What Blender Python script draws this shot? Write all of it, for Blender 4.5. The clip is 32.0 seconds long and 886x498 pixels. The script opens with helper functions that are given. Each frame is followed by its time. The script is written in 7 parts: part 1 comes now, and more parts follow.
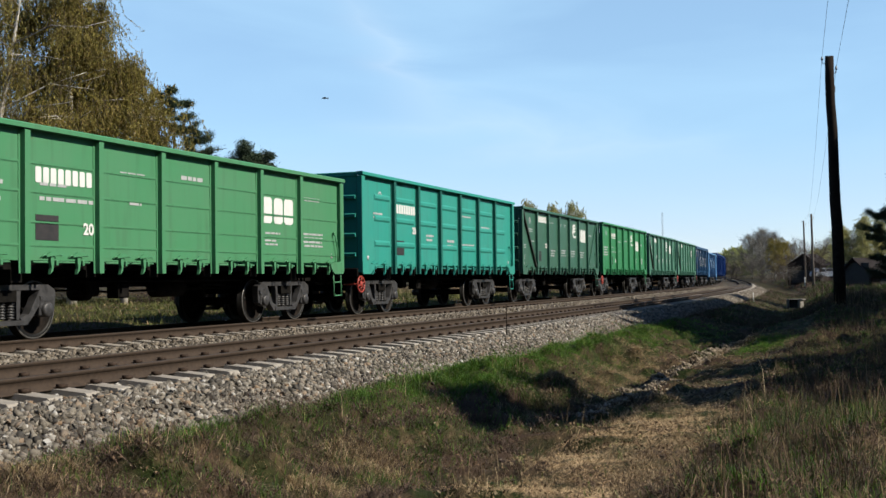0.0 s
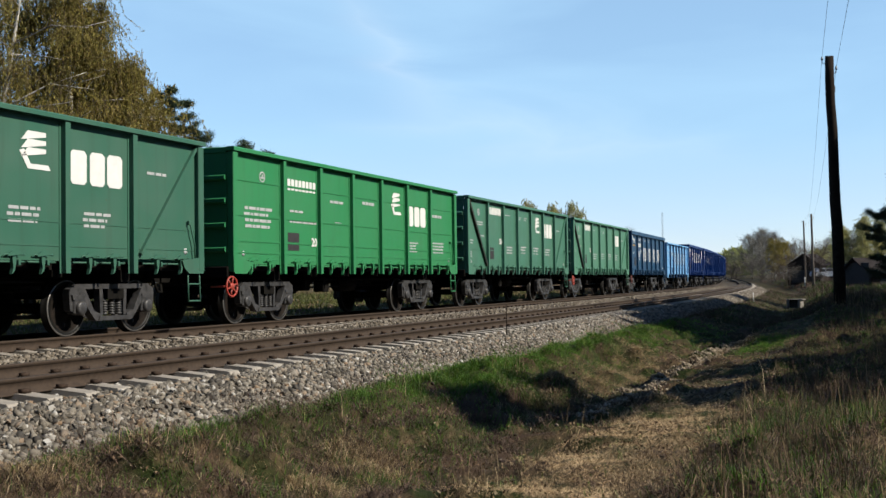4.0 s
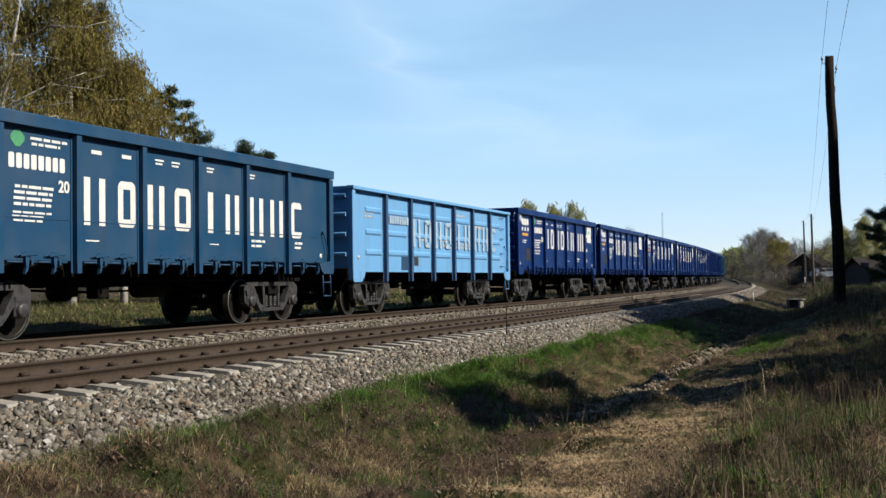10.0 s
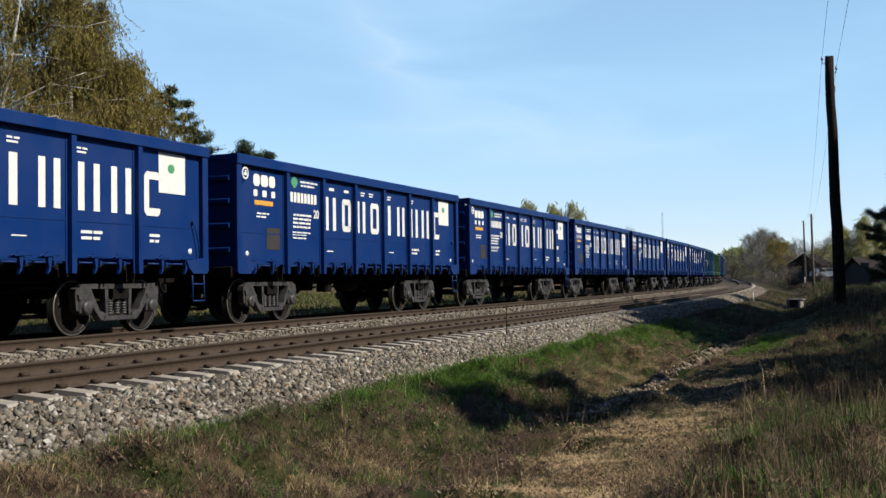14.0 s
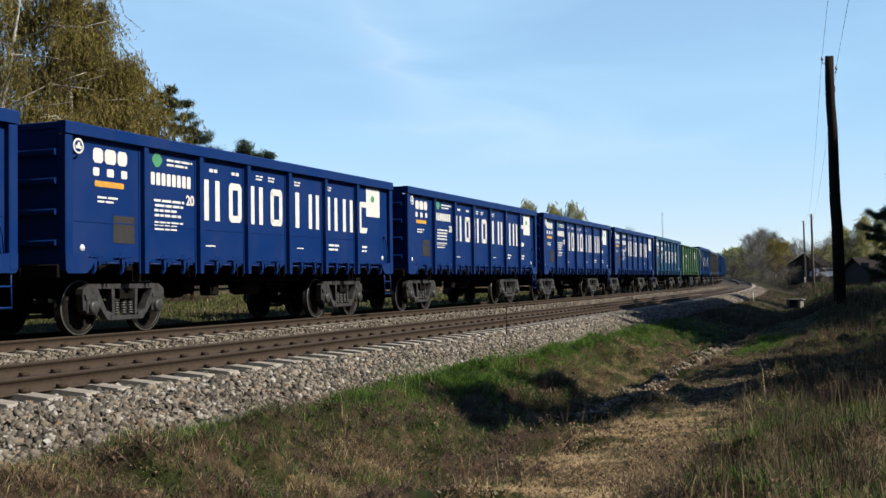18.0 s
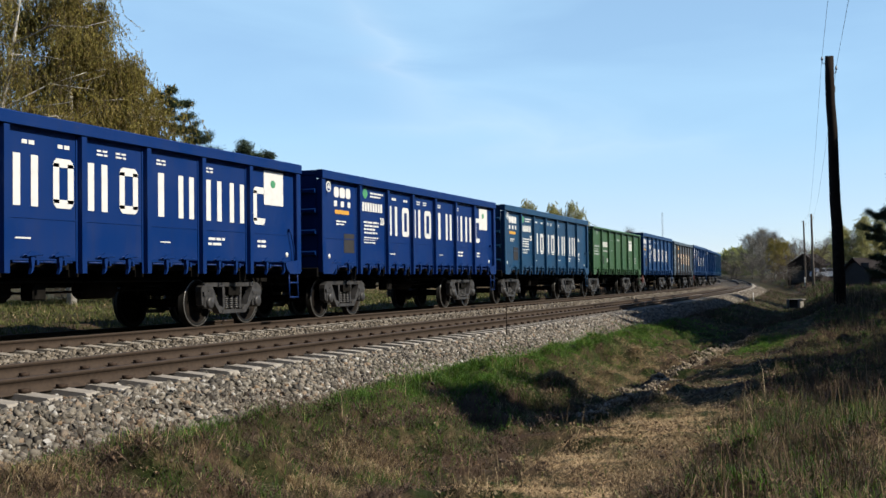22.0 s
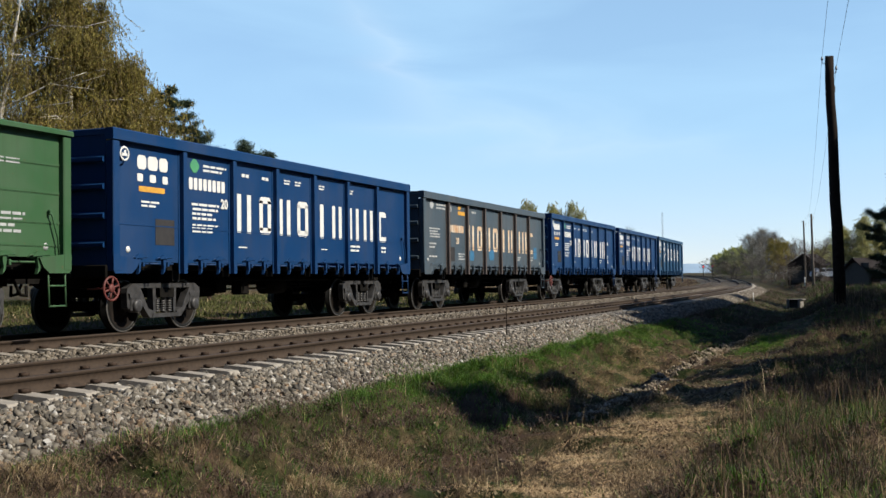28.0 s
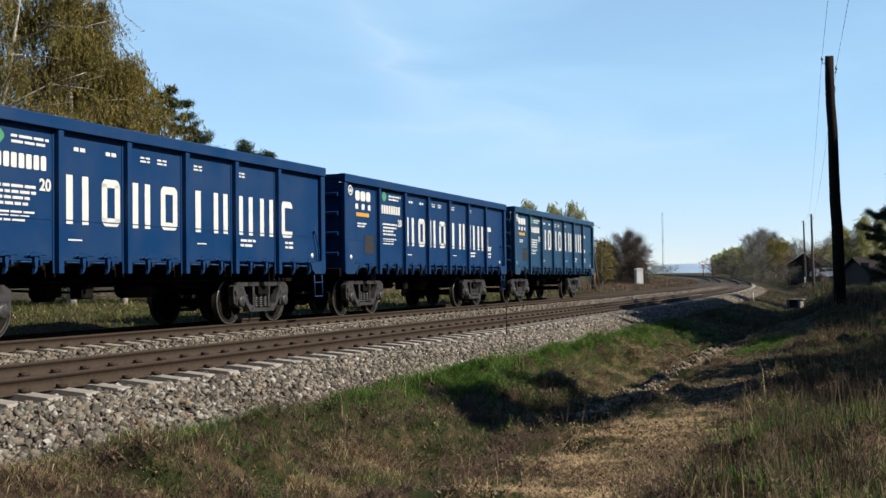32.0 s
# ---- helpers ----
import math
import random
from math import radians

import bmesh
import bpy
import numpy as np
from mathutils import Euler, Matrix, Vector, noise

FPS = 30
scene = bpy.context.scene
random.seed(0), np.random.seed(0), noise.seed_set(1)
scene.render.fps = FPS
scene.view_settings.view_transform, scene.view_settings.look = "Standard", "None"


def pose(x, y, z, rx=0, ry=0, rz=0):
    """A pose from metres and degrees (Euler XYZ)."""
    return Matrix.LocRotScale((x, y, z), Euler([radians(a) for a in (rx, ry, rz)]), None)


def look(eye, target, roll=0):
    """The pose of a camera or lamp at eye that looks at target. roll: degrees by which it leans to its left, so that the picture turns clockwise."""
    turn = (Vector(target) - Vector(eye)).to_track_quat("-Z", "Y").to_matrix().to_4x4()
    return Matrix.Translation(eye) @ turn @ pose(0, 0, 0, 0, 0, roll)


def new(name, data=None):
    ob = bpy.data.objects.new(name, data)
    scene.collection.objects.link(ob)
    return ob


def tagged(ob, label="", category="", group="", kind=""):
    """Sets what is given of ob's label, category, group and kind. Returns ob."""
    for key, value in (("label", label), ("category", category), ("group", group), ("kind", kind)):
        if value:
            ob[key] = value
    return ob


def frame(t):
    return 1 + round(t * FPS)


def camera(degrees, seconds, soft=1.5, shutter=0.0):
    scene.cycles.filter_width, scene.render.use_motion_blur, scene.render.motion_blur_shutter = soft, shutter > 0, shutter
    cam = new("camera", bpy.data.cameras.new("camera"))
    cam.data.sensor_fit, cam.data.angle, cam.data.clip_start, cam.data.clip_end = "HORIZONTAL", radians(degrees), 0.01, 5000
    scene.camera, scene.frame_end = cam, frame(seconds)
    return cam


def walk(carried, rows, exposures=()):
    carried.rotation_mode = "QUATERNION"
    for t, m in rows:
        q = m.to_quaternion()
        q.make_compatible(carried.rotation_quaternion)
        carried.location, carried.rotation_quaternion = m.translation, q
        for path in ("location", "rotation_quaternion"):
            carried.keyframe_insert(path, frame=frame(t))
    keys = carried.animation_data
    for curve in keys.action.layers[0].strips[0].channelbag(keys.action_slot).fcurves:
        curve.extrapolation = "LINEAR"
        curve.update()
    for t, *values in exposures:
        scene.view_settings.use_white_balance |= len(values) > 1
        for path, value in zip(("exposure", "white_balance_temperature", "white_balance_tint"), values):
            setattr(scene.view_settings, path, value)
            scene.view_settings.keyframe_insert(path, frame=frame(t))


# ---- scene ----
# The camera stands still beside the line.
EYE_Z = 0.864
PITCH, ROLL = 1.648, -0.742
cam = camera(43.886, 32.0, soft=1.5)
AIM = (0.0, math.cos(radians(PITCH)), EYE_Z + math.sin(radians(PITCH)))
walk(cam, [(0.0, look((0, 0, EYE_Z), AIM, ROLL)), (32.0, look((0, 0, EYE_Z), AIM, ROLL))],
     exposures=[(0.0, 0.925, 6150, 8), (32.0, 0.925, 6150, 8)])

# ---- light ----
SUN_EL, SUN_AZ = 39.0, 109.0  # degrees; azimuth clockwise from +y
sun_dir = Vector((math.sin(radians(SUN_AZ)) * math.cos(radians(SUN_EL)),
                  math.cos(radians(SUN_AZ)) * math.cos(radians(SUN_EL)), math.sin(radians(SUN_EL))))
sun = new("sun", bpy.data.lights.new("sun", "SUN"))
sun.data.energy, sun.data.angle, sun.data.color = 5.0, radians(0.5), (1.0, 0.88, 0.70)
sun.matrix_world = look(sun_dir * 300, (0, 0, 0))

world = bpy.data.worlds.new("sky")
scene.world = world
world.use_nodes = True
wn, wl = world.node_tree.nodes, world.node_tree.links
bg = wn["Background"]
sky = wn.new("ShaderNodeTexSky")
sky.sky_type, sky.sun_disc = "NISHITA", False
sky.sun_elevation, sky.sun_rotation = radians(SUN_EL), radians(SUN_AZ)
sky.air_density, sky.dust_density, sky.ozone_density = 1.0, 0.0, 3.0
sky.altitude = 600
bg.inputs["Strength"].default_value = 0.078
# thin high cloud: soft streaks over the blue
co = wn.new("ShaderNodeTexCoord")
mp = wn.new("ShaderNodeMapping")
mp.inputs["Rotation"].default_value = (0.0, radians(-24), radians(20))
mp.inputs["Scale"].default_value = (2.2, 1.5, 9.0)
nz = wn.new("ShaderNodeTexNoise")
nz.inputs["Scale"].default_value, nz.inputs["Detail"].default_value = 1.6, 5.0
nz.inputs["Distortion"].default_value = 0.6
ramp = wn.new("ShaderNodeValToRGB")
ramp.color_ramp.elements[0].position, ramp.color_ramp.elements[1].position = 0.40, 0.80
ramp.color_ramp.elements[0].color, ramp.color_ramp.elements[1].color = (0.42, 0.42, 0.42, 1), (0.75, 0.75, 0.75, 1)
mixc = wn.new("ShaderNodeMixRGB")
wl.new(co.outputs["Generated"], mp.inputs["Vector"])
wl.new(mp.outputs["Vector"], nz.inputs["Vector"])
wl.new(nz.outputs["Fac"], ramp.inputs["Fac"])
# the thin veil lies low; overhead the blue is clear
sp = wn.new("ShaderNodeSeparateXYZ")
wl.new(co.outputs["Generated"], sp.inputs["Vector"])
veil = wn.new("ShaderNodeMapRange")
veil.inputs["From Min"].default_value, veil.inputs["From Max"].default_value = 0.26, 0.36
veil.inputs["To Min"].default_value, veil.inputs["To Max"].default_value = 1.0, 0.0
wl.new(sp.outputs["Z"], veil.inputs["Value"])
vm = wn.new("ShaderNodeMath")
vm.operation = "MULTIPLY"
wl.new(ramp.outputs["Color"], vm.inputs[0])
wl.new(veil.outputs["Result"], vm.inputs[1])
wl.new(vm.outputs[0], mixc.inputs["Fac"])
wl.new(sky.outputs["Color"], mixc.inputs["Color1"])
# towards the horizon the veil turns greyer
low = wn.new("ShaderNodeMapRange")
low.inputs["From Min"].default_value, low.inputs["From Max"].default_value = 0.0, 0.13
wl.new(sp.outputs["Z"], low.inputs["Value"])
veil_tone = wn.new("ShaderNodeMixRGB")
veil_tone.inputs["Color1"].default_value, veil_tone.inputs["Color2"].default_value = (4.3, 4.75, 6.5, 1), (3.6, 5.4, 6.95, 1)
wl.new(low.outputs["Result"], veil_tone.inputs["Fac"])
wl.new(veil_tone.outputs["Color"], mixc.inputs["Color2"])


def math_node(op, a, b=None, clamp=False):
    n = wn.new("ShaderNodeMath")
    n.operation, n.use_clamp = op, clamp
    for k, v in enumerate((a, b)):
        if hasattr(v, "is_linked"):
            wl.new(v, n.inputs[k])
        elif v is not None:
            n.inputs[k].default_value = v
    return n.outputs[0]


def streak(a, b, width, reach, strength, colour):
    """A soft band of high cloud from the direction a to the direction b, frayed by noise."""
    a, b = Vector(a).normalized(), Vector(b).normalized()
    mid, across = (a + b).normalized(), a.cross(b).normalized()
    dots = []
    for d in (across, mid):
        q = wn.new("ShaderNodeVectorMath")
        q.operation = "DOT_PRODUCT"
        wl.new(co.outputs["Generated"], q.inputs[0])
        q.inputs[1].default_value = d
        dots.append(q.outputs["Value"])
    fray = math_node("MULTIPLY", math_node("SUBTRACT", nz.outputs["Fac"], 0.5), width * 3.0)
    off = math_node("ABSOLUTE", math_node("ADD", dots[0], fray))
    band = math_node("SUBTRACT", 1.0, math_node("DIVIDE", off, width), True)
    far = math_node("DIVIDE", math_node("SUBTRACT", dots[1], math.cos(reach)), 1 - math.cos(reach), True)
    fac = math_node("MULTIPLY", math_node("MULTIPLY", band, band), math_node("MULTIPLY", far, strength))
    m = wn.new("ShaderNodeMixRGB")
    m.inputs["Color2"].default_value = (7.0, 7.4, 7.6, 1)
    wl.new(fac, m.inputs["Fac"])
    wl.new(colour, m.inputs["Color1"])
    return m.outputs["Color"]


skyc = streak((-0.085, 1.0, 0.235), (-0.022, 1.0, 0.17), 0.034, 0.080, 0.17, mixc.outputs["Color"])
skyc = streak((-0.06, 1.0, 0.145), (0.22, 1.0, 0.120), 0.036, 0.20, 0.16, skyc)
wl.new(skyc, bg.inputs["Color"])

# ---- the plan: the line's course, s metres along the far track, u metres to its right ----
S0, LT, KC, TH0 = -23.209, 62.308, -0.0008633, 0.3784022
S_END = 330.0  # the curve ends here
PX, PY = -7.5469, 18.0


def heading(s):
    s = np.asarray(s, float)
    a = np.clip((s - S0) / LT, 0, 1)
    b = np.maximum(np.minimum(s, S_END) - S0 - LT, 0)
    return TH0 + KC * (LT * a * a / 2 + b)


GS = np.arange(-400.0, 2600.0, 0.5)
_th = heading(GS)
_mid = (_th[1:] + _th[:-1]) / 2
_cx = np.concatenate([[0], np.cumsum(np.sin(_mid) * 0.5)])
_cy = np.concatenate([[0], np.cumsum(np.cos(_mid) * 0.5)])
_i0 = int(np.argmin(abs(GS)))
GX, GY = _cx - _cx[_i0] + PX, _cy - _cy[_i0] + PY


def rise(s):
    """The line climbs gently far off."""
    a = np.clip(np.asarray(s, float) - 120, 0, None)
    return np.where(a < 60, 7e-5 * a * a, 0.252 + 0.0084 * (np.minimum(a, 400) - 60))


def place(s, u):
    t = heading(s)
    return np.interp(s, GS, GX) + u * np.cos(t), np.interp(s, GS, GY) - u * np.sin(t)


def rot90(s):
    """Degrees about z that turn local +x along the line, away from the camera."""
    return 90 - math.degrees(float(heading(s)))


NEAR = 4.20         # offset of the empty near track
HN = -0.12          # its rail tops
RAIL_H = 0.155
GAUGE = 1.59        # between rail centres
# ---- helpers of this scene ----
rng = np.random.default_rng(7)


def hash2(ix, iy, seed):
    n = (ix.astype(np.int64) * 374761393 + iy.astype(np.int64) * 668265263 + seed * 974634777) & 0x7FFFFFFF
    n = (n ^ (n >> 13)) * 1274126177 & 0x7FFFFFFF
    return ((n ^ (n >> 16)) & 0xFFFF) / 65535.0


def vnoise(x, y, seed=0):
    """Smooth noise, 0 to 1, on arrays."""
    x, y = np.asarray(x, float), np.asarray(y, float)
    ix, iy = np.floor(x), np.floor(y)
    fx, fy = x - ix, y - iy
    fx, fy = fx * fx * (3 - 2 * fx), fy * fy * (3 - 2 * fy)
    a = hash2(ix, iy, seed) * (1 - fx) + hash2(ix + 1, iy, seed) * fx
    b = hash2(ix, iy + 1, seed) * (1 - fx) + hash2(ix + 1, iy + 1, seed) * fx
    return a * (1 - fy) + b * fy


def fbm(x, y, seed=0, octaves=4):
    v, amp, tot = 0, 1.0, 0.0
    for k in range(octaves):
        v = v + amp * vnoise(np.asarray(x) * 2 ** k, np.asarray(y) * 2 ** k, seed + k)
        tot += amp
        amp *= 0.5
    return v / tot


def mesh_np(name, verts, faces, material=None, smooth=False):
    """A mesh from arrays: verts (n, 3), faces (m, k), all faces with k corners."""
    me = bpy.data.meshes.new(name)
    verts, faces = np.asarray(verts, np.float32), np.asarray(faces, np.int32)
    n, (m, k) = len(verts), faces.shape
    me.vertices.add(n)
    me.vertices.foreach_set("co", verts.ravel())
    me.loops.add(m * k)
    me.loops.foreach_set("vertex_index", faces.ravel())
    me.polygons.add(m)
    me.polygons.foreach_set("loop_start", np.arange(0, m * k, k, dtype=np.int32))
    if smooth:
        me.polygons.foreach_set("use_smooth", np.ones(m, bool))
    me.update(calc_edges=True)
    if material:
        me.materials.append(material)
    return me


def bm_mesh(name, bm, materials, smooth=False):
    me = bpy.data.meshes.new(name)
    bmesh.ops.recalc_face_normals(bm, faces=bm.faces[:])
    bm.to_mesh(me)
    bm.free()
    for m in (materials if isinstance(materials, (list, tuple)) else [materials]):
        me.materials.append(m)
    if smooth:
        for f in me.polygons:
            f.use_smooth = True
    return me


def part(name, data, parent, label="", at=None):
    """Links a mesh as one object under a thing or a part."""
    ob = new(name, data)
    ob.parent = parent
    if at is not None:
        ob.matrix_basis = at
    if label:
        tagged(ob, label)
    return ob


def box(bm, x0, x1, y0, y1, z0, z1, bev=0.0, mat=0):
    r = bmesh.ops.create_cube(bm, size=1.0, matrix=Matrix.LocRotScale(
        ((x0 + x1) / 2, (y0 + y1) / 2, (z0 + z1) / 2), None, (x1 - x0, y1 - y0, z1 - z0)))
    faces = list({f for v in r["verts"] for f in v.link_faces})
    if bev:
        edges = list({e for f in faces for e in f.edges})
        q = bmesh.ops.bevel(bm, geom=edges, offset=bev, segments=1, affect="EDGES")
        faces = list(set(q["faces"]) | {f for f in faces if f.is_valid})
    for f in faces:
        f.material_index = mat
    return faces


def prism(bm, pts, y0, y1, mat=0):
    """A plate with an outline of (x, z) points between y0 and y1."""
    a = [bm.verts.new((x, y0, z)) for x, z in pts]
    b = [bm.verts.new((x, y1, z)) for x, z in pts]
    fs = [bm.faces.new(a), bm.faces.new(b[::-1])]
    n = len(pts)
    for i in range(n):
        fs.append(bm.faces.new((a[i], b[i], b[(i + 1) % n], a[(i + 1) % n])))
    for f in fs:
        f.material_index = mat


def tube(bm, pts, r, sides=6, mat=0, r_end=None):
    """A round bar along points."""
    pts = [Vector(p) for p in pts]
    rings = []
    for i, p in enumerate(pts):
        d = (pts[min(i + 1, len(pts) - 1)] - pts[max(i - 1, 0)]).normalized()
        a = d.orthogonal().normalized()
        b = d.cross(a)
        rr = r if r_end is None else r + (r_end - r) * i / (len(pts) - 1)
        if rings:
            ref = (rings[-1][0].co - pts[i - 1])
            a = (ref - d * ref.dot(d)).normalized() if ref.length > 1e-9 else a
            b = d.cross(a)
        rings.append([bm.verts.new(p + rr * (math.cos(k * math.tau / sides) * a + math.sin(k * math.tau / sides) * b)) for k in range(sides)])
    fs = []
    for p, q in zip(rings, rings[1:]):
        for k in range(sides):
            fs.append(bm.faces.new((p[k], p[(k + 1) % sides], q[(k + 1) % sides], q[k])))
    fs += [bm.faces.new(rings[0][::-1]), bm.faces.new(rings[-1])]
    for f in fs:
        f.material_index = mat
        f.smooth = True


def lathe(bm, profile, axis="y", centre=(0, 0, 0), steps=28, mat=0, mats=None):
    """A turned body: profile of (along, radius), closed at its ends where the radius is 0."""
    c = Vector(centre)
    rings = []
    for al, r in profile:
        ring = []
        for k in range(steps if r > 1e-6 else 1):
            a = k * math.tau / steps
            p, q = r * math.cos(a), r * math.sin(a)
            ring.append(bm.verts.new(c + Vector({"x": (al, p, q), "y": (p, al, q), "z": (p, q, al)}[axis])))
        rings.append(ring)
    for i, (p, q) in enumerate(zip(rings, rings[1:])):
        for k in range(steps):
            va = [p[k % len(p)], p[(k + 1) % len(p)], q[(k + 1) % len(q)], q[k % len(q)]]
            vs = []
            for v in va:
                if v not in vs:
                    vs.append(v)
            if len(vs) > 2:
                f = bm.faces.new(vs)
                f.material_index = mats[i] if mats else mat
                f.smooth = True


# ---- materials ----
class Nodes:
    """A short way to write a node material."""

    def __init__(self, name):
        self.mat = bpy.data.materials.new(name)
        self.mat.use_nodes = True
        self.t = self.mat.node_tree
        self.out = self.t.nodes["Material Output"]
        self.b = self.t.nodes["Principled BSDF"]

    def node(self, kind, **values):
        n = self.t.nodes.new(kind)
        for k, v in values.items():
            n.inputs[k.replace("_", " ")].default_value = v
        return n

    def link(self, a, b):
        self.t.links.new(a, b)

    def coord(self, what="Object"):
        return self.node("ShaderNodeTexCoord").outputs[what]

    def noise(self, scale, detail=4.0, vec=None, rough=0.55, stretch=None):
        n = self.node("ShaderNodeTexNoise", Scale=scale, Detail=detail, Roughness=rough)
        v = vec if vec is not None else self.coord()
        if stretch:
            m = self.node("ShaderNodeMapping", Scale=stretch)
            self.link(v, m.inputs["Vector"])
            v = m.outputs["Vector"]
        self.link(v, n.inputs["Vector"])
        return n.outputs["Fac"]

    def ramp(self, fac, stops):
        n = self.node("ShaderNodeValToRGB")
        e = n.color_ramp.elements
        while len(e) < len(stops):
            e.new(0.5)
        for el, (p, c) in zip(e, stops):
            el.position, el.color = p, (*c, 1) if len(c) == 3 else c
        self.link(fac, n.inputs["Fac"])
        return n.outputs["Color"]

    def mix(self, fac, a, b, blend="MIX"):
        n = self.node("ShaderNodeMixRGB")
        n.blend_type = blend
        for sock, v in (("Fac", fac), ("Color1", a), ("Color2", b)):
            if hasattr(v, "is_linked"):
                self.link(v, n.inputs[sock])
            else:
                n.inputs[sock].default_value = v if sock == "Fac" else (*v, 1)
        return n.outputs["Color"]

    def bump(self, fac, strength, distance):
        n = self.node("ShaderNodeBump", Strength=strength, Distance=distance)
        self.link(fac, n.inputs["Height"])
        self.link(n.outputs["Normal"], self.b.inputs["Normal"])

    def done(self, colour=None, rough=0.6, metal=0.0, spec=None):
        if colour is not None:
            if hasattr(colour, "is_linked"):
                self.link(colour, self.b.inputs["Base Color"])
            else:
                self.b.inputs["Base Color"].default_value = (*colour, 1)
        if hasattr(rough, "is_linked"):
            self.link(rough, self.b.inputs["Roughness"])
        else:
            self.b.inputs["Roughness"].default_value = rough
        self.b.inputs["Metallic"].default_value = metal
        if spec is not None:
            self.b.inputs["Specular IOR Level"].default_value = spec
        return self.mat


def lerp(a, b, t):
    return tuple(x + (y - x) * t for x, y in zip(a, b))


def paint(name, colour, wear=0.25, rust=(0.096, 0.045, 0.024)):
    """Wagon paint: faded patches, streaks of grime down the wall, specks of rust."""
    n = Nodes(name)
    v = n.coord("Object")
    fade = n.noise(0.9, 5.0, v)
    streak = n.noise(2.6, 4.0, v, stretch=(1.92, 0.6, 0.132))
    speck = n.noise(11.0, 6.0, v, 0.7)
    dusty = lerp(colour, (0.132, 0.126, 0.12), 0.02 + 0.28 * wear)
    c = n.mix(n.ramp(fade, [(0.38, (0, 0, 0)), (0.68, (1, 1, 1))]), colour, dusty)
    grime = n.ramp(streak, [(0.52, (0, 0, 0)), (0.78, (0.5 * wear + 0.12,) * 3)])
    c = n.mix(grime, c, (0.027, 0.0228, 0.018))
    c = n.mix(n.ramp(speck, [(0.66 - 0.07 * wear, (0, 0, 0)), (0.74 - 0.05 * wear, (min(1.0, 0.3 + wear),) * 3)]), c, rust)
    n.bump(n.noise(1.3, 3.0, v), 0.25, 0.02)
    return n.done(c, n.ramp(fade, [(0.3, (0.38,) * 3), (0.75, (0.62,) * 3)]), spec=0.13)


def speckled(name, a, b, scale, rough=0.8, bump=0.3, dist=0.01, metal=0.0, coarse=None, spec=0.3):
    n = Nodes(name)
    v = n.coord("Object")
    f = n.noise(scale, 6.0, v, 0.65)
    c = n.mix(n.ramp(f, [(0.35, (0, 0, 0)), (0.68, (1, 1, 1))]), a, b)
    if coarse:
        g = n.noise(scale * 0.12, 4.0, v)
        c = n.mix(n.ramp(g, [(0.42, (0, 0, 0)), (0.66, (0.75,) * 3)]), c, coarse)
    n.bump(f, bump, dist)
    return n.done(c, rough, metal, spec)


def per_piece(name, stops, rough=0.9, bump_scale=30.0, dist=0.006, island=True, translucent=0.0, drift=0.0):
    """Colour from piece to piece along a ramp, with a fine grain."""
    n = Nodes(name)
    if island:
        r = n.node("ShaderNodeNewGeometry").outputs["Random Per Island"]
    else:
        r = n.node("ShaderNodeObjectInfo").outputs["Random"]
    c = n.ramp(r, stops)
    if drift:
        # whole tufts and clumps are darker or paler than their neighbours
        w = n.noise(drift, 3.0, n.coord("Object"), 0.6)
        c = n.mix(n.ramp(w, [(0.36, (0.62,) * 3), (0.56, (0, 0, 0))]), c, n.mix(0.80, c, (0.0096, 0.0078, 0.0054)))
    g = n.noise(bump_scale, 4.0)
    c = n.mix(n.ramp(g, [(0.3, (0.18,) * 3), (0.7, (0, 0, 0))]), c, (0.012, 0.0108, 0.009))
    if dist:
        n.bump(g, 0.4, dist)
    m = n.done(c, rough, spec=0.25)
    if translucent:
        tr = n.node("ShaderNodeBsdfTranslucent")
        n.link(c, tr.inputs["Color"])
        ms = n.node("ShaderNodeMixShader", Fac=translucent)
        n.link(n.b.outputs["BSDF"], ms.inputs[1])
        n.link(tr.outputs["BSDF"], ms.inputs[2])
        n.link(ms.outputs["Shader"], n.out.inputs["Surface"])
    return m


# near-black underframe, tread and disc: shade under the wagons is put in
M_BLACK = speckled("underframe_black_and_shade", (0.003, 0.00285, 0.00263), (0.0075, 0.00675, 0.006), 7.0, 0.85, 0.3, spec=0.06)
M_CAST = speckled("cast_steel_dusty", (0.013, 0.013, 0.014), (0.040, 0.039, 0.041), 9.0, 0.5, 0.35, 0.006, spec=0.40)
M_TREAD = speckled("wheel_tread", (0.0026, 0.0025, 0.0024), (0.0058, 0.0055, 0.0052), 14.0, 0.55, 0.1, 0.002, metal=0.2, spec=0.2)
M_FLANGE = speckled("polished_rim", (0.096, 0.093, 0.09), (0.156, 0.15, 0.147), 14.0, 0.4, 0.05, 0.001, metal=0.6)
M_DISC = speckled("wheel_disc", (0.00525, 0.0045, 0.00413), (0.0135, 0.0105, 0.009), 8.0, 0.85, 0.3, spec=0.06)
M_WHITE = speckled("white_marking_paint", (0.4954, 0.4954, 0.483), (0.4087, 0.4149, 0.4211), 5.0, 0.55, 0.05)
M_DIM = speckled("worn_marking_paint", (0.3096, 0.3158, 0.322), (0.2105, 0.2229, 0.2353), 12.0, 0.6, 0.05)
M_RUSTWHITE = speckled("rust_stained_white_paint", (0.4752, 0.432, 0.36), (0.36, 0.1944, 0.0864), 3.0, 0.65, 0.1)
M_YELLOW = speckled("yellow_marking_paint", (0.4464, 0.2376, 0.0288), (0.324, 0.1728, 0.036), 8.0, 0.55, 0.05)
M_STENCIL = speckled("dark_stencil_patch", (0.0126, 0.0126, 0.01512), (0.0231, 0.02184, 0.0231), 6.0, 0.7, 0.1)
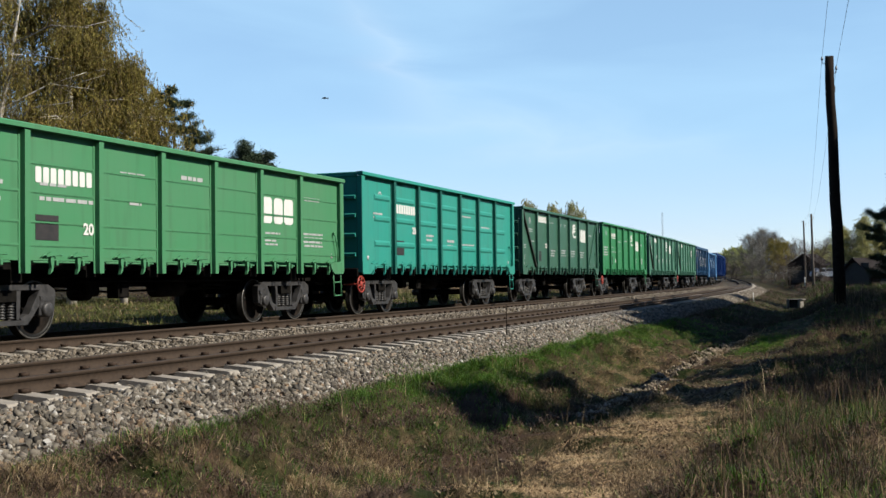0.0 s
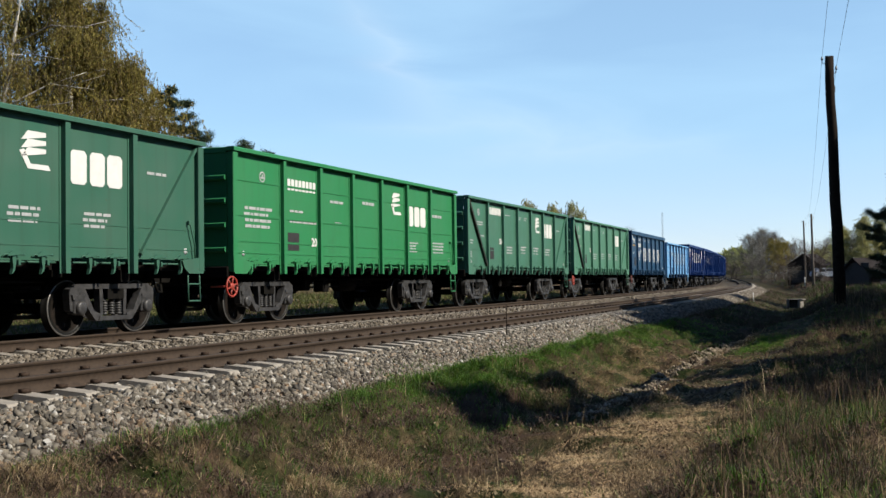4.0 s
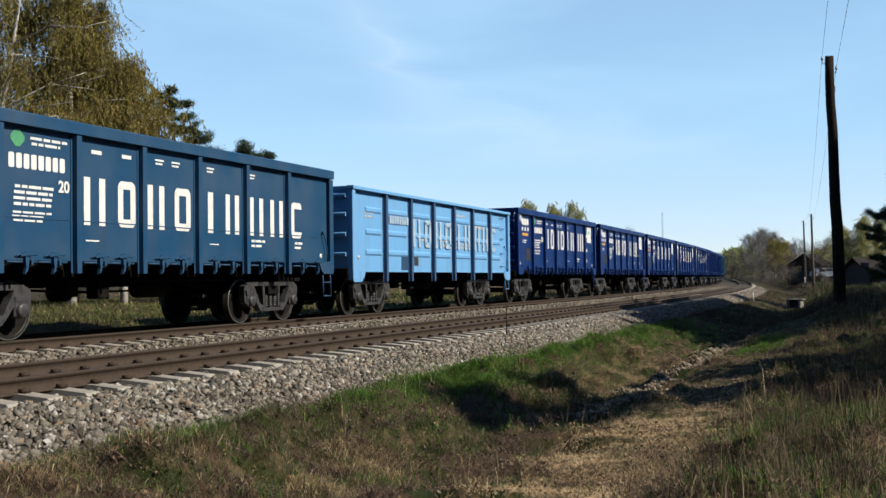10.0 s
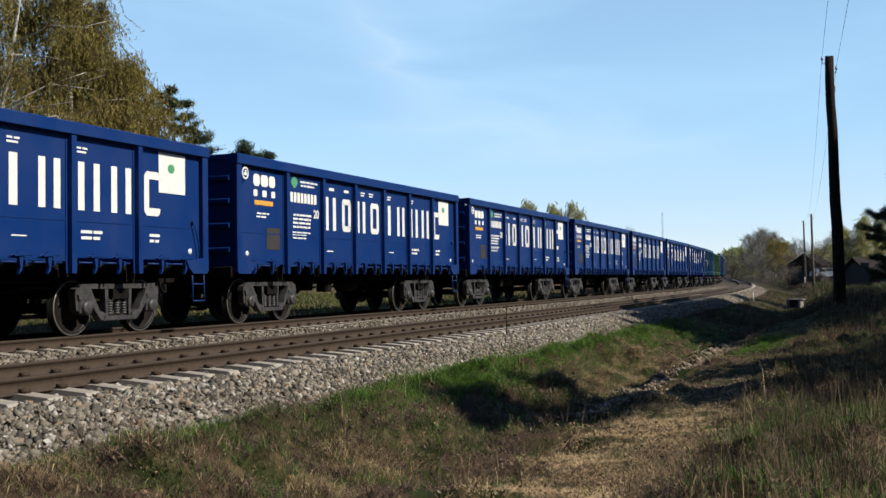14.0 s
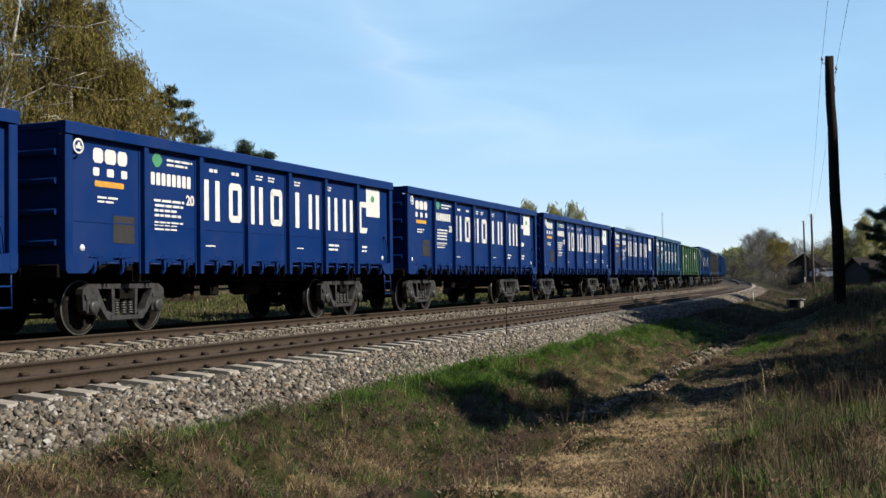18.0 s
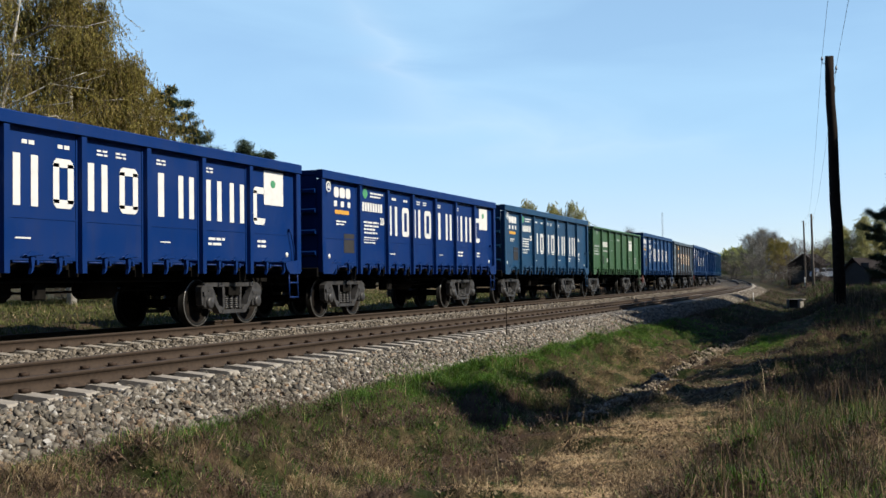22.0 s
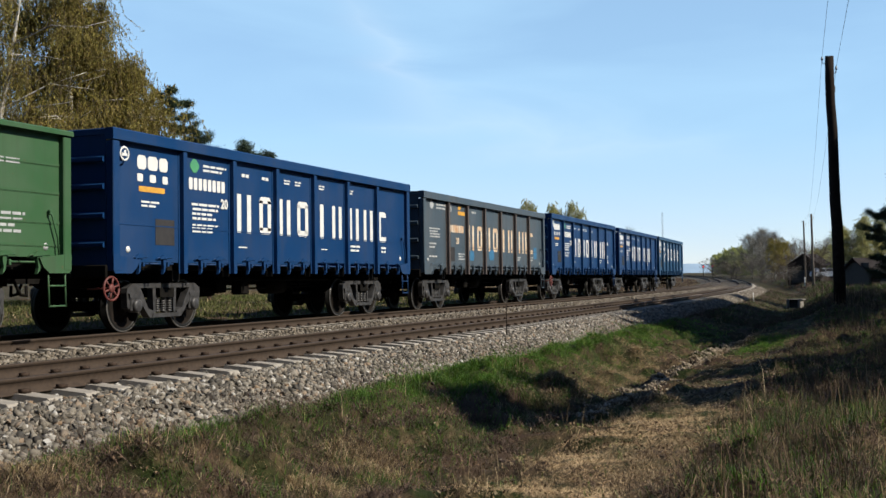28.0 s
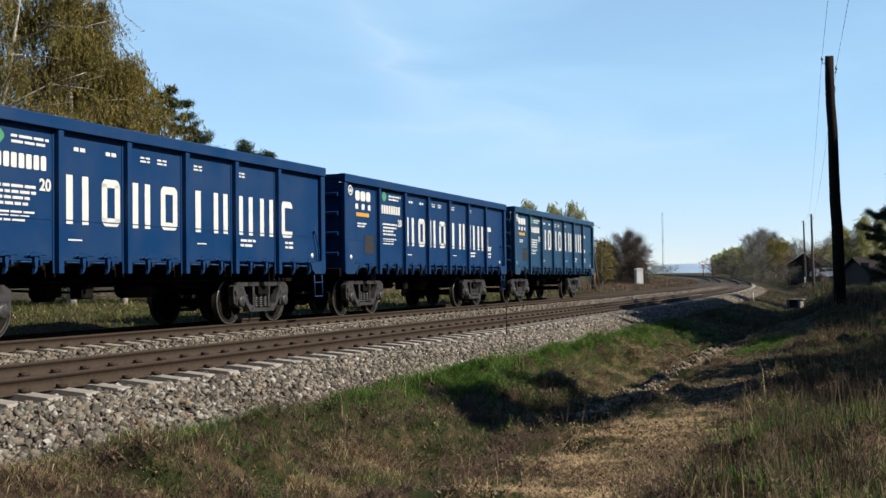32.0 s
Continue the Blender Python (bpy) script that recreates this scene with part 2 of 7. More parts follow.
M_RED = speckled("red_wheel_paint", (0.252, 0.027, 0.018), (0.156, 0.03, 0.021), 9.0, 0.5, 0.1)
M_DULLRED = speckled("faded_red_wheel_paint", (0.096, 0.021, 0.018), (0.054, 0.018, 0.0156), 9.0, 0.6, 0.1)
M_LEAF = speckled("green_badge_paint", (0.06, 0.216, 0.096), (0.042, 0.156, 0.096), 8.0, 0.5, 0.05)
M_PALEBLUE = speckled("pale_blue_patch", (0.03, 0.114, 0.216), (0.021, 0.078, 0.156), 8.0, 0.6, 0.05)
M_RAILSIDE = speckled("rail_rust", (0.0182, 0.0112, 0.0071), (0.0339, 0.0221, 0.0142), 16.0, 0.85, 0.35, 0.004)
M_RAILTOP = speckled("rail_head_worn", (0.0165, 0.0105, 0.0071), (0.0351, 0.0233, 0.0155), 20.0, 0.7, 0.1, 0.002)
M_SLEEPER = speckled("weathered_concrete", (0.2683, 0.2451, 0.2167), (0.1961, 0.1780, 0.1548), 12.0, 0.9, 0.4, 0.008, coarse=(0.1393, 0.1238, 0.1058))
M_CLIP = speckled("rusty_fastening", (0.022, 0.015, 0.0115), (0.042, 0.029, 0.022), 20.0, 0.9, spec=0.1)

# ---- ground ----
PROFILE_U = [-900, -60, -14, -6.5, -4.2, -2.6, -1.75, -1.4, -0.85, 0.85, 1.22, 1.45, 1.95, 2.6, 2.82, 3.35, 3.48, 3.6, 4.62, 4.82, 5.0, 5.5, 5.85, 6.02, 6.65, 7.3, 7.9, 8.6, 9.25, 9.85, 10.6, 11.4, 12.4, 13.6, 16, 24, 60, 900]
PROFILE_Z = [0.4, 0.15, 0.0, -0.10, -0.25, -0.42, -0.31, -0.265, -0.21, -0.21, -0.195, -0.225, -0.31, -0.36, -0.37, -0.33, -0.33, -0.37, -0.37, -0.37, -0.365, -0.375, -0.40, -0.45, -0.71, -0.74, -0.84, -1.10, -1.26, -1.27, -1.06, -0.94, -0.86, -0.80, -0.74, -0.60, -0.50, -0.2]


def ground_z(s, u):
    """Height of the ground: the ballast bed, the bank, the ditch, the path and the verge."""
    s, u = np.asarray(s, float), np.asarray(u, float)
    z = np.interp(u, PROFILE_U, PROFILE_Z)
    # the verge rises further up the line, the ditch stays
    up = np.clip((s - 8) / 30, 0, 1) * np.clip((u - 10.2) / 2.2, 0, 1) * np.clip((60 - u) / 40, 0, 1)
    z = z + 0.62 * up * up * (3 - 2 * up)
    out = np.clip((u - 6.5) / 0.8, 0, 1) + np.clip((-3.0 - u) / 1.5, 0, 1)
    near = np.clip((90 - s) / 60, 0, 1)
    z = z + out * near * (0.20 * (fbm(s * 0.45, u * 0.6, 3, 3) - 0.5) + 0.16 * (fbm(s * 1.7, u * 1.9, 9, 3) - 0.5))
    # tussocks
    lump = np.clip(fbm(s * 2.3 + 0.7 * vnoise(u * 1.3, s * 1.1, 5), u * 2.1, 27, 2) - 0.40, 0, 1)
    grown = out * near * (1 - 0.85 * np.exp(-((u - 11.2) / 0.6) ** 2)) * np.clip((u - 6.9) / 0.5, 0, 1)
    z = z + 0.66 * grown * lump * np.clip(1.2 - s / 60, 0, 1)
    # slumps and hollows along the bank
    bank = np.exp(-((u - 8.3) / 0.8) ** 2)
    z = z - bank * near * 0.55 * (fbm(s * 0.55, u * 0.2, 21, 2) - 0.42)
    bed = np.clip((6.4 - u) / 0.2, 0, 1) * np.clip((u + 2) / 0.2, 0, 1)
    z = z + bed * near * 0.035 * (fbm(s * 5, u * 5, 15, 2) - 0.5)
    return z + rise(s)


def sheet(ss, uu):
    a, b = np.meshgrid(ss, uu, indexing="ij")
    x, y = place(a, b)
    z = ground_z(a, b)
    v = np.stack([x, y, z], -1).reshape(-1, 3)
    n, m = len(ss), len(uu)
    i = (np.arange(n - 1)[:, None] * m + np.arange(m - 1)[None, :]).ravel()
    return v, np.stack([i, i + m, i + m + 1, i + 1], -1)


def ground_material():
    n = Nodes("verge_soil_and_turf")
    v = n.coord("Object")
    big = n.noise(0.35, 4.0, v)
    mid = n.noise(1.8, 5.0, v)
    fine = n.noise(26.0, 5.0, v, 0.7)
    soil = n.mix(n.ramp(fine, [(0.3, (0, 0, 0)), (0.7, (1, 1, 1))]), (0.0156, 0.0102, 0.0072), (0.06, 0.0396, 0.0258))
    turf = n.mix(n.ramp(fine, [(0.3, (0, 0, 0)), (0.7, (1, 1, 1))]), (0.006, 0.0114, 0.0024), (0.0216, 0.0288, 0.0066))
    c = n.mix(n.ramp(n.mix(0.5, big, mid), [(0.44, (0, 0, 0)), (0.56, (1, 1, 1))]), soil, turf)
    litter = n.noise(9.0, 4.0, v, 0.6, stretch=(0.6, 0.27, 0.6))
    c = n.mix(n.ramp(litter, [(0.52, (0, 0, 0)), (0.7, (0.7,) * 3)]), c, (0.108, 0.0768, 0.042))
    n.bump(n.mix(0.5, fine, litter), 0.8, 0.05)
    return n.done(c, 0.95, spec=0.1)


def ballast_material():
    n = Nodes("crushed_stone_bed")
    v = n.coord("Object")
    vo = n.node("ShaderNodeTexVoronoi", Scale=17.0, Randomness=1.0)
    n.link(v, vo.inputs["Vector"])
    h = n.node("ShaderNodeSeparateColor")
    n.link(vo.outputs["Color"], h.inputs["Color"])
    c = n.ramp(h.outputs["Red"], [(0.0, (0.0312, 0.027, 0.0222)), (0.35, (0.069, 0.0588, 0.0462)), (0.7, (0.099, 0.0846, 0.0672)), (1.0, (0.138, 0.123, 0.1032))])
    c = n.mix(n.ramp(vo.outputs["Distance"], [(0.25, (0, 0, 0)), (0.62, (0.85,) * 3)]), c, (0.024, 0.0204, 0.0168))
    inv = n.node("ShaderNodeInvert")
    n.link(vo.outputs["Distance"], inv.inputs["Color"])
    n.bump(inv.outputs["Color"], 1.0, 0.05)
    return n.done(c, 0.92, spec=0.15)


M_GROUND = ground_material()
M_BALLAST = ballast_material()
s_lines = np.concatenate([np.arange(-400, -20, 20), np.arange(-20, 36, 0.22), np.arange(36, 90, 0.8), np.arange(90, 350, 6), np.arange(350, 2600, 90)])
u_lines = np.concatenate([[-900, -500, -250, -120, -60, -40, -30], np.arange(-24, -8, 2), np.arange(-8, -1.8, 0.5), [-1.75, -1.4, -0.85, 0, 0.85, 1.22, 1.45, 1.95, 2.3, 2.6, 2.82, 3.35, 3.48, 3.6, 4.2, 4.62, 4.82, 5.0, 5.25, 5.5, 5.85, 6.02],
                          np.arange(6.1, 14.4, 0.16), np.arange(14.5, 24, 0.8), [24, 28, 34, 42, 60, 100, 200, 450, 900]])
gv, gf = sheet(s_lines, u_lines)
ground_mesh = mesh_np("ground", gv, gf, M_GROUND, smooth=True)
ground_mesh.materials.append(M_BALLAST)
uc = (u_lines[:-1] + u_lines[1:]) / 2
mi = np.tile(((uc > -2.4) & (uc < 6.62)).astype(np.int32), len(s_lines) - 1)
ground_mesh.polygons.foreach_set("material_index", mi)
ground = tagged(new("ground", ground_mesh), "grassy verge, ditch and stone ballast bed beside the railway", "ground", kind="structure")

# ---- the two tracks ----
RAIL_PROFILE = [(-0.075, 0), (0.075, 0), (0.075, 0.012), (0.014, 0.034), (0.009, 0.132), (0.036, 0.146), (0.037, 0.172),
                (0.028, 0.18), (-0.028, 0.18), (-0.037, 0.172), (-0.036, 0.146), (-0.009, 0.132), (-0.014, 0.034), (-0.075, 0.012)]


def rail_mesh(u, top):
    ss = np.concatenate([np.arange(-400, -20, 8), np.arange(-20, 120, 1.0), np.arange(120, 900, 5.0)])
    v = []
    for pu, pz in RAIL_PROFILE:
        x, y = place(ss, u + pu)
        v.append(np.stack([x, y, top - 0.18 + pz + rise(ss)], -1))
    v = np.stack(v, 1)
    n, k = len(ss), len(RAIL_PROFILE)
    f, mats = [], []
    base = np.arange(n - 1) * k
    for j in range(k):
        q = (j + 1) % k
        f.append(np.stack([base + j, base + q, base + k + q, base + k + j], -1))
        mats.append(np.full(n - 1, 1 if RAIL_PROFILE[j][1] > 0.17 and RAIL_PROFILE[q][1] > 0.17 else 0))
    me = mesh_np("rail", v.reshape(-1, 3), np.concatenate(f), M_RAILSIDE)
    me.materials.append(M_RAILTOP)
    me.polygons.foreach_set("material_index", np.concatenate(mats).astype(np.int32))
    return me


track_far = tagged(new("track_far"), "running railway track on concrete sleepers under the train", "railway track", kind="structure")
track_near = tagged(new("track_near"), "empty railway track with rusty rails on concrete sleepers", "railway track", kind="structure")
for trk, u0, top in ((track_far, 0.0, 0.0), (track_near, NEAR, HN)):
    for side in (-1, 1):
        part("rail", rail_mesh(u0 + side * GAUGE / 2, top), trk, "long rust-brown steel rail")

# ---- the train ----
PITCH_M = 13.92                   # over couplers
HALF = 6.44                       # half the body's length
POSTS = (-4.33, -2.6, -0.867, 0.867, 2.6, 4.33)
BAYS = (-6.36,) + POSTS + (6.36,)
CACHE = {}


def cached(key, make):
    if key not in CACHE:
        CACHE[key] = make()
    return CACHE[key]


def side_frame_mesh():
    """One cast side frame of a bogie: top chord, pedestals, sloping truss, spring seat."""
    bm = bmesh.new()
    y0, y1 = -0.075, 0.075
    prism(bm, [(-1.15, 0.70), (-1.13, 0.80), (-0.98, 0.885), (0.98, 0.885), (1.13, 0.80), (1.15, 0.70), (0.86, 0.70), (0.78, 0.80), (-0.78, 0.80), (-0.86, 0.70)], y0, y1)
    for d in (-1, 1):
        def flip(pts):
            return [(d * x, z) for x, z in (pts if d > 0 else pts[::-1])]
        prism(bm, flip([(0.90, 0.72), (0.77, 0.81), (0.53, 0.42), (0.34, 0.36), (0.40, 0.24), (0.50, 0.26), (0.62, 0.38)]), y0 - 0.012, y1 - 0.012)
        prism(bm, flip([(0.37, 0.81), (0.28, 0.81), (0.28, 0.34), (0.35, 0.33)]), y0 + 0.012, y1 - 0.012)
        prism(bm, flip([(1.15, 0.71), (1.06, 0.71), (1.05, 0.42), (1.12, 0.44)]), y0 + 0.006, y1 - 0.006)
        prism(bm, flip([(1.10, 0.70), (0.76, 0.70), (0.78, 0.62), (1.08, 0.62)]), y0 - 0.03, y1 + 0.02)
    prism(bm, [(-0.44, 0.25), (0.44, 0.25), (0.40, 0.325), (-0.40, 0.325)], y0 - 0.03, y1 + 0.03)
    prism(bm, [(-0.37, 0.82), (0.37, 0.82), (0.37, 0.885), (-0.37, 0.885)], y0 + 0.02, y1 - 0.02)
    return bm_mesh("side_frame", bm, M_CAST)


def spring_mesh():
    bm = bmesh.new()
    prof = [(0.0, 0.0), (0.0, 0.05)]
    for k in range(6):
        z = 0.01 + k * 0.044
        prof += [(z, 0.058), (z + 0.011, 0.070), (z + 0.022, 0.058), (z + 0.030, 0.040)]
    prof += [(0.285, 0.05), (0.285, 0.0)]
    lathe(bm, prof, "z", (0, 0, 0), 12)
    return bm_mesh("spring", bm, M_CAST)


def axle_box_mesh():
    bm = bmesh.new()
    box(bm, -0.15, 0.15, -0.09, 0.09, -0.10, 0.20, 0.02)
    lathe(bm, [(-0.15, 0.0), (-0.15, 0.09), (-0.135, 0.115), (-0.09, 0.12), (0.05, 0.12), (0.05, 0.0)], "y", (0, 0, 0), 16)
    return bm_mesh("axle_box", bm, M_CAST)


def wheelset_mesh():
    """Axle and two wheels, turned about local y."""
    bm = bmesh.new()
    for d in (-1, 1):
        prof = [(0.86, 0.09), (0.86, 0.13), (0.825, 0.15), (0.80, 0.20), (0.80, 0.36), (0.835, 0.40), (0.85, 0.405),
                (0.85, 0.452), (0.85, 0.474), (0.842, 0.4785), (0.76, 0.481), (0.745, 0.505), (0.725, 0.508), (0.72, 0.49), (0.72, 0.40), (0.755, 0.36), (0.76, 0.20), (0.72, 0.14), (0.70, 0.09)]
        mats = [1, 1, 1, 1, 1, 0, 0, 2, 2, 0, 0, 0, 0, 0, 1, 1, 1, 1]
        lathe(bm, [(d * a, r) for a, r in prof], "y", (0, 0, 0), 36, mats=mats)
        # lifting holes and a smear of grease, so that the turning shows
        for a in (20, 200):
            p, q = 0.28 * math.cos(radians(a)), 0.28 * math.sin(radians(a))
            lathe(bm, [(d * 0.803, 0.0), (d * 0.806, 0.036), (d * 0.80, 0.04)], "y", (p, 0, q), 10, mat=0)
    lathe(bm, [(-1.12, 0.0), (-1.12, 0.07), (-0.70, 0.085), (0.70, 0.085), (1.12, 0.07), (1.12, 0.0)], "y", (0, 0, 0), 14, mat=1)
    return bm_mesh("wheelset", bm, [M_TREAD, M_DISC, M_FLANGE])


def bolster_mesh():
    bm = bmesh.new()
    prism(bm, [(-0.22, 0.62), (0.22, 0.62), (0.22, 0.80), (-0.22, 0.80)], -1.14, 1.14)
    box(bm, -0.3, 0.3, -0.3, 0.3, 0.79, 0.86, 0.03)
    box(bm, -0.62, -0.56, -0.95, 0.95, 0.42, 0.52, 0.01)
    box(bm, 0.56, 0.62, -0.95, 0.95, 0.42, 0.52, 0.01)
    return bm_mesh("bolster", bm, M_BLACK)


def brake_shoe_mesh():
    bm = bmesh.new()
    prism(bm, [(-0.04, -0.16), (0.03, -0.17), (0.05, 0.0), (0.03, 0.17), (-0.04, 0.16)], -0.045, 0.045)
    return bm_mesh("brake_shoe", bm, M_CAST)


def bogie(parent, x):
    b = part("bogie", cached("bolster", bolster_mesh), parent, "grey cast-steel two-axle bogie", pose(x, 0, 0))
    for d in (-1, 1):
        part("side_frame", cached("side_frame", side_frame_mesh), b, "", pose(0, 1.02 * d, 0))
        for k in (-0.19, 0.0, 0.19):
            part("spring", cached("spring", spring_mesh), b, "", pose(k, 1.035 * d, 0.345))
        for k in (-0.905, 0.905):
            part("axle_box", cached("axle_box", axle_box_mesh), b, "", pose(k, 1.03 * d, 0.4785, 0, 0, 0 if d < 0 else 180))
        for k in (-0.40, 0.40):
            part("brake_shoe", cached("brake_shoe", brake_shoe_mesh), b, "", pose(k, 0.79 * d, 0.46, 0, 0, 0 if k < 0 else 180))
    for k in (-0.905, 0.905):
        w = part("wheelset", cached("wheelset", wheelset_mesh), b, "steel wheels with bright treads on one axle", pose(k, 0, 0.4785))
        WHEELSETS[0 if k < 0 else 1].append(w)
    return b


WHEELSETS = ([], [])


def wall_mesh(mat):
    """One side wall between the posts, y = 0 outside, running inwards to +y."""
    bm = bmesh.new()
    box(bm, -6.40, 6.40, 0.0, 0.012, 1.315, 3.34)
    return bm_mesh("side_wall", bm, mat)


RIBS = {"ribbed": (1.50, 1.86, 2.33, 2.78), "pressed": (1.86, 2.52, 3.08), "braced": (1.50, 1.88), "smooth": (1.92,)}


def rib_mesh(kind, mat, w):
    """A stiffening rib or pressed swage across one bay of the wall, w metres wide."""
    bm = bmesh.new()
    x = w / 2 - 0.10
    if kind == "ribbed":
        for z0, z1, y0 in ((-0.026, 0.026, -0.006), (-0.012, 0.012, -0.013)):
            prism(bm, [(-x, z0), (x, z0), (x, z1), (-x, z1)], y0, 0.004)
    elif kind == "pressed":
        q = bmesh.ops.create_cube(bm, size=1.0, matrix=Matrix.LocRotScale((0, -0.010, 0), None, (2 * x - 0.20, 0.044, 0.21)))
        for v in q["verts"]:
            if v.co.y < -0.01:
                v.co.z *= 0.34
                v.co.x *= 0.93
    else:
        prism(bm, [(-x, -0.010), (x, -0.010), (x, 0.010), (-x, 0.010)], -0.008, 0.004)
    return bm_mesh("wall_rib", bm, mat)


def end_rib_mesh(mat):
    bm = bmesh.new()
    ring_ = [(-1.38, -0.07), (1.38, -0.07), (1.38, 0.07), (-1.38, 0.07)]
    a = [bm.verts.new((0.004, y, q)) for y, q in ring_]
    b = [bm.verts.new((-0.07, y, q * 0.45)) for y, q in ring_]
    bm.faces.new(a)
    bm.faces.new(b)
    for i in range(4):
        bm.faces.new((a[i], a[(i + 1) % 4], b[(i + 1) % 4], b[i]))
    return bm_mesh("end_rib", bm, mat)


def post_mesh(mat):
    """An upright of hat section standing proud of the wall."""
    bm = bmesh.new()
    prof = [(-0.105, 0.10), (-0.105, 0.088), (-0.068, 0.088), (-0.060, 0.0), (0.060, 0.0), (0.068, 0.088), (0.105, 0.088), (0.105, 0.10)]
    n = len(prof)
    rows = []
    for z, k in ((1.06, 0.92), (1.30, 1.0), (3.32, 1.0)):
        rows.append([bm.verts.new((x * k, y, z)) for x, y in prof])
    for a, b in zip(rows, rows[1:]):
        for i in range(n - 1):
            bm.faces.new((a[i], a[i + 1], b[i + 1], b[i]))
        bm.faces.new((a[n - 1], a[0], b[0], b[n - 1]))
    bm.faces.new(rows[0][::-1])
    return bm_mesh("post", bm, mat)


def corner_mesh(mat):
    """Corner post with the sloping plate at its foot; the plate runs to +x."""
    bm = bmesh.new()
    box(bm, -0.08, 0.10, 0.0, 0.16, 1.10, 3.32, 0.015)
    prism(bm, [(-0.08, 1.12), (-0.03, 1.06), (0.42, 1.06), (0.56, 1.16), (0.64, 1.30), (0.10, 1.36), (-0.08, 1.36)], 0.005, 0.03)
    return bm_mesh("corner_post", bm, mat)


def chord_mesh(mat, tall, lip):
    bm = bmesh.new()
    pts = [(-lip, 3.49 - tall), (-lip, 3.47), (0.02 - lip, 3.49), (0.14, 3.49), (0.17, 3.47), (0.17, 3.49 - tall)]
    a = [bm.verts.new((-6.46, y, z)) for y, z in pts]
    b = [bm.verts.new((6.46, y, z)) for y, z in pts]
    bm.faces.new(a)
    bm.faces.new(b[::-1])
    for i in range(len(pts)):
        j = (i + 1) % len(pts)
        bm.faces.new((a[i], a[j], b[j], b[i]))
    return bm_mesh("top_rail", bm, mat)


def end_wall_mesh(mat):
    """An end wall; x = 0 is its outside and -x points outwards."""
    bm = bmesh.new()
    box(bm, 0.0, 0.02, -1.40, 1.40, 1.20, 3.42)
    box(bm, -0.02, 0.12, -1.40, 1.40, 3.36, 3.485, 0.015)
    return bm_mesh("end_wall", bm, mat)


def end_sill_mesh():
    bm = bmesh.new()
    box(bm, -0.06, 0.10, -1.44, 1.44, 0.98, 1.21, 0.02)
    for y in (-0.62, 0.62):
        box(bm, -0.10, -0.05, y - 0.10, y + 0.10, 1.00, 1.16, 0.01)
    return bm_mesh("end_sill", bm, M_BLACK)


def latch_mesh(mat):
    """A hatch latch under the wall: hinge block, rod and a hooked arm."""
    bm = bmesh.new()
    box(bm, -0.16, 0.12, 0.02, 0.06, 1.29, 1.32, 0.006)
    prism(bm, [(-0.035, 1.375), (0.035, 1.375), (0.04, 1.24), (0.012, 1.10), (-0.05, 1.045), (-0.02, 1.15), (-0.04, 1.26)], -0.02, 0.035)
    prism(bm, [(-0.16, 1.345), (-0.05, 1.40), (0.08, 1.40), (0.14, 1.345), (-0.16, 1.315)], -0.045, 0.0)
    box(bm, 0.08, 0.13, -0.03, 0.05, 1.18, 1.27, 0.008)
    tube(bm, [(-0.36, 0.05, 1.235), (0.34, 0.05, 1.235)], 0.02, 5)
    tube(bm, [(-0.26, -0.01, 1.30), (-0.20, -0.03, 1.345), (0.20, -0.03, 1.345)], 0.014, 5)
    return bm_mesh("hatch_latch", bm, mat)


def hatch_mesh():
    bm = bmesh.new()
    box(bm, -0.74, 0.74, 0.10, 1.26, 1.20, 1.24)
    for x in (-0.5, 0, 0.5):
        box(bm, x - 0.04, x + 0.04, 0.12, 1.24, 1.13, 1.205)
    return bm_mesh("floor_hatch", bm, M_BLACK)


def frame_mesh():
    """Centre sill, cross bearers and side sills of the underframe."""
    bm = bmesh.new()
    box(bm, -6.42, 6.42, -0.26, 0.26, 0.86, 1.20)
    for x in (-4.325, -2.6, -0.867, 0.867, 2.6, 4.325):
        box(bm, x - 0.12, x + 0.12, -1.34, 1.34, 1.0 if abs(x) < 4 else 0.92, 1.20)
    for d in (-1, 1):
        box(bm, -6.40, 6.40, d * 1.30 - 0.04, d * 1.30 + 0.04, 1.12, 1.265)
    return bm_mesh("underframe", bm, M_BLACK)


def cylinder_mesh():
    bm = bmesh.new()
    lathe(bm, [(-0.46, 0.0), (-0.46, 0.10), (-0.40, 0.19), (0.40, 0.19), (0.46, 0.10), (0.46, 0.0)], "x", (0, 0, 0), 18)
    box(bm, -0.25, -0.20, -0.05, 0.05, 0.1, 0.34)
    box(bm, 0.20, 0.25, -0.05, 0.05, 0.1, 0.34)
    return bm_mesh("air_reservoir", bm, M_DISC)


def brake_gear_mesh():
    bm = bmesh.new()
    lathe(bm, [(-0.30, 0.0), (-0.30, 0.17), (0.06, 0.17), (0.10, 0.06), (0.34, 0.03), (0.34, 0.0)], "x", (-0.9, 0.2, 0.74), 14)
    tube(bm, [(-3.0, -0.55, 0.80), (-1.2, -0.55, 0.74), (3.2, -0.50, 0.78)], 0.022, 6)
    tube(bm, [(-3.2, 0.45, 0.84), (3.2, 0.45, 0.84)], 0.02, 6)
    tube(bm, [(-2.6, -1.05, 0.93), (2.6, -1.05, 0.93)], 0.018, 6)
    for x in (-1.6, 0.3, 1.9):
        tube(bm, [(x, -0.5, 1.0), (x, -0.52, 0.66)], 0.025, 5)
    box(bm, -1.35, -1.05, -0.95, -0.65, 0.62, 0.92, 0.03)
    box(bm, -1.9, -1.55, -0.7, -0.3, 0.66, 1.0, 0.04)
    return bm_mesh("brake_gear", bm, M_BLACK)


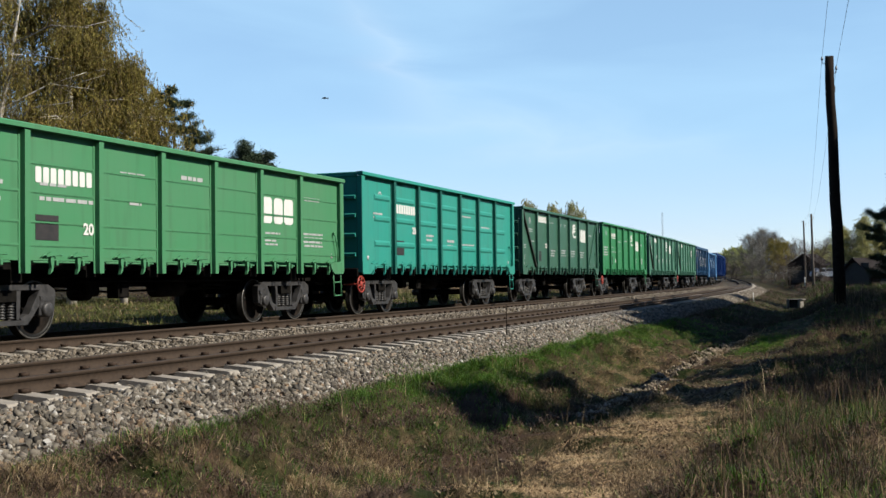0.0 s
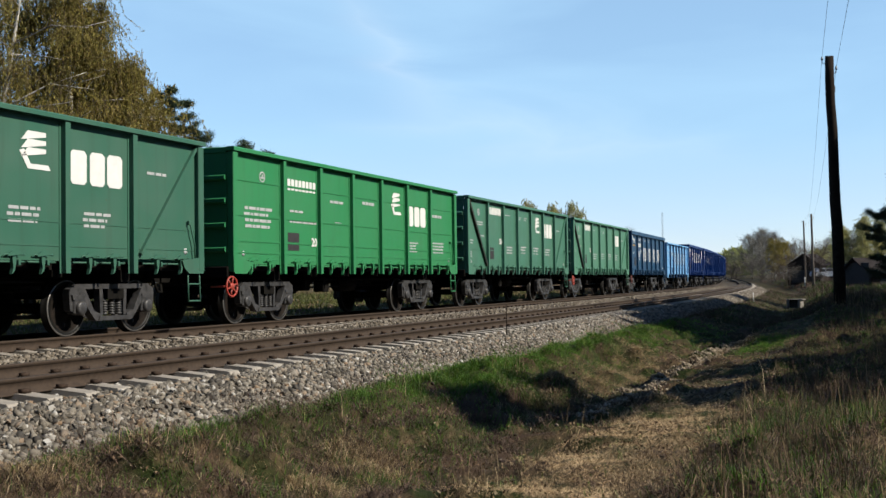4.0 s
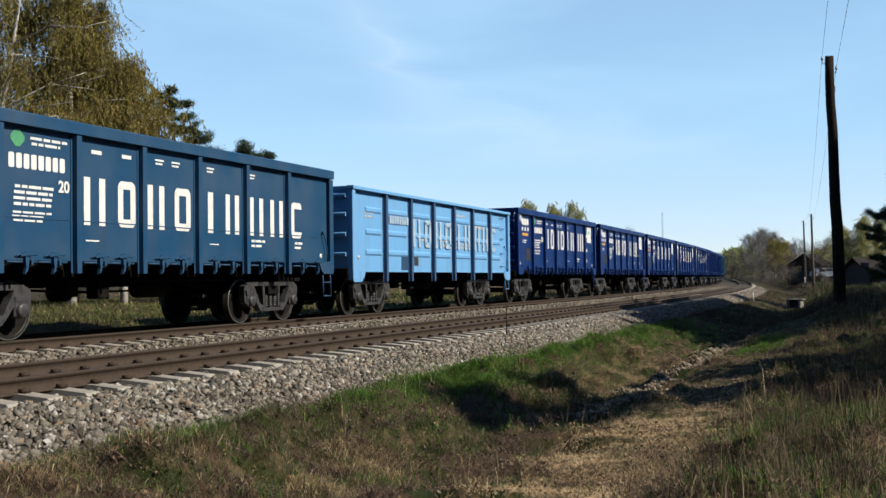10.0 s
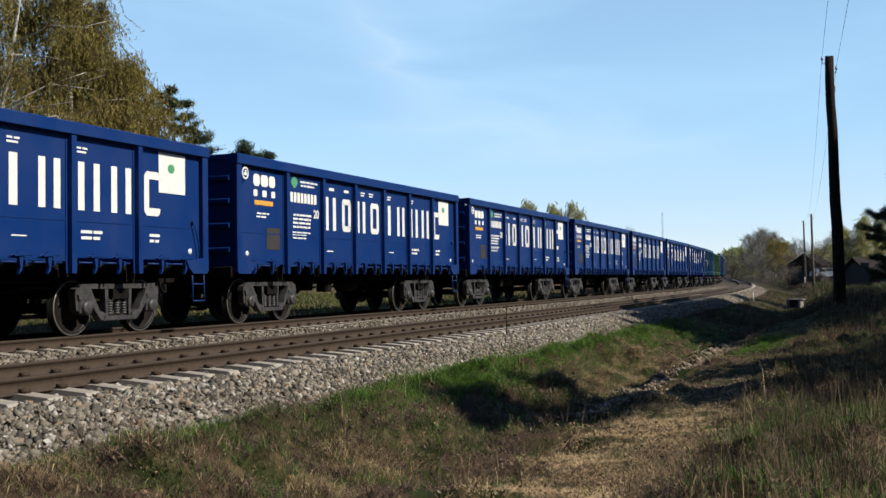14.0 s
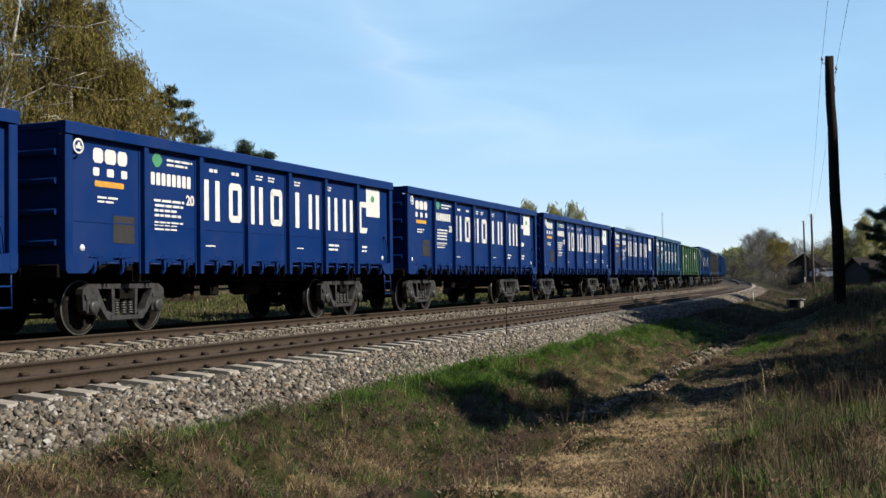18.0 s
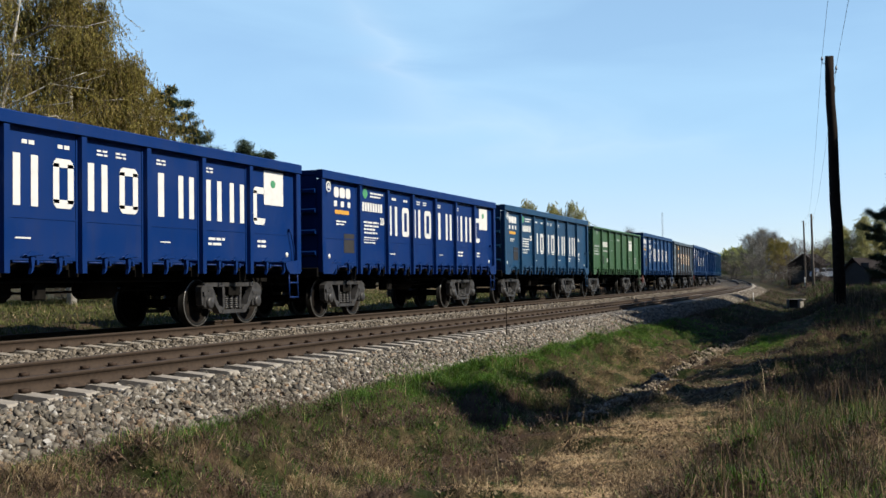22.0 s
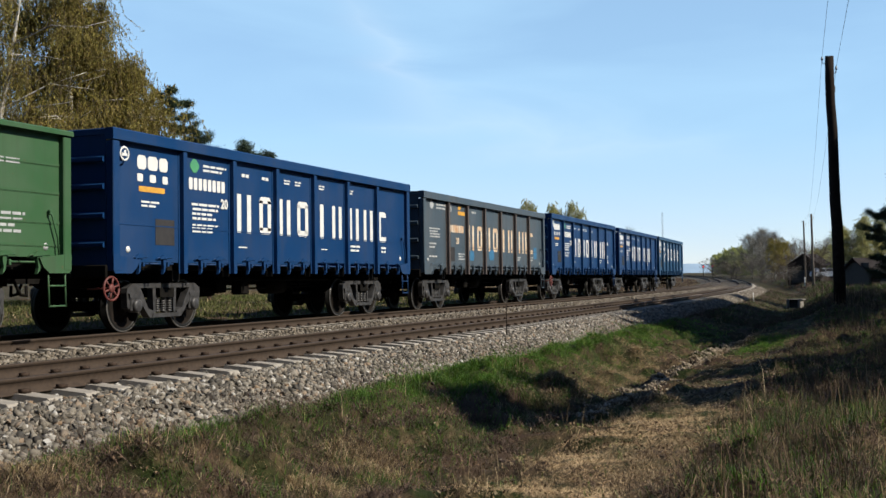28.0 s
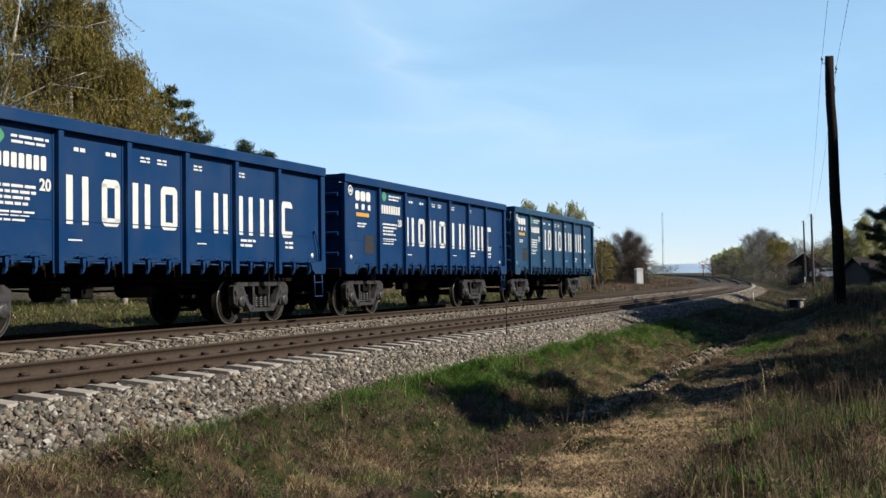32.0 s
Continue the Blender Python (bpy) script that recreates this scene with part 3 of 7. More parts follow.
def coupler_mesh():
    """An automatic coupler on its shank, pointing to -x from the end sill."""
    bm = bmesh.new()
    box(bm, -0.30, 0.10, -0.09, 0.09, 0.96, 1.13, 0.02)
    prism(bm, [(-0.55, 0.90), (-0.28, 0.90), (-0.24, 1.0), (-0.24, 1.10), (-0.28, 1.19), (-0.55, 1.19)], -0.20, 0.16)
    lathe(bm, [(-0.10, 0.0), (-0.10, 0.24), (-0.04, 0.24), (-0.04, 0.0)], "x", (0.08, 0, 1.04), 14)
    tube(bm, [(-0.02, 0.35, 1.0), (-0.2, 0.35, 0.72), (-0.42, 0.28, 0.70), (-0.50, 0.2, 0.86)], 0.03, 6)
    return bm_mesh("coupler", bm, M_BLACK)


def step_mesh(mat):
    """A hanging step ladder under the corner."""
    bm = bmesh.new()
    for x in (-0.19, 0.19):
        tube(bm, [(x, 0.04, 1.20), (x, 0.02, 0.52)], 0.017, 6)
    for z in (0.54, 0.86):
        tube(bm, [(-0.19, 0.02, z), (0.19, 0.02, z)], 0.017, 6)
    return bm_mesh("step_ladder", bm, mat)


def grab_mesh(mat):
    bm = bmesh.new()
    tube(bm, [(-0.16, 0.02, 0.0), (-0.16, -0.06, 0.0), (0.16, -0.06, 0.0), (0.16, 0.02, 0.0)], 0.012, 5)
    return bm_mesh("grab_rail", bm, mat)


def lever_mesh(mat):
    bm = bmesh.new()
    tube(bm, [(-0.05, 0, 2.03), (-0.03, -0.03, 1.98), (0.10, -0.03, 1.62), (0.14, -0.02, 1.30)], 0.016, 6)
    box(bm, -0.07, -0.02, -0.03, 0.03, 1.98, 2.06, 0.01)
    box(bm, 0.10, 0.18, -0.03, 0.02, 1.26, 1.34, 0.01)
    return bm_mesh("release_lever", bm, mat)


def brace_mesh(mat, x0, z0, x1, z1, wide):
    bm = bmesh.new()
    d = Vector((x1 - x0, 0, z1 - z0)).normalized()
    q = Vector((-d.z, 0, d.x)) * wide
    pts = [(x0 - q.x, z0 - q.z), (x1 - q.x, z1 - q.z), (x1 + q.x, z1 + q.z), (x0 + q.x, z0 + q.z)]
    prism(bm, pts, 0.0, 0.07)
    return bm_mesh("diagonal_brace", bm, mat)


def brake_wheel_mesh(mat):
    bm = bmesh.new()
    rim = [(0.20 * math.cos(k * math.tau / 20), 0, 0.20 * math.sin(k * math.tau / 20)) for k in range(21)]
    tube(bm, rim, 0.022, 6)
    for k in range(6):
        a = k * math.tau / 6 + 0.3
        tube(bm, [(0.04 * math.cos(a), 0, 0.04 * math.sin(a)), (0.19 * math.cos(a), 0, 0.19 * math.sin(a))], 0.020, 5)
    lathe(bm, [(-0.035, 0.0), (-0.03, 0.06), (-0.01, 0.085), (0.03, 0.06), (0.03, 0.0)], "y", (0, 0, 0), 10)
    tube(bm, [(0, 0.0, 0), (0, 0.5, 0)], 0.02, 6)
    return bm_mesh("hand_brake_wheel", bm, mat)


# markings: flat painted shapes, y = 0 is their face
def plate(bm, x0, x1, z0, z1, mat=0, cut=0.0):
    if cut:
        pts = [(x0 + cut, z0), (x1 - cut, z0), (x1, z0 + cut), (x1, z1 - cut), (x1 - cut, z1), (x0 + cut, z1), (x0, z1 - cut), (x0, z0 + cut)]
    else:
        pts = [(x0, z0), (x1, z0), (x1, z1), (x0, z1)]
    prism(bm, pts, 0.0, 0.004, mat)


def ring(bm, x0, x1, z0, z1, w, cut=0.08, gap=False):
    """A tall rounded ring of four strokes; with a gap it stays open on its far side."""
    plate(bm, x0, x0 + w, z0 + cut, z1 - cut)
    if not gap:
        plate(bm, x1 - w, x1, z0 + cut, z1 - cut)
    for za, zb, d in ((z0, z0 + w, 1), (z1 - w, z1, -1)):
        pts = [(x0 + cut, za), (x1 - cut, za), (x1 - 0.02, za + 0.05), (x1, zb), (x0, zb), (x0 + 0.02, za + 0.05)] if d > 0 else \
              [(x0, za), (x1, za), (x1 - 0.02, zb - 0.05), (x1 - cut, zb), (x0 + cut, zb), (x0 + 0.02, zb - 0.05)]
        prism(bm, pts, 0.0, 0.004)


def bars(bm, x0, x1, z0, z1, n, seed, mat=0, gaps=True):
    """Rows of small unreadable print as broken bars."""
    r = random.Random(seed)
    pitch = (z1 - z0) / n
    for k in range(n):
        z = z1 - (k + 1) * pitch + pitch * 0.22
        x = x0 + r.uniform(0, 0.06) * (x1 - x0)
        end = x1 - r.uniform(0, 0.25) * (x1 - x0) * (k > 0)
        while x < end - 0.03:
            e = min(end, x + r.uniform(0.10, 0.30)) if gaps else end
            plate(bm, x, e, z, z + pitch * 0.5, mat)
            x = e + 0.035


NAME_SLOTS = ((-2.38, -1.84, "bars"), (-1.50, -1.02, "ring"), (-0.67, -0.17, "bars"), (0.15, 0.66, "ring"), (1.12, 1.56, "stem"),
              (1.88, 2.38, "bars"), (2.80, 3.34, "bars"), (3.64, 4.18, "bars"), (4.55, 5.03, "open"))


def name_shape_mesh(kind, mat, w):
    """One plain upright shape of the operator's name, 0.8 m tall."""
    bm = bmesh.new()
    if kind == "bars":
        plate(bm, 0.0, 0.155, 0.0, 0.8)
        plate(bm, w - 0.155, w, 0.0, 0.8)
    elif kind == "stem":
        plate(bm, w / 2 - 0.09, w / 2 + 0.09, 0.0, 0.8)
    else:
        ring(bm, 0.0, w, 0.0, 0.8, 0.14, gap=kind == "open")
    return bm_mesh("name_shape", bm, mat)


def name_shapes(root, mat, z, label, y=-1.476):
    for x0, x1, kind in NAME_SLOTS:
        w = round(x1 - x0, 2)
        part("name_shape", cached(("name", kind, w, mat.name), lambda: name_shape_mesh(kind, mat, w)), root, label, pose(x0, y, z))


def number_mesh(mat, x0, x1, z0, z1, slant=0.0):
    """A running number as eight narrow bars."""
    bm = bmesh.new()
    w = (x1 - x0) / 8
    for k in range(8):
        z = slant * k
        plate(bm, x0 + k * w + 0.02, x0 + (k + 1) * w - 0.02, z0 + z, z1 + z, cut=0.02)
    return bm_mesh("number_mark", bm, mat)


def figure_mesh(text, size, mat):
    cu = bpy.data.curves.new("figures", "FONT")
    cu.body, cu.size, cu.extrude, cu.offset = text, size, 0.002, 0.008
    ob = bpy.data.objects.new("figures", cu)
    scene.collection.objects.link(ob)
    me = bpy.data.meshes.new_from_object(ob.evaluated_get(bpy.context.evaluated_depsgraph_get()))
    bpy.data.objects.remove(ob)
    me.materials.clear()
    me.materials.append(mat)
    return me


def print_mesh(seed, kind, mat):
    """All the small stencilled print on one side."""
    bm = bmesh.new()
    if kind == "blue":
        bars(bm, -5.56, -5.02, 2.24, 2.38, 2, seed)
        bars(bm, -3.62, -2.78, 3.03, 3.20, 2, seed + 1)
        bars(bm, -4.0, -3.05, 2.08, 2.44, 4, seed + 2)
        bars(bm, -4.0, -3.1, 1.84, 2.03, 3, seed + 3)
        for x in (-2.2, -1.4, -0.45, 0.05, 1.2, 2.75):
            bars(bm, x, x + 0.28, 3.03, 3.16, 2 if x > -1 else 1, seed + 5)
        bars(bm, -2.35, -2.0, 1.58, 1.63, 1, seed + 6, gaps=False)
        bars(bm, 1.3, 1.62, 1.62, 1.66, 1, seed + 7, gaps=False)
        bars(bm, 2.85, 3.45, 1.60, 1.80, 2, seed + 8)
        bars(bm, 4.7, 5.05, 1.60, 1.80, 2, seed + 9)
    elif kind == "old_blue":
        bars(bm, -5.27, -4.42, 3.00, 3.20, 2, seed)
        bars(bm, -5.80, -4.95, 2.14, 2.46, 4, seed + 1)
        bars(bm, -5.82, -5.25, 1.82, 2.02, 2, seed + 2)
        bars(bm, -5.84, -5.19, 1.54, 1.64, 1, seed + 3)
        bars(bm, -3.35, -2.70, 1.50, 1.74, 3, seed + 4)
        bars(bm, -2.05, -1.60, 3.02, 3.14, 1, seed + 5)
        bars(bm, 2.85, 3.45, 1.55, 1.72, 2, seed + 8)
        bars(bm, 4.7, 5.05, 1.55, 1.75, 2, seed + 9)
    elif kind == "braced":
        bars(bm, -5.35, -4.72, 2.68, 2.84, 2, seed)
        bars(bm, -6.0, -5.7, 2.04, 2.22, 2, seed + 1)
        bars(bm, -6.0, -5.85, 1.62, 1.82, 3, seed + 2)
        bars(bm, -4.95, -4.6, 2.30, 2.40, 1, seed + 3)
        bars(bm, -2.25, -1.65, 3.14, 3.20, 1, seed + 4)
        for x, z in ((-2.1, 1.78), (-0.35, 1.82), (1.35, 1.82), (3.05, 1.80)):
            bars(bm, x, x + 0.72, z, z + 0.30, 3, seed + int(10 * x))
        bars(bm, -0.62, -0.25, 3.06, 3.20, 2, seed + 11)
        bars(bm, 0.1, 0.5, 3.06, 3.20, 2, seed + 12)
        bars(bm, 4.75, 5.35, 2.82, 2.92, 1, seed + 13)
    elif kind == "ribbed":
        bars(bm, -4.0, -3.3, 2.42, 2.52, 1, seed)
        bars(bm, -4.05, -2.7, 2.18, 2.30, 1, seed + 2)
        bars(bm, -2.0, -1.3, 2.74, 2.86, 1, seed + 3)
        bars(bm, -0.2, 0.55, 2.80, 2.95, 1, seed + 4)
        bars(bm, -1.75, -1.4, 2.24, 2.34, 1, seed + 5)
        bars(bm, 2.85, 3.5, 1.66, 1.98, 4, seed + 6)
        bars(bm, 4.55, 5.5, 1.66, 2.02, 4, seed + 7)
        bars(bm, 4.6, 5.4, 2.70, 2.86, 1, seed + 8)
        bars(bm, -5.9, -4.75, 2.0, 2.5, 4, seed + 9)
    else:
        bars(bm, -5.6, -5.0, 2.5, 2.7, 2, seed)
        bars(bm, -1.9, -1.3, 2.0, 2.25, 2, seed + 1)
        bars(bm, -0.2, 0.5, 1.85, 2.15, 2, seed + 2)
        bars(bm, 1.2, 2.0, 2.85, 2.95, 1, seed + 3)
        bars(bm, 3.0, 3.9, 2.5, 2.7, 1, seed + 4)
        bars(bm, 1.1, 2.3, 1.85, 2.05, 2, seed + 5)
    # a pale spot at each lower corner and the lifting mark
    for x in (-5.93, 5.95):
        lathe(bm, [(0.0, 0.0), (0.0, 0.06), (0.004, 0.06)], "y", (x, 0, 1.48), 10)
    return bm_mesh("small_print", bm, mat)


def badge_mesh(mat, x, z, r):
    """A round mark: a ring with a bar across it."""
    bm = bmesh.new()
    lathe(bm, [(0.004, r), (0.0, r), (0.0, r * 0.72), (0.004, r * 0.72)], "y", (x, 0, z), 20)
    plate(bm, x - r * 0.55, x + r * 0.55, z - r * 0.3, z + r * 0.1)
    plate(bm, x - r * 0.15, x + r * 0.3, z + r * 0.1, z + r * 0.5)
    return bm_mesh("round_mark", bm, mat)


def quad_mesh(name, mat, x0, x1, z0, z1, cut=0.0):
    bm = bmesh.new()
    plate(bm, x0, x1, z0, z1, 0, cut)
    return bm_mesh(name, bm, mat)


def emblem(root, slots, z0, z1, cut, label=""):
    """Three plain white blocks of an emblem side by side."""
    for x0, x1 in slots:
        part("emblem_block", cached(("block", x0, z0), lambda: quad_mesh("emblem_block", M_WHITE, x0, x1, z0, z1, cut)), root, label, pose(0, -1.476, 0))


def swoosh_mesh(mat):
    """The bank's mark as slanting stripes."""
    bm = bmesh.new()
    for k in range(3):
        z = 3.22 - k * 0.13
        prism(bm, [(1.66, z - 0.10), (2.2, z - 0.02), (2.2, z + 0.05), (1.80, z + 0.05)], 0.0, 0.004)
    prism(bm, [(1.62, 2.95), (1.72, 2.98), (1.86, 2.76), (2.25, 2.76), (2.30, 2.68), (1.80, 2.68)], 0.0, 0.004)
    return bm_mesh("brand_mark", bm, mat)


def heap_mesh(mat):
    r = np.random.default_rng(4)
    n, m = 46, 14
    x, y = np.meshgrid(np.linspace(-6.3, 6.3, n), np.linspace(-1.35, 1.35, m), indexing="ij")
    z = 3.16 + 0.45 * np.exp(-(y / 0.9) ** 2) * (0.4 + 0.9 * fbm(x * 0.35 + 9, y * 0.5, 2, 3)) + 0.08 * r.random(x.shape)
    z = z - 0.3 * (np.abs(x) / 6.3) ** 6
    i = (np.arange(n - 1)[:, None] * m + np.arange(m - 1)[None, :]).ravel()
    return mesh_np("load_heap", np.stack([x, y, z], -1).reshape(-1, 3), np.stack([i, i + m, i + m + 1, i + 1], -1), mat)


FACE = -1.57   # the plane of the posts on the near side


def stretched(me, up, down):
    """Raises or lowers the top and the foot of a wall part: wagons differ in height."""
    for v in me.vertices:
        if v.co.z > 3.2:
            v.co.z += up
        elif v.co.z < 1.45:
            v.co.z += down
    return me


def wagon(spec):
    """One four-axle open wagon; local x runs back along the train, -y faces the verge."""
    kind, colour, style = spec["kind"], spec["paint"], spec["marks"]
    tall, lip = (0.20, 0.015) if kind == "smooth" else (0.085, 0.03)
    rim = 0.15 - tall            # walls and posts reach up to the rail
    up, down = spec.get("top", 3.52) - 3.49, spec.get("foot", 0.0)
    key = (kind, colour.name, up, down)
    root = tagged(new("gondola_wagon"), spec["label"], "freight wagon", "wagons of the train")
    part("underframe", cached("frame", frame_mesh), root, "black underframe")
    for d in (-1, 1):
        turn = 0 if d < 0 else 180
        m = pose(0, d * 1.47, 0, 0, 0, turn)
        part("side_wall", cached(("wall",) + key, lambda: stretched(wall_mesh(colour), up + rim, down)), root, "", m)
        for a, b in zip(BAYS, BAYS[1:]):
            if kind == "pressed":
                a, b = (a + 0.62 if a < -6 else a), (b - 0.62 if b > 6 else b)
            w = round(b - a, 2)
            for z in spec.get("ribs", RIBS[kind]):
                part("wall_rib", cached(("rib", w) + key, lambda: rib_mesh(kind, colour, w)), root, "", m @ pose((a + b) / 2, 0, z))
        f = pose(0, d * 1.57, 0, 0, 0, turn)
        part("top_rail", cached(("chord", tall) + key, lambda: stretched(chord_mesh(colour, tall, lip), up, 0.0)), root, "", f)
        for x in POSTS:
            part("post", cached(("post",) + key, lambda: stretched(post_mesh(spec["posts"]), up + rim, down)), root, "", f @ pose(x, 0, 0))
        for x in (-6.36, 6.36):
            c = part("corner_post", cached(("corner",) + key, lambda: stretched(corner_mesh(colour), up + rim, down)), root, "", f @ pose(x, 0, 0))
            if x > 0:
                c.matrix_basis = c.matrix_basis @ Matrix.Diagonal((-1, 1, 1, 1))
        if style != "pressed_plain":
            for a, b in zip(BAYS, BAYS[1:]):
                for q in (0.34, 0.70):
                    part("hatch_latch", cached(("latch",) + key, lambda: latch_mesh(colour)), root, "", f @ pose(a + (b - a) * q, 0.06, 0))
        for a, b in zip(BAYS, BAYS[1:]):
            part("floor_hatch", cached("hatch", hatch_mesh), root, "", pose((a + b) / 2, 0, 0, 0, 0, 0 if d > 0 else 180))
        part("end_wall", cached(("end",) + key, lambda: stretched(end_wall_mesh(colour), up, down)), root, "", pose(d * 6.42, 0, 0, 0, 0, turn))
        part("end_sill", cached("end_sill", end_sill_mesh), root, "near-black end sill", pose(d * 6.42, 0, 0, 0, 0, turn))
        for z in (1.55, 2.05, 2.55, 3.02):
            part("end_rib", cached(("end_rib",) + key, lambda: end_rib_mesh(colour)), root, "", pose(d * 6.42, 0, z, 0, 0, turn))
        part("coupler", cached("coupler", coupler_mesh), root, "black automatic coupler", pose(d * 6.42, 0, 0, 0, 0, turn))
        bogie(root, d * 4.325)
        s = f @ pose(6.15, 0.02, 0)
        part("step_ladder", cached(("step",) + key, lambda: step_mesh(colour)), root, "", s)
        part("release_lever", cached(("lever",) + key, lambda: lever_mesh(colour)), root, "", f @ pose(6.05, 0.06, 0))
        if kind == "braced":
            # one brace has its shade painted in, the other keeps the body paint
            part("diagonal_brace", cached(("brace_a",) + key, lambda: stretched(brace_mesh(P_BRACE, -6.30, 3.40, -4.45, 1.36, 0.045), up + rim, 0.0)), root, "", f @ pose(0, 0.02, 0))
            part("diagonal_brace", cached(("brace_b",) + key, lambda: stretched(brace_mesh(colour, 6.30, 3.34, 4.55, 1.40, 0.03), up + rim, 0.0)), root, "", f @ pose(0, 0.035, 0))
    part("air_reservoir", cached("reservoir", cylinder_mesh), root, "", pose(0.75, -0.45, 0.80))
    part("brake_gear", cached("gear", brake_gear_mesh), root)
    if spec.get("wheel"):
        red = M_DULLRED if style == "blue" else M_RED
        part("hand_brake_wheel", cached(("brake_wheel", red.name), lambda: brake_wheel_mesh(red)), root, "dull red spoked hand-brake wheel" if style == "blue" else "red spoked hand-brake wheel", pose(-6.42, -1.50, 0.80))
    # markings on the wall that faces the verge
    wall = pose(0, -1.476, 0)
    ink = spec.get("ink", M_WHITE)
    layout = "old_blue" if ink is M_RUSTWHITE else style
    small = cached(("print", spec["seed"] % 3, layout, ink.name), lambda: print_mesh(spec["seed"] % 3 * 40, layout, M_DIM if ink is not M_WHITE or style != "blue" else M_WHITE))
    tagged(part("small_print", small, root, "rows of small white stencilled print", wall), kind="stuff")
    if style == "blue":
        name_z = spec.get("name_z", 2.10)
        name_shapes(root, ink, name_z, "large white upright lettering shape")
        part("number_mark", cached(("num_b", ink.name, spec.get("num_z", 2.67)), lambda: number_mesh(ink, -4.10, -2.82, spec.get("num_z", 2.67), spec.get("num_z", 2.67) + 0.23)), root, "", wall)["kind"] = "stuff"
        part("weight_mark", cached(("fig", ink.name), lambda: figure_mesh("20", 0.26, ink)), root, "the white figures 20", pose(*((-3.55, -1.482, 2.02) if layout == "old_blue" else (-3.0, -1.482, 2.36)), 90))
        if layout == "old_blue":
            part("stencil_patch", cached("patch_o", lambda: quad_mesh("stencil_patch", M_STENCIL, -4.10, -3.66, 1.46, 1.90)), root, "dark square patch", wall)
            part("maker_strip", cached("maker_o", lambda: quad_mesh("maker_strip", M_YELLOW, -3.34, -2.62, 2.92, 3.04, 0.02)), root, "yellow stencilled strip", wall)
            part("maker_strip", cached("maker_p", lambda: quad_mesh("maker_strip", M_YELLOW, -3.34, -3.08, 3.09, 3.22, 0.04)), root, "yellow stencilled spot", wall)
            part("round_mark", cached("badge_o", lambda: badge_mesh(M_DIM, -4.02, 3.10, 0.12)), root, "", wall)
        else:
            part("stencil_patch", cached("patch_b", lambda: quad_mesh("stencil_patch", M_STENCIL, -5.14, -4.56, 1.58, 2.05)), root, "dark square patch", wall)
            part("round_mark", cached(("badge", ink.name), lambda: badge_mesh(ink, -6.14, 3.13, 0.13)), root, "", pose(0, -1.576, 0))
        leaf = M_LEAF if ink is M_WHITE else M_DIM
        part("leaf_badge", cached(("leaf", leaf.name), lambda: quad_mesh("leaf_badge", leaf, -4.04, -3.74, 3.0, 3.26, 0.10)), root, "small drop-shaped badge", wall @ pose(-1.70 if layout == "old_blue" else 0, 0, 0))
        if spec.get("maker", True):
            if spec.get("small_maker"):
                emblem(root, ((-5.42, -5.28), (-5.25, -5.09), (-5.06, -4.92)), 2.98, 3.12, 0.03, "white maker emblem block")
                emblem(root, ((-5.42, -5.33), (-5.22, -5.12), (-5.01, -4.92)), 2.87, 2.94, 0.01)
                part("maker_strip", cached("maker_s", lambda: quad_mesh("maker_strip", M_YELLOW, -5.58, -4.90, 2.70, 2.78, 0.02)), root, "yellow stencilled strip", wall)
        if spec.get("maker", True) and not spec.get("small_maker"):
            emblem(root, ((-5.66, -5.40), (-5.36, -5.06), (-5.02, -4.76)), 2.92, 3.17, 0.05, "white maker emblem block")
            emblem(root, ((-5.66, -5.50), (-5.30, -5.12), (-4.92, -4.76)), 2.70, 2.84, 0.02)
            part("maker_strip", cached("maker_c", lambda: quad_mesh("maker_strip", M_YELLOW, -5.62, -4.85, 2.52, 2.62, 0.02)), root, "yellow stencilled strip", wall)
        if spec.get("square"):
            sq = part("white_square", cached("square", lambda: quad_mesh("white_square", M_WHITE, 4.98, 5.80, 2.54, 3.28)), root, "white square plate with a green spot", wall)
            part("leaf_spot", cached("leaf_spot", lambda: quad_mesh("leaf_spot", M_LEAF, 5.26, 5.46, 2.92, 3.08, 0.05)), sq, "", pose(0, -0.004, 0))
        for x0, x1, z0, z1 in spec.get("patches", ()):
            part("paint_patch", quad_mesh("paint_patch", M_PALEBLUE, x0, x1, z0, z1, 0.06), root, "pale blue touch-up patch", pose(0, -1.4755, 0))
    elif style in ("braced", "ribbed", "pressed"):
        z = spec.get("num_z", 3.11)
        part("number_mark", cached(("num_g", z), lambda: number_mesh(M_WHITE, -4.08, -2.72, z, z + 0.25)), root, "", wall)["kind"] = "stuff"
        part("stencil_patch", cached(("patch_g", style), lambda: quad_mesh("stencil_patch", M_STENCIL, -4.06, -3.54, 1.58, 1.98)), root, "dark square patch", wall)
        part("weight_mark", cached("fig_g", lambda: figure_mesh("20", 0.26, M_WHITE)), root, "the white figures 20", pose(-2.96, -1.482, {"braced": 2.12, "ribbed": 1.70, "pressed": 2.20}[style], 90))
        if spec.get("bank", True) and style != "pressed":
            zb = spec.get("bank_z", 2.52)
            emblem(root, ((2.76, 3.16), (3.24, 3.62), (3.68, 4.08)), zb, zb + 0.56, 0.06, "heavy white emblem block")
        if spec.get("swoosh"):
            part("brand_mark", cached("swoosh", lambda: swoosh_mesh(M_WHITE)), root, "white striped emblem", wall)
        part("round_mark", cached("badge_g", lambda: badge_mesh(M_DIM, -5.15, 3.12, 0.12)), root, "", wall)
    if kind == "pressed" and spec.get("grabs"):
        for z in (1.34, 1.78, 2.30, 2.65, 3.03):
            part("grab_rail", cached(("grab",) + key, lambda: grab_mesh(spec["posts"])), root, "", pose(5.70, -1.47, z))
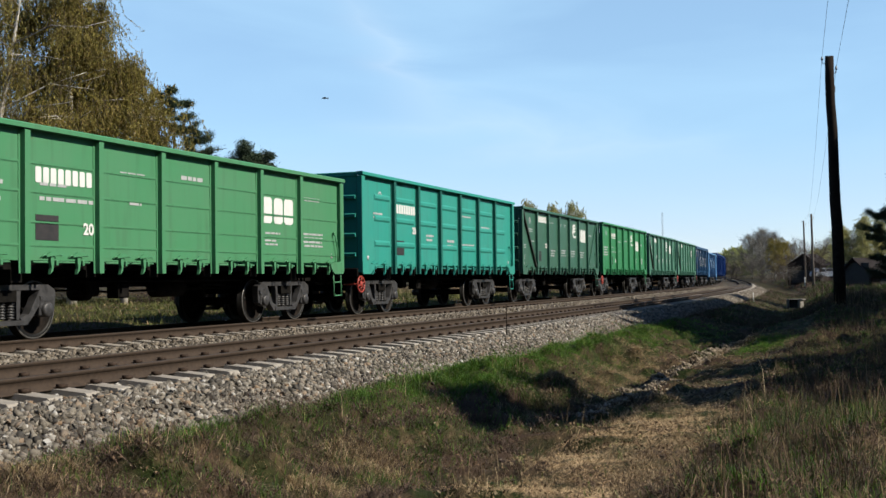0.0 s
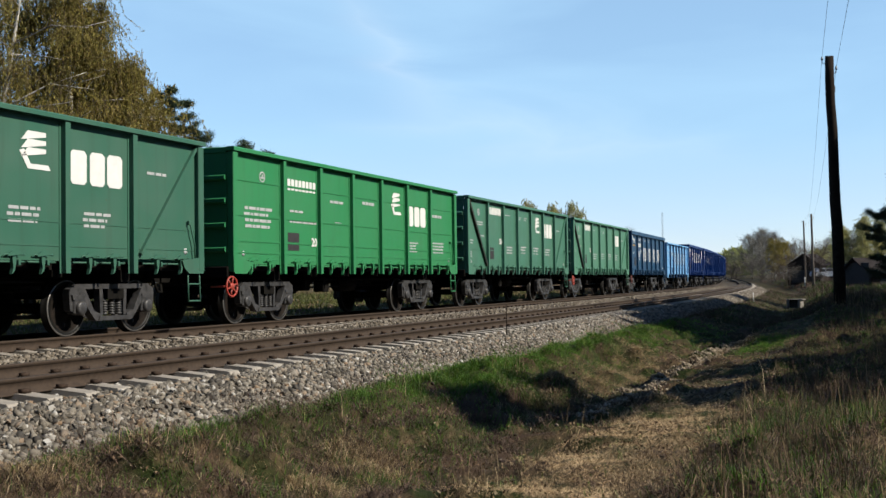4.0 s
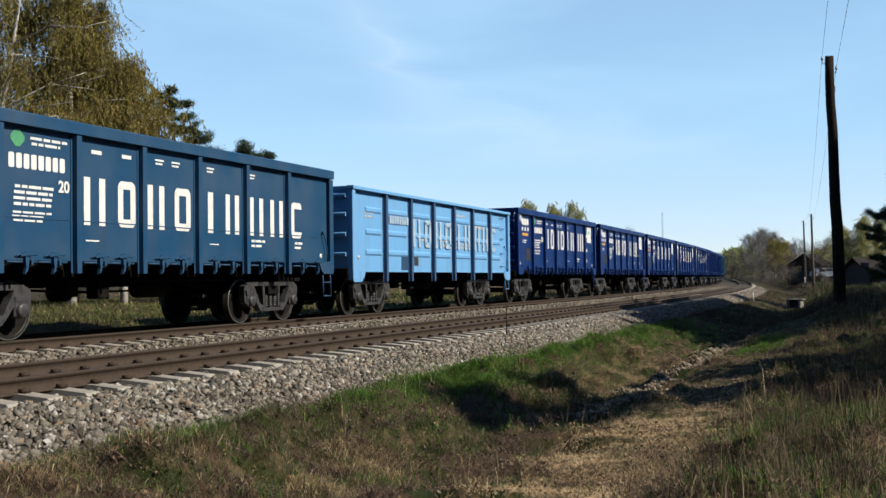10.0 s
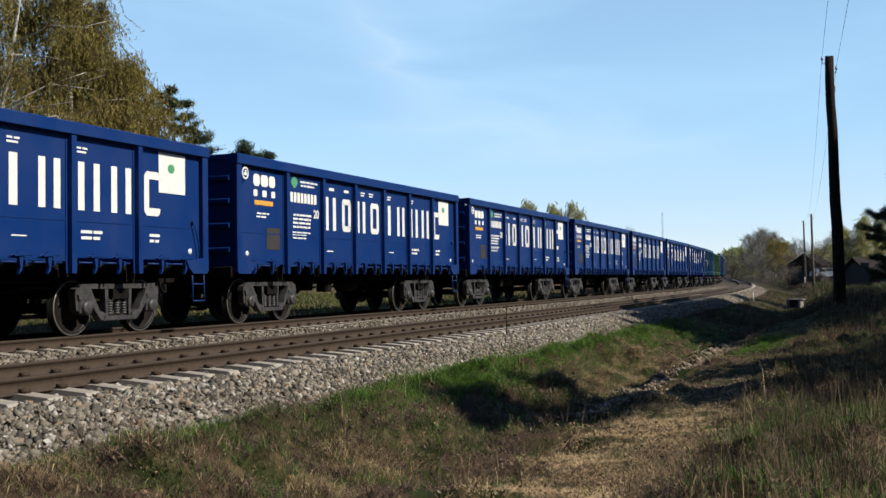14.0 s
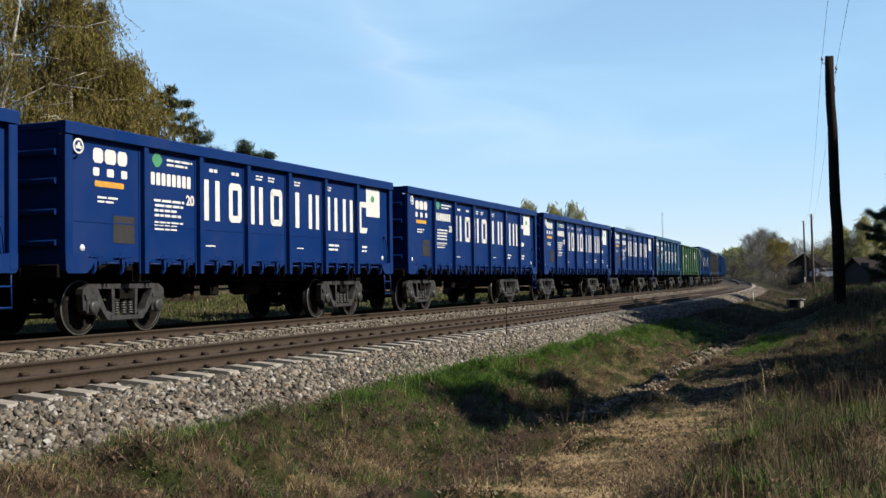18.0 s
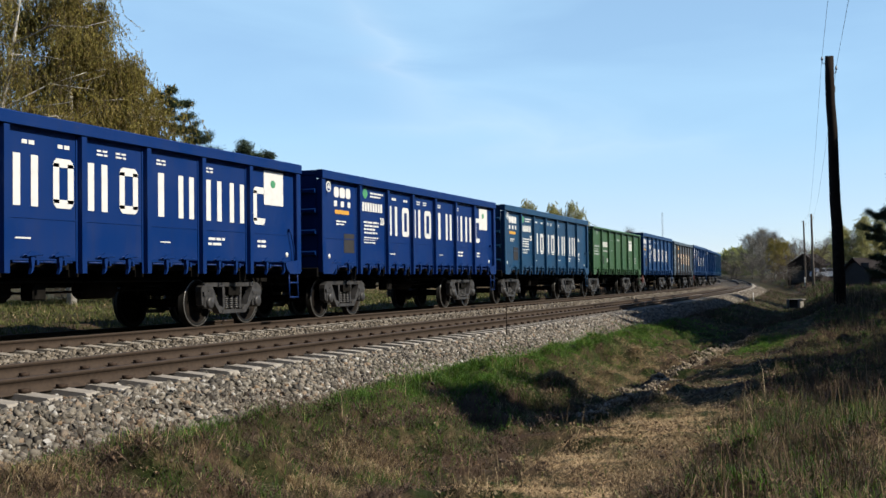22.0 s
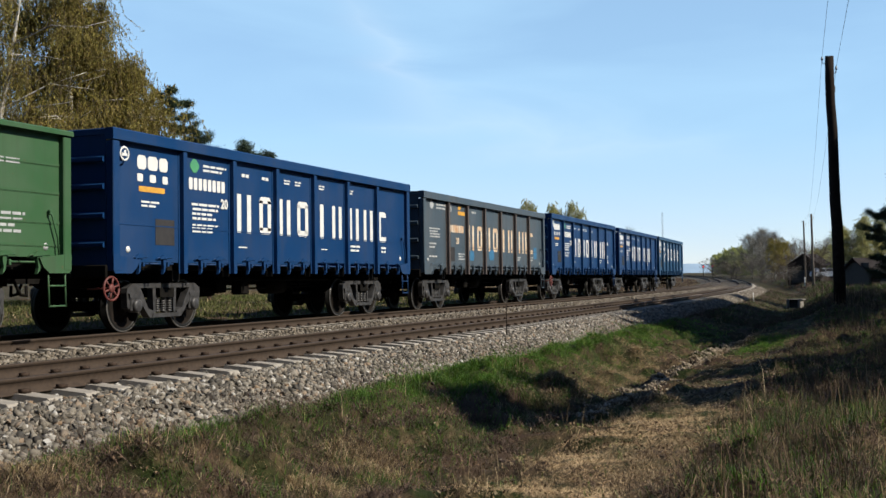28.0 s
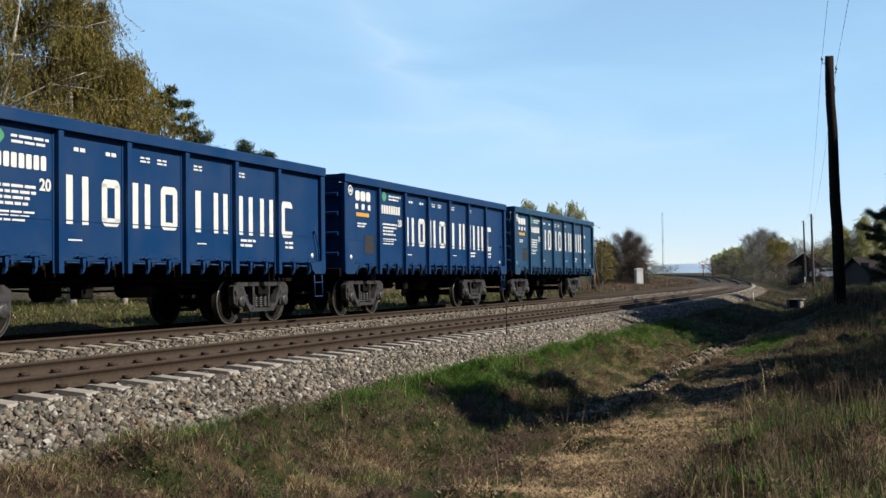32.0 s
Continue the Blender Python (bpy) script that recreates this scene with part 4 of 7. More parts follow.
    if spec.get("faded"):
        name_shapes(root, M_FADED, 1.83, "faded white upright lettering shape", -1.504)
        part("number_mark", cached("num_f", lambda: number_mesh(M_FADED, -4.05, -2.71, 2.42, 2.64)), root, "", pose(0, -1.504, 0))["kind"] = "stuff"
        part("stencil_patch", cached("patch_f", lambda: quad_mesh("stencil_patch", P_NAVY, -3.19, -2.70, 1.17, 1.58)), root, "dark blue label patch", wall)
        part("stencil_patch", cached("patch_h", lambda: quad_mesh("stencil_patch", M_STENCIL, -2.27, -1.96, 1.30, 1.58)), root, "small dark label patch", wall)
    return root


M_FADED = speckled("faded_marking_paint", (0.30, 0.36, 0.41), (0.135, 0.245, 0.40), 4.0, 0.6, 0.05)
P_GREEN = paint("leaf_green_paint", (0.0468, 0.1572, 0.0768), 0.3)
P_BRIGHT = paint("bright_green_paint", (0.024, 0.1392, 0.0552), 0.15)
P_TEAL = paint("turquoise_paint", (0.0245, 0.190, 0.157), 0.25)
P_DARKGREEN = paint("grey_green_paint", (0.0396, 0.114, 0.0792), 0.3)
P_DEEPGREEN = paint("deep_grey_green_paint", (0.0276, 0.0822, 0.0576), 0.3)
P_MIDGREEN = paint("dull_green_paint", (0.0504, 0.138, 0.0936), 0.3)
P_OLIVE = paint("faded_moss_green_paint", (0.0258, 0.0671, 0.0289), 0.45)
P_NAVY = paint("faded_slate_blue_paint", (0.0095, 0.040, 0.090), 0.35)
P_SKY = paint("light_blue_paint", (0.1023, 0.2455, 0.4501), 0.3)
P_BLUE = paint("deep_blue_paint", (0.0018, 0.0162, 0.087), 0.03)
P_MIDBLUE = paint("medium_blue_paint", (0.0041, 0.0258, 0.0851), 0.15)
P_TEALBLUE = paint("dusty_blue_paint", (0.0062, 0.0341, 0.0826), 0.3)
P_RUSTY = paint("weathered_grey_blue_paint", (0.0372, 0.0552, 0.075), 0.65)
# the wagon's turquoise, darkened to hold the shade on the posts' flanks
P_TEALPOST = paint("shaded_turquoise_post_paint", (0.0084, 0.081, 0.066), 0.4)
P_SKYPOST = paint("dull_blue_post_paint", (0.0232, 0.0568, 0.1238), 0.5)
# dark brown that stands for a brace turned out of the sun
P_BRACE = paint("shaded_brace_paint", (0.0103, 0.0134, 0.0093), 0.6)
P_RUSTPOST = paint("rust_brown_post_paint", (0.057, 0.0468, 0.0444), 0.7)


def new_blue(seed):
    return dict(kind="smooth", paint=P_BLUE, posts=P_BLUE, marks="blue", seed=seed, square=True, label="clean deep blue open freight wagon with white lettering and white square")


SPECS = [
    dict(kind="ribbed", paint=P_GREEN, posts=P_GREEN, marks="ribbed", seed=0, top=3.37, num_z=2.48, bank_z=2.15, label="leaf green open freight wagon with ribbed steel walls"),
    dict(kind="pressed", paint=P_TEAL, posts=P_TEALPOST, marks="pressed", seed=1, top=3.67, num_z=2.72, wheel=True, label="turquoise open freight wagon with pressed wall panels"),
    dict(kind="braced", paint=P_DEEPGREEN, posts=P_DEEPGREEN, marks="braced", seed=2, top=3.60, num_z=3.11, swoosh=True, label="dark green open freight wagon with diagonal end braces"),
    dict(kind="ribbed", paint=P_BRIGHT, posts=P_BRIGHT, marks="ribbed", seed=3, top=3.645, num_z=2.93, bank_z=2.41, ribs=(1.50, 1.74, 2.27, 3.0), wheel=True, swoosh=True, label="bright green open freight wagon with ribbed steel walls"),
    dict(kind="braced", paint=P_DARKGREEN, posts=P_DARKGREEN, marks="braced", seed=4, top=3.60, swoosh=True, label="dark green open freight wagon with diagonal end braces"),
    dict(kind="braced", paint=P_MIDGREEN, posts=P_MIDGREEN, marks="braced", seed=5, top=3.57, wheel=True, label="dull green braced freight wagon with a red brake wheel"),
    dict(kind="smooth", paint=P_NAVY, posts=P_NAVY, marks="blue", seed=6, top=3.525, name_z=1.86, small_maker=True, wheel=True, label="faded slate blue open freight wagon with white lettering"),
    dict(kind="pressed", paint=P_SKY, posts=P_SKYPOST, marks="pressed_plain", seed=7, top=3.27, foot=-0.2, ribs=(1.62, 2.15, 2.72), grabs=True, faded=True, label="light blue open freight wagon with worn faded lettering"),
] + [new_blue(8 + k) for k in range(7)] + [
    dict(kind="smooth", paint=P_TEALBLUE, posts=P_TEALBLUE, marks="blue", seed=15, top=3.535, name_z=1.87, label="dusty blue open freight wagon with white lettering"),
    dict(kind="ribbed", paint=P_OLIVE, posts=P_OLIVE, marks="ribbed", seed=16, top=3.35, num_z=2.43, bank_z=2.37, label="faded moss green open freight wagon with a heaped load"),
    dict(kind="smooth", paint=P_MIDBLUE, posts=P_MIDBLUE, marks="blue", seed=17, top=3.56, name_z=1.90, wheel=True, label="medium blue open freight wagon with white lettering"),
    dict(kind="smooth", paint=P_RUSTY, posts=P_RUSTPOST, marks="blue", seed=18, top=3.475, name_z=1.84, num_z=2.36, ink=M_RUSTWHITE, maker=False, patches=((-2.41, -1.84, 1.50, 1.82), (-0.29, 0.25, 1.54, 1.90), (5.10, 5.53, 1.65, 2.09)),
         label="weathered grey-blue open freight wagon with rust-stained lettering"),
    dict(kind="smooth", paint=P_MIDBLUE, posts=P_MIDBLUE, marks="blue", seed=19, top=3.56, name_z=1.86, wheel=True, label="medium blue open freight wagon with white lettering"),
    dict(kind="smooth", paint=P_MIDBLUE, posts=P_MIDBLUE, marks="blue", seed=20, top=3.53, name_z=1.85, label="medium blue open freight wagon with white lettering"),
    dict(kind="smooth", paint=P_NAVY, posts=P_NAVY, marks="blue", seed=21, top=3.54, name_z=2.05, label="faded slate blue open wagon at the train's end"),
]
WAGONS = [wagon(spec) for spec in SPECS]

# ---- trees ----
M_BIRCHBARK = speckled("birch_bark", (0.45, 0.43, 0.39), (0.30, 0.27, 0.235), 5.0, 0.8, 0.3, 0.01, coarse=(0.05, 0.043, 0.036))
M_PINEBARK = speckled("pine_bark", (0.0671, 0.0387, 0.0232), (0.1238, 0.0697, 0.0387), 6.0, 0.9, 0.6, 0.03)
M_DARKBARK = speckled("grey_brown_bark", (0.0439, 0.0351, 0.0284), (0.0774, 0.0645, 0.0516), 7.0, 0.9, 0.5, 0.02)
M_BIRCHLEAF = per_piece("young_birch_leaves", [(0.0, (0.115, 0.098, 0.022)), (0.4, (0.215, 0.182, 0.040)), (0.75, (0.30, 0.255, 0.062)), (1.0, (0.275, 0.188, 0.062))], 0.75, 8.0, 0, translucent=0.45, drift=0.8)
M_FRESHLEAF = per_piece("fresh_spring_leaves", [(0.0, (0.138, 0.1449, 0.031)), (0.5, (0.2208, 0.2208, 0.0517)), (1.0, (0.2898, 0.2691, 0.0897))], 0.75, 8.0, 0, translucent=0.45)
# far birches: distance haze is put into the leaf colour as paleness
M_HAZYLEAF = per_piece("leaves_with_painted_haze", [(0.0, (0.2106, 0.2106, 0.078)), (0.5, (0.312, 0.3042, 0.1248)), (1.0, (0.39, 0.3666, 0.1794))], 0.8, 8.0, 0, translucent=0.62)
M_SPRINGLEAF = per_piece("light_spring_leaves", [(0.0, (0.20, 0.24, 0.07)), (0.5, (0.31, 0.345, 0.11)), (1.0, (0.42, 0.43, 0.17))], 0.8, 8.0, 0, translucent=0.6)
M_NEEDLE = per_piece("pine_needles", [(0.0, (0.0108, 0.0228, 0.0108)), (0.6, (0.024, 0.0408, 0.018)), (1.0, (0.0444, 0.0588, 0.024))], 0.7, 8.0, 0)
M_TWIG = per_piece("bare_twigs", [(0.0, (0.0258, 0.0175, 0.0144)), (0.6, (0.049, 0.0341, 0.0268)), (1.0, (0.0774, 0.0568, 0.0439))], 0.9, 8.0, 0)
# far twigs are greyed and lightened, with distance haze painted in
M_PALETWIG = per_piece("twigs_with_painted_haze", [(0.0, (0.078, 0.074, 0.068)), (0.6, (0.125, 0.116, 0.100)), (1.0, (0.165, 0.150, 0.115))], 0.9, 8.0, 0)


def leaf_cloud(pts, size, r, stretch=1.6, droop=False):
    """Small folded leaves at the points given: two triangles each."""
    n = len(pts)
    a = r.normal(size=(n, 3))
    if droop:
        a[:, 2] = -np.abs(a[:, 2]) - 0.9
    a /= np.linalg.norm(a, axis=1)[:, None]
    b = np.cross(a, r.normal(size=(n, 3)))
    b /= np.linalg.norm(b, axis=1)[:, None]
    k = size * r.uniform(0.6, 1.4, (n, 1))
    v = np.stack([pts - a * k * stretch / 2, pts + b * k * 0.42, pts + a * k * stretch / 2, pts - b * k * 0.42], 1)
    i = np.arange(n)[:, None] * 4
    return v.reshape(-1, 3), i + np.array([[0, 1, 2, 3]])


def slivers(starts, ends, width, r):
    """Thin twigs as long narrow triangles."""
    n = len(starts)
    d = ends - starts
    b = np.cross(d, r.normal(size=(n, 3)))
    b /= np.linalg.norm(b, axis=1)[:, None] + 1e-9
    v = np.stack([starts - b * width, starts + b * width, ends], 1)
    return v.reshape(-1, 3), np.arange(n * 3).reshape(-1, 3)


def limbs(bm, base, height, n, reach, r, droop=0.0, thick=0.16, lean=(0, 0), low=0.28, up=0.55, cone=False):
    """Trunk and limbs; returns points along the limbs for the foliage."""
    x, y, z = 0.0, 0.0, 0.0
    path = []
    for k in range(7):
        f = k / 6
        path.append(Vector((lean[0] * f + r.normal() * 0.12 * f, lean[1] * f + r.normal() * 0.12 * f, height * f)))
    tube(bm, path, thick, 8, 0, thick * 0.12)
    spots = []
    for k in range(n):
        f = low + (0.97 - low) * (k + r.random() * 0.7) / n
        i = min(5, int(f * 6))
        p = path[i].lerp(path[i + 1], f * 6 - i)
        a = k * 2.4 + r.random() * 0.8
        ln = reach * (1.05 - 0.75 * abs(f - 0.45) - 0.45 * max(0, f - 0.6)) * r.uniform(0.75, 1.15)
        if cone:
            ln = reach * (1.06 - f) * r.uniform(0.55, 1.2)
        rise_ = up * (1.1 - f)
        mid = p + Vector((math.cos(a) * ln * 0.5, math.sin(a) * ln * 0.5, ln * rise_ * 0.75))
        end = p + Vector((math.cos(a) * ln, math.sin(a) * ln, ln * (rise_ - droop)))
        tube(bm, [p, mid, end], thick * 0.36 * (1.2 - f), 5, 0, 0.012)
        for q in range(1, 9):
            g = q / 8
            c = p.lerp(mid, g * 2) if g < 0.5 else mid.lerp(end, g * 2 - 1)
            spots.append((*c, 0.35 + g))
        # side shoots
        for q in (0.45, 0.7, 0.9):
            c = p.lerp(mid, q * 2) if q < 0.5 else mid.lerp(end, q * 2 - 1)
            b = a + r.choice([-1, 1]) * r.uniform(0.5, 1.1)
            e = c + Vector((math.cos(b), math.sin(b), r.uniform(-0.1, 0.6) - droop)) * ln * r.uniform(0.25, 0.45)
            tube(bm, [c, e], thick * 0.10, 4, 0, 0.008)
            for g in (0.4, 0.7, 1.0):
                spots.append((*c.lerp(e, g), 0.8 + 0.4 * g))
    return np.array(spots), path


def birch(at, height, reach, seed, label, leaves=M_BIRCHLEAF, strands=900, leaf=0.075, lean=(0, 0), low=0.22, hang=1.5, spin=None, thick=0.18):
    """A weeping birch: pale trunk and limbs, long hanging strands of small leaves."""
    r = np.random.default_rng(seed)
    bm = bmesh.new()
    spots, path = limbs(bm, at, height, 20, reach, r, 0.12, thick * height / 12, lean, low, 0.75)
    tree = tagged(new("birch_tree"), label, "tree", "trees along the line")
    tree.matrix_basis = pose(*at, 0, 0, r.uniform(0, 360) if spin is None else spin)
    part("trunk", bm_mesh("trunk", bm, M_BIRCHBARK), tree, "white birch trunk and limbs")
    heavy = r.random(len(spots)) ** 2.2
    pick = spots[r.choice(len(spots), strands, p=heavy / heavy.sum())]
    start = pick[:, :3] + r.normal(size=(strands, 3)) * np.array([0.26, 0.26, 0.30]) * height / 12
    length = hang * r.uniform(0.35, 1.25, strands) * height / 12
    per = 22
    g = np.linspace(0, 1, per)[None, :, None]
    sway = r.normal(size=(strands, 1, 3)) * np.array([0.42, 0.42, 0.15])
    p = start[:, None, :] + g * sway - g * length[:, None, None] * np.array([0, 0, 1.0]) + r.normal(size=(strands, per, 3)) * 0.03
    p = p.reshape(-1, 3)
    p = p[p[:, 2] > 1.2]
    v, f = leaf_cloud(p, leaf * 0.72, r, 3.0, droop=True)
    part("crown", mesh_np("crown", v, f, leaves), tree, "hanging yellow-green young leaves")
    v2, f2 = slivers(start, start + sway[:, 0] - length[:, None] * np.array([0, 0, 1.0]), 0.006 * height / 12, r)
    tagged(part("twig_spray", mesh_np("twig_spray", v2, f2, M_TWIG), tree, "thin dark hanging twigs"), kind="stuff")
    return tree


def pine(at, height, reach, seed, label, low=0.3, tufts=420, needle=0.16, fat=0.016, cone=False):
    """A pine: straight trunk, rising branches that end in dark tufts of needles."""
    r = np.random.default_rng(seed)
    bm = bmesh.new()
    spots, path = limbs(bm, at, height, 34 if cone else 24, reach, r, -0.12 if cone else -0.05, 0.13 * height / 10, (0, 0), low, 0.45, cone)
    tree = tagged(new("pine_tree"), label, "tree", "trees along the line")
    tree.matrix_basis = pose(*at, 0, 0, r.uniform(0, 360))
    part("trunk", bm_mesh("trunk", bm, M_PINEBARK), tree, "red-brown pine trunk and branches")
    pick = spots[r.integers(0, len(spots), tufts)]
    c = pick[:, :3] + r.normal(size=(tufts, 3)) * (0.05 if cone else 0.14) * height / 10
    per = 42
    d = r.normal(size=(tufts, per, 3))
    d[..., 2] += 0.5
    d /= np.linalg.norm(d, axis=2)[..., None]
    start = c[:, None, :] + d * 0.04 + r.normal(size=(tufts, per, 3)) * np.array([0.16, 0.16, 0.10]) * (0.5 if cone else 1.0) * height / 10
    end = start + d * needle * r.uniform(0.7, 1.3, (tufts, per, 1)) * height / 10
    v, f = slivers(start.reshape(-1, 3), end.reshape(-1, 3), fat * height / 10, r)
    part("crown", mesh_np("crown", v, f, M_NEEDLE), tree, "dark green tufts of needles")
    return tree


def bare_tree(at, height, reach, seed, label, twig=M_TWIG, n=2600, buds=None, kind="bare_tree", low=0.12, leaf=0.13):
    """A leafless tree: many fine rising twigs on real limbs."""
    r = np.random.default_rng(seed)
    bm = bmesh.new()
    spots, path = limbs(bm, at, height, 20, reach, r, -0.15, 0.12 * height / 9, (0, 0), low, 0.8)
    tree = tagged(new(kind), label, "tree", "trees along the line")
    tree.matrix_basis = pose(*at, 0, 0, r.uniform(0, 360))
    part("trunk", bm_mesh("trunk", bm, M_DARKBARK), tree, "grey-brown trunk and limbs")
    pick = spots[r.integers(0, len(spots), n)]
    a = pick[:, :3] + r.normal(size=(n, 3)) * 0.34 * height / 9
    if low < 0.05:
        a[: n // 2, 2] *= r.uniform(0.02, 1.0, n // 2)  # bushy down to the ground
    d = r.normal(size=(n, 3)) * np.array([0.6, 0.6, 0.4]) + np.array([0, 0, 0.7])
    e = a + d * height * r.uniform(0.04, 0.11, (n, 1))
    v, f = slivers(a, e, 0.02 * height / 9, r)
    tagged(part("twig_spray", mesh_np("twig_spray", v, f, twig), tree, "dense fine twigs"), kind="stuff")
    if buds:
        p = a + (e - a) * r.uniform(0.2, 1.0, (n, 1)) + r.normal(size=(n, 3)) * 0.05
        p = np.concatenate([p, p + r.normal(size=p.shape) * 0.18 * height / 9])
        v, f = leaf_cloud(p, leaf * height / 9, r)
        part("crown", mesh_np("crown", v, f, buds), tree, "sparse first leaves")
    return tree


# woods behind the train
birch((-18.6, 42.0, -0.5), 15.0, 4.2, 10, "pale-trunked leaning birch with sparse young leaves", strands=700, hang=1.3, leaf=0.058, lean=(3.1, 0), spin=0, thick=0.15)
birch((-20.0, 45.0, -0.5), 17.5, 5.6, 11, "tall weeping birch with yellow-green young leaves", strands=1900, hang=1.45, leaf=0.062)
birch((-15.2, 45.0, -0.5), 14.4, 3.2, 12, "slender weeping birch with yellow-green young leaves", strands=5200, hang=1.35, leaf=0.062)
birch((-13.5, 46.5, -0.5), 11.6, 2.3, 9, "small weeping birch with yellow-green young leaves", strands=2600, hang=1.35, leaf=0.062)
birch((-22.5, 48.0, -0.5), 15.0, 4.6, 13, "tall weeping birch with yellow-green young leaves", strands=1900, hang=1.3, leaf=0.07)
pine((-12.55, 51.0, -0.5), 10.7, 4.6, 14, "dark green pine beside the birches", 0.2, 1250, 0.12, fat=0.013, cone=True)
pine((-11.75, 51.5, -0.5), 8.9, 3.2, 18, "dark green pine beside the birches", 0.2, 900, 0.12, fat=0.013, cone=True)
pine((-11.1, 52.0, -0.5), 7.9, 2.4, 15, "dark green young pine beside the birches", 0.2, 700, 0.12, fat=0.013, cone=True)
pine((-16.4, 92.0, -0.5), 13.2, 1.7, 16, "distant dark green pine top above the train", 0.2, 900, fat=0.028)
pine((-14.9, 93.0, -0.5), 12.6, 1.4, 17, "distant dark green pine top above the train", 0.2, 800, fat=0.028)
for k, (x, y) in enumerate(((-20.5, 46.0), (-16.5, 49.0), (-13.2, 49.5), (-11.8, 50.5), (-24.5, 50.0))):
    bare_tree((x, y, -0.5), 2.2, 1.8, 240 + k, "low brown thicket under the birches", n=9000, kind="shrub", low=0.02)
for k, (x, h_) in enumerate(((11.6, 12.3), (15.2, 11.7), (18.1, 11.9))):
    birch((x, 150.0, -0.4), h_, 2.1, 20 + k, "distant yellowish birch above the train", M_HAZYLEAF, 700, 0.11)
bare_tree((26.7, 160.0, -0.4), 7.6, 3.0, 31, "dense dark brown leafless tree by the far track", n=17000, low=0.02)
bare_tree((28.6, 164.0, -0.4), 6.8, 2.4, 32, "dense dark brown leafless tree by the far track", n=13000, low=0.02)
bare_tree((23.6, 158.0, 0.2), 5.6, 1.7, 33, "dark leafless tree by the far track", n=7000, low=0.02)
for k, (x, y, h_, w_) in enumerate(((25.6, 159.0, 3.6, 2.4), (28.0, 161.0, 3.2, 2.4), (22.4, 157.0, 3.4, 2.0), (20.4, 150.0, 3.0, 2.0))):
    bare_tree((x, y, 0.1), h_, w_, 140 + k, "low brown thicket by the far track", n=3600, kind="shrub", low=0.02)
birch((21.8, 151.0, -0.4), 6.6, 1.5, 34, "small olive-green birch by the far track", M_BIRCHLEAF, 420, 0.09, low=0.05)
bare_tree((22.0, 153.0, -0.4), 6.4, 1.8, 35, "dark leafless tree by the far track", n=8000, low=0.02)
for k, (x, y, h_, w_) in enumerate(((31.8, 166, 2.6, 1.6), (36.6, 200, 2.8, 2.2), (41.5, 215, 2.2, 1.8), (45.0, 235, 2.6, 2.4), (48.5, 240, 2.4, 2.2), (41.0, 228, 3.0, 2.4), (52.0, 252, 2.8, 2.6), (37.5, 214, 3.2, 2.4))):
    bare_tree((x, y, 0.6), h_, w_, 40 + k, "low budding shrub beside the far track", n=900, buds=M_FRESHLEAF, kind="shrub", low=0.03)
# trees round the far bend and behind the shed
for k, (x, y, h_, w_) in enumerate(((60.0, 238, 1.2, 2.2), (64.0, 244, 1.3, 2.4), (68.0, 250, 1.3, 2.4), (72.0, 256, 1.6, 2.6), (76.0, 262, 2.0, 2.6))):
    bare_tree((x, y, 0.8), h_, w_, 280 + k, "low grey-brown thicket behind the bend", M_PALETWIG, 2600, kind="shrub", low=0.01)
for k, (x, y, z, h_, w_) in enumerate(((76.6, 303, 1.8, 5.0, 2.6), (78.6, 298, 1.8, 6.4, 3.2), (81.5, 296, 1.8, 6.0, 3.0), (78.0, 300, 1.4, 3.0, 2.0), (78.6, 293, 1.2, 3.4, 2.2), (79.6, 290, 1.2, 3.4, 2.4), (82.4, 288, 1.2, 3.0, 2.4))):
    bare_tree((x, y, z), h_, w_, 50 + k, "round light green spring tree at the bend", n=3800, buds=M_SPRINGLEAF, kind="spring_tree", low=0.0, leaf=0.44)
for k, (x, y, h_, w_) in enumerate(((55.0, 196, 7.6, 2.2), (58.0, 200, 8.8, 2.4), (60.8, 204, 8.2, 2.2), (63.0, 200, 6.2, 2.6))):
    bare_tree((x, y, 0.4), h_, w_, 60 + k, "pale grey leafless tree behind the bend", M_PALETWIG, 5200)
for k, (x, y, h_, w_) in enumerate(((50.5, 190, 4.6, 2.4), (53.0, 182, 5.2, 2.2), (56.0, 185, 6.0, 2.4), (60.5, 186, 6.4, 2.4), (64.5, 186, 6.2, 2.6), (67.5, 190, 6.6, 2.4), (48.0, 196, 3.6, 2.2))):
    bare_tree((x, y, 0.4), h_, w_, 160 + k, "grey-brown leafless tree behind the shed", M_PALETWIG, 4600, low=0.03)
for k, (x, y, h_, w_) in enumerate(((51.3, 170, 6.6, 1.3), (53.2, 172, 6.9, 1.2), (58.5, 172, 5.0, 1.8), (62.0, 176, 5.6, 2.0))):
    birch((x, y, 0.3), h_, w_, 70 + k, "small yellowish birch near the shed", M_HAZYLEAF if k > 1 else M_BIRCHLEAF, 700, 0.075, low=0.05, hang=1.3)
for k, (x, y, h_, w_) in enumerate(((50.0, 146, 4.4, 1.8), (55.2, 150, 6.4, 1.6), (57.2, 150, 6.2, 1.7), (60.0, 160, 6.0, 2.4))):
    bare_tree((x, y, 0.3), h_, w_, 80 + k, "dark leafless tree behind the shed", n=5000, low=0.04)
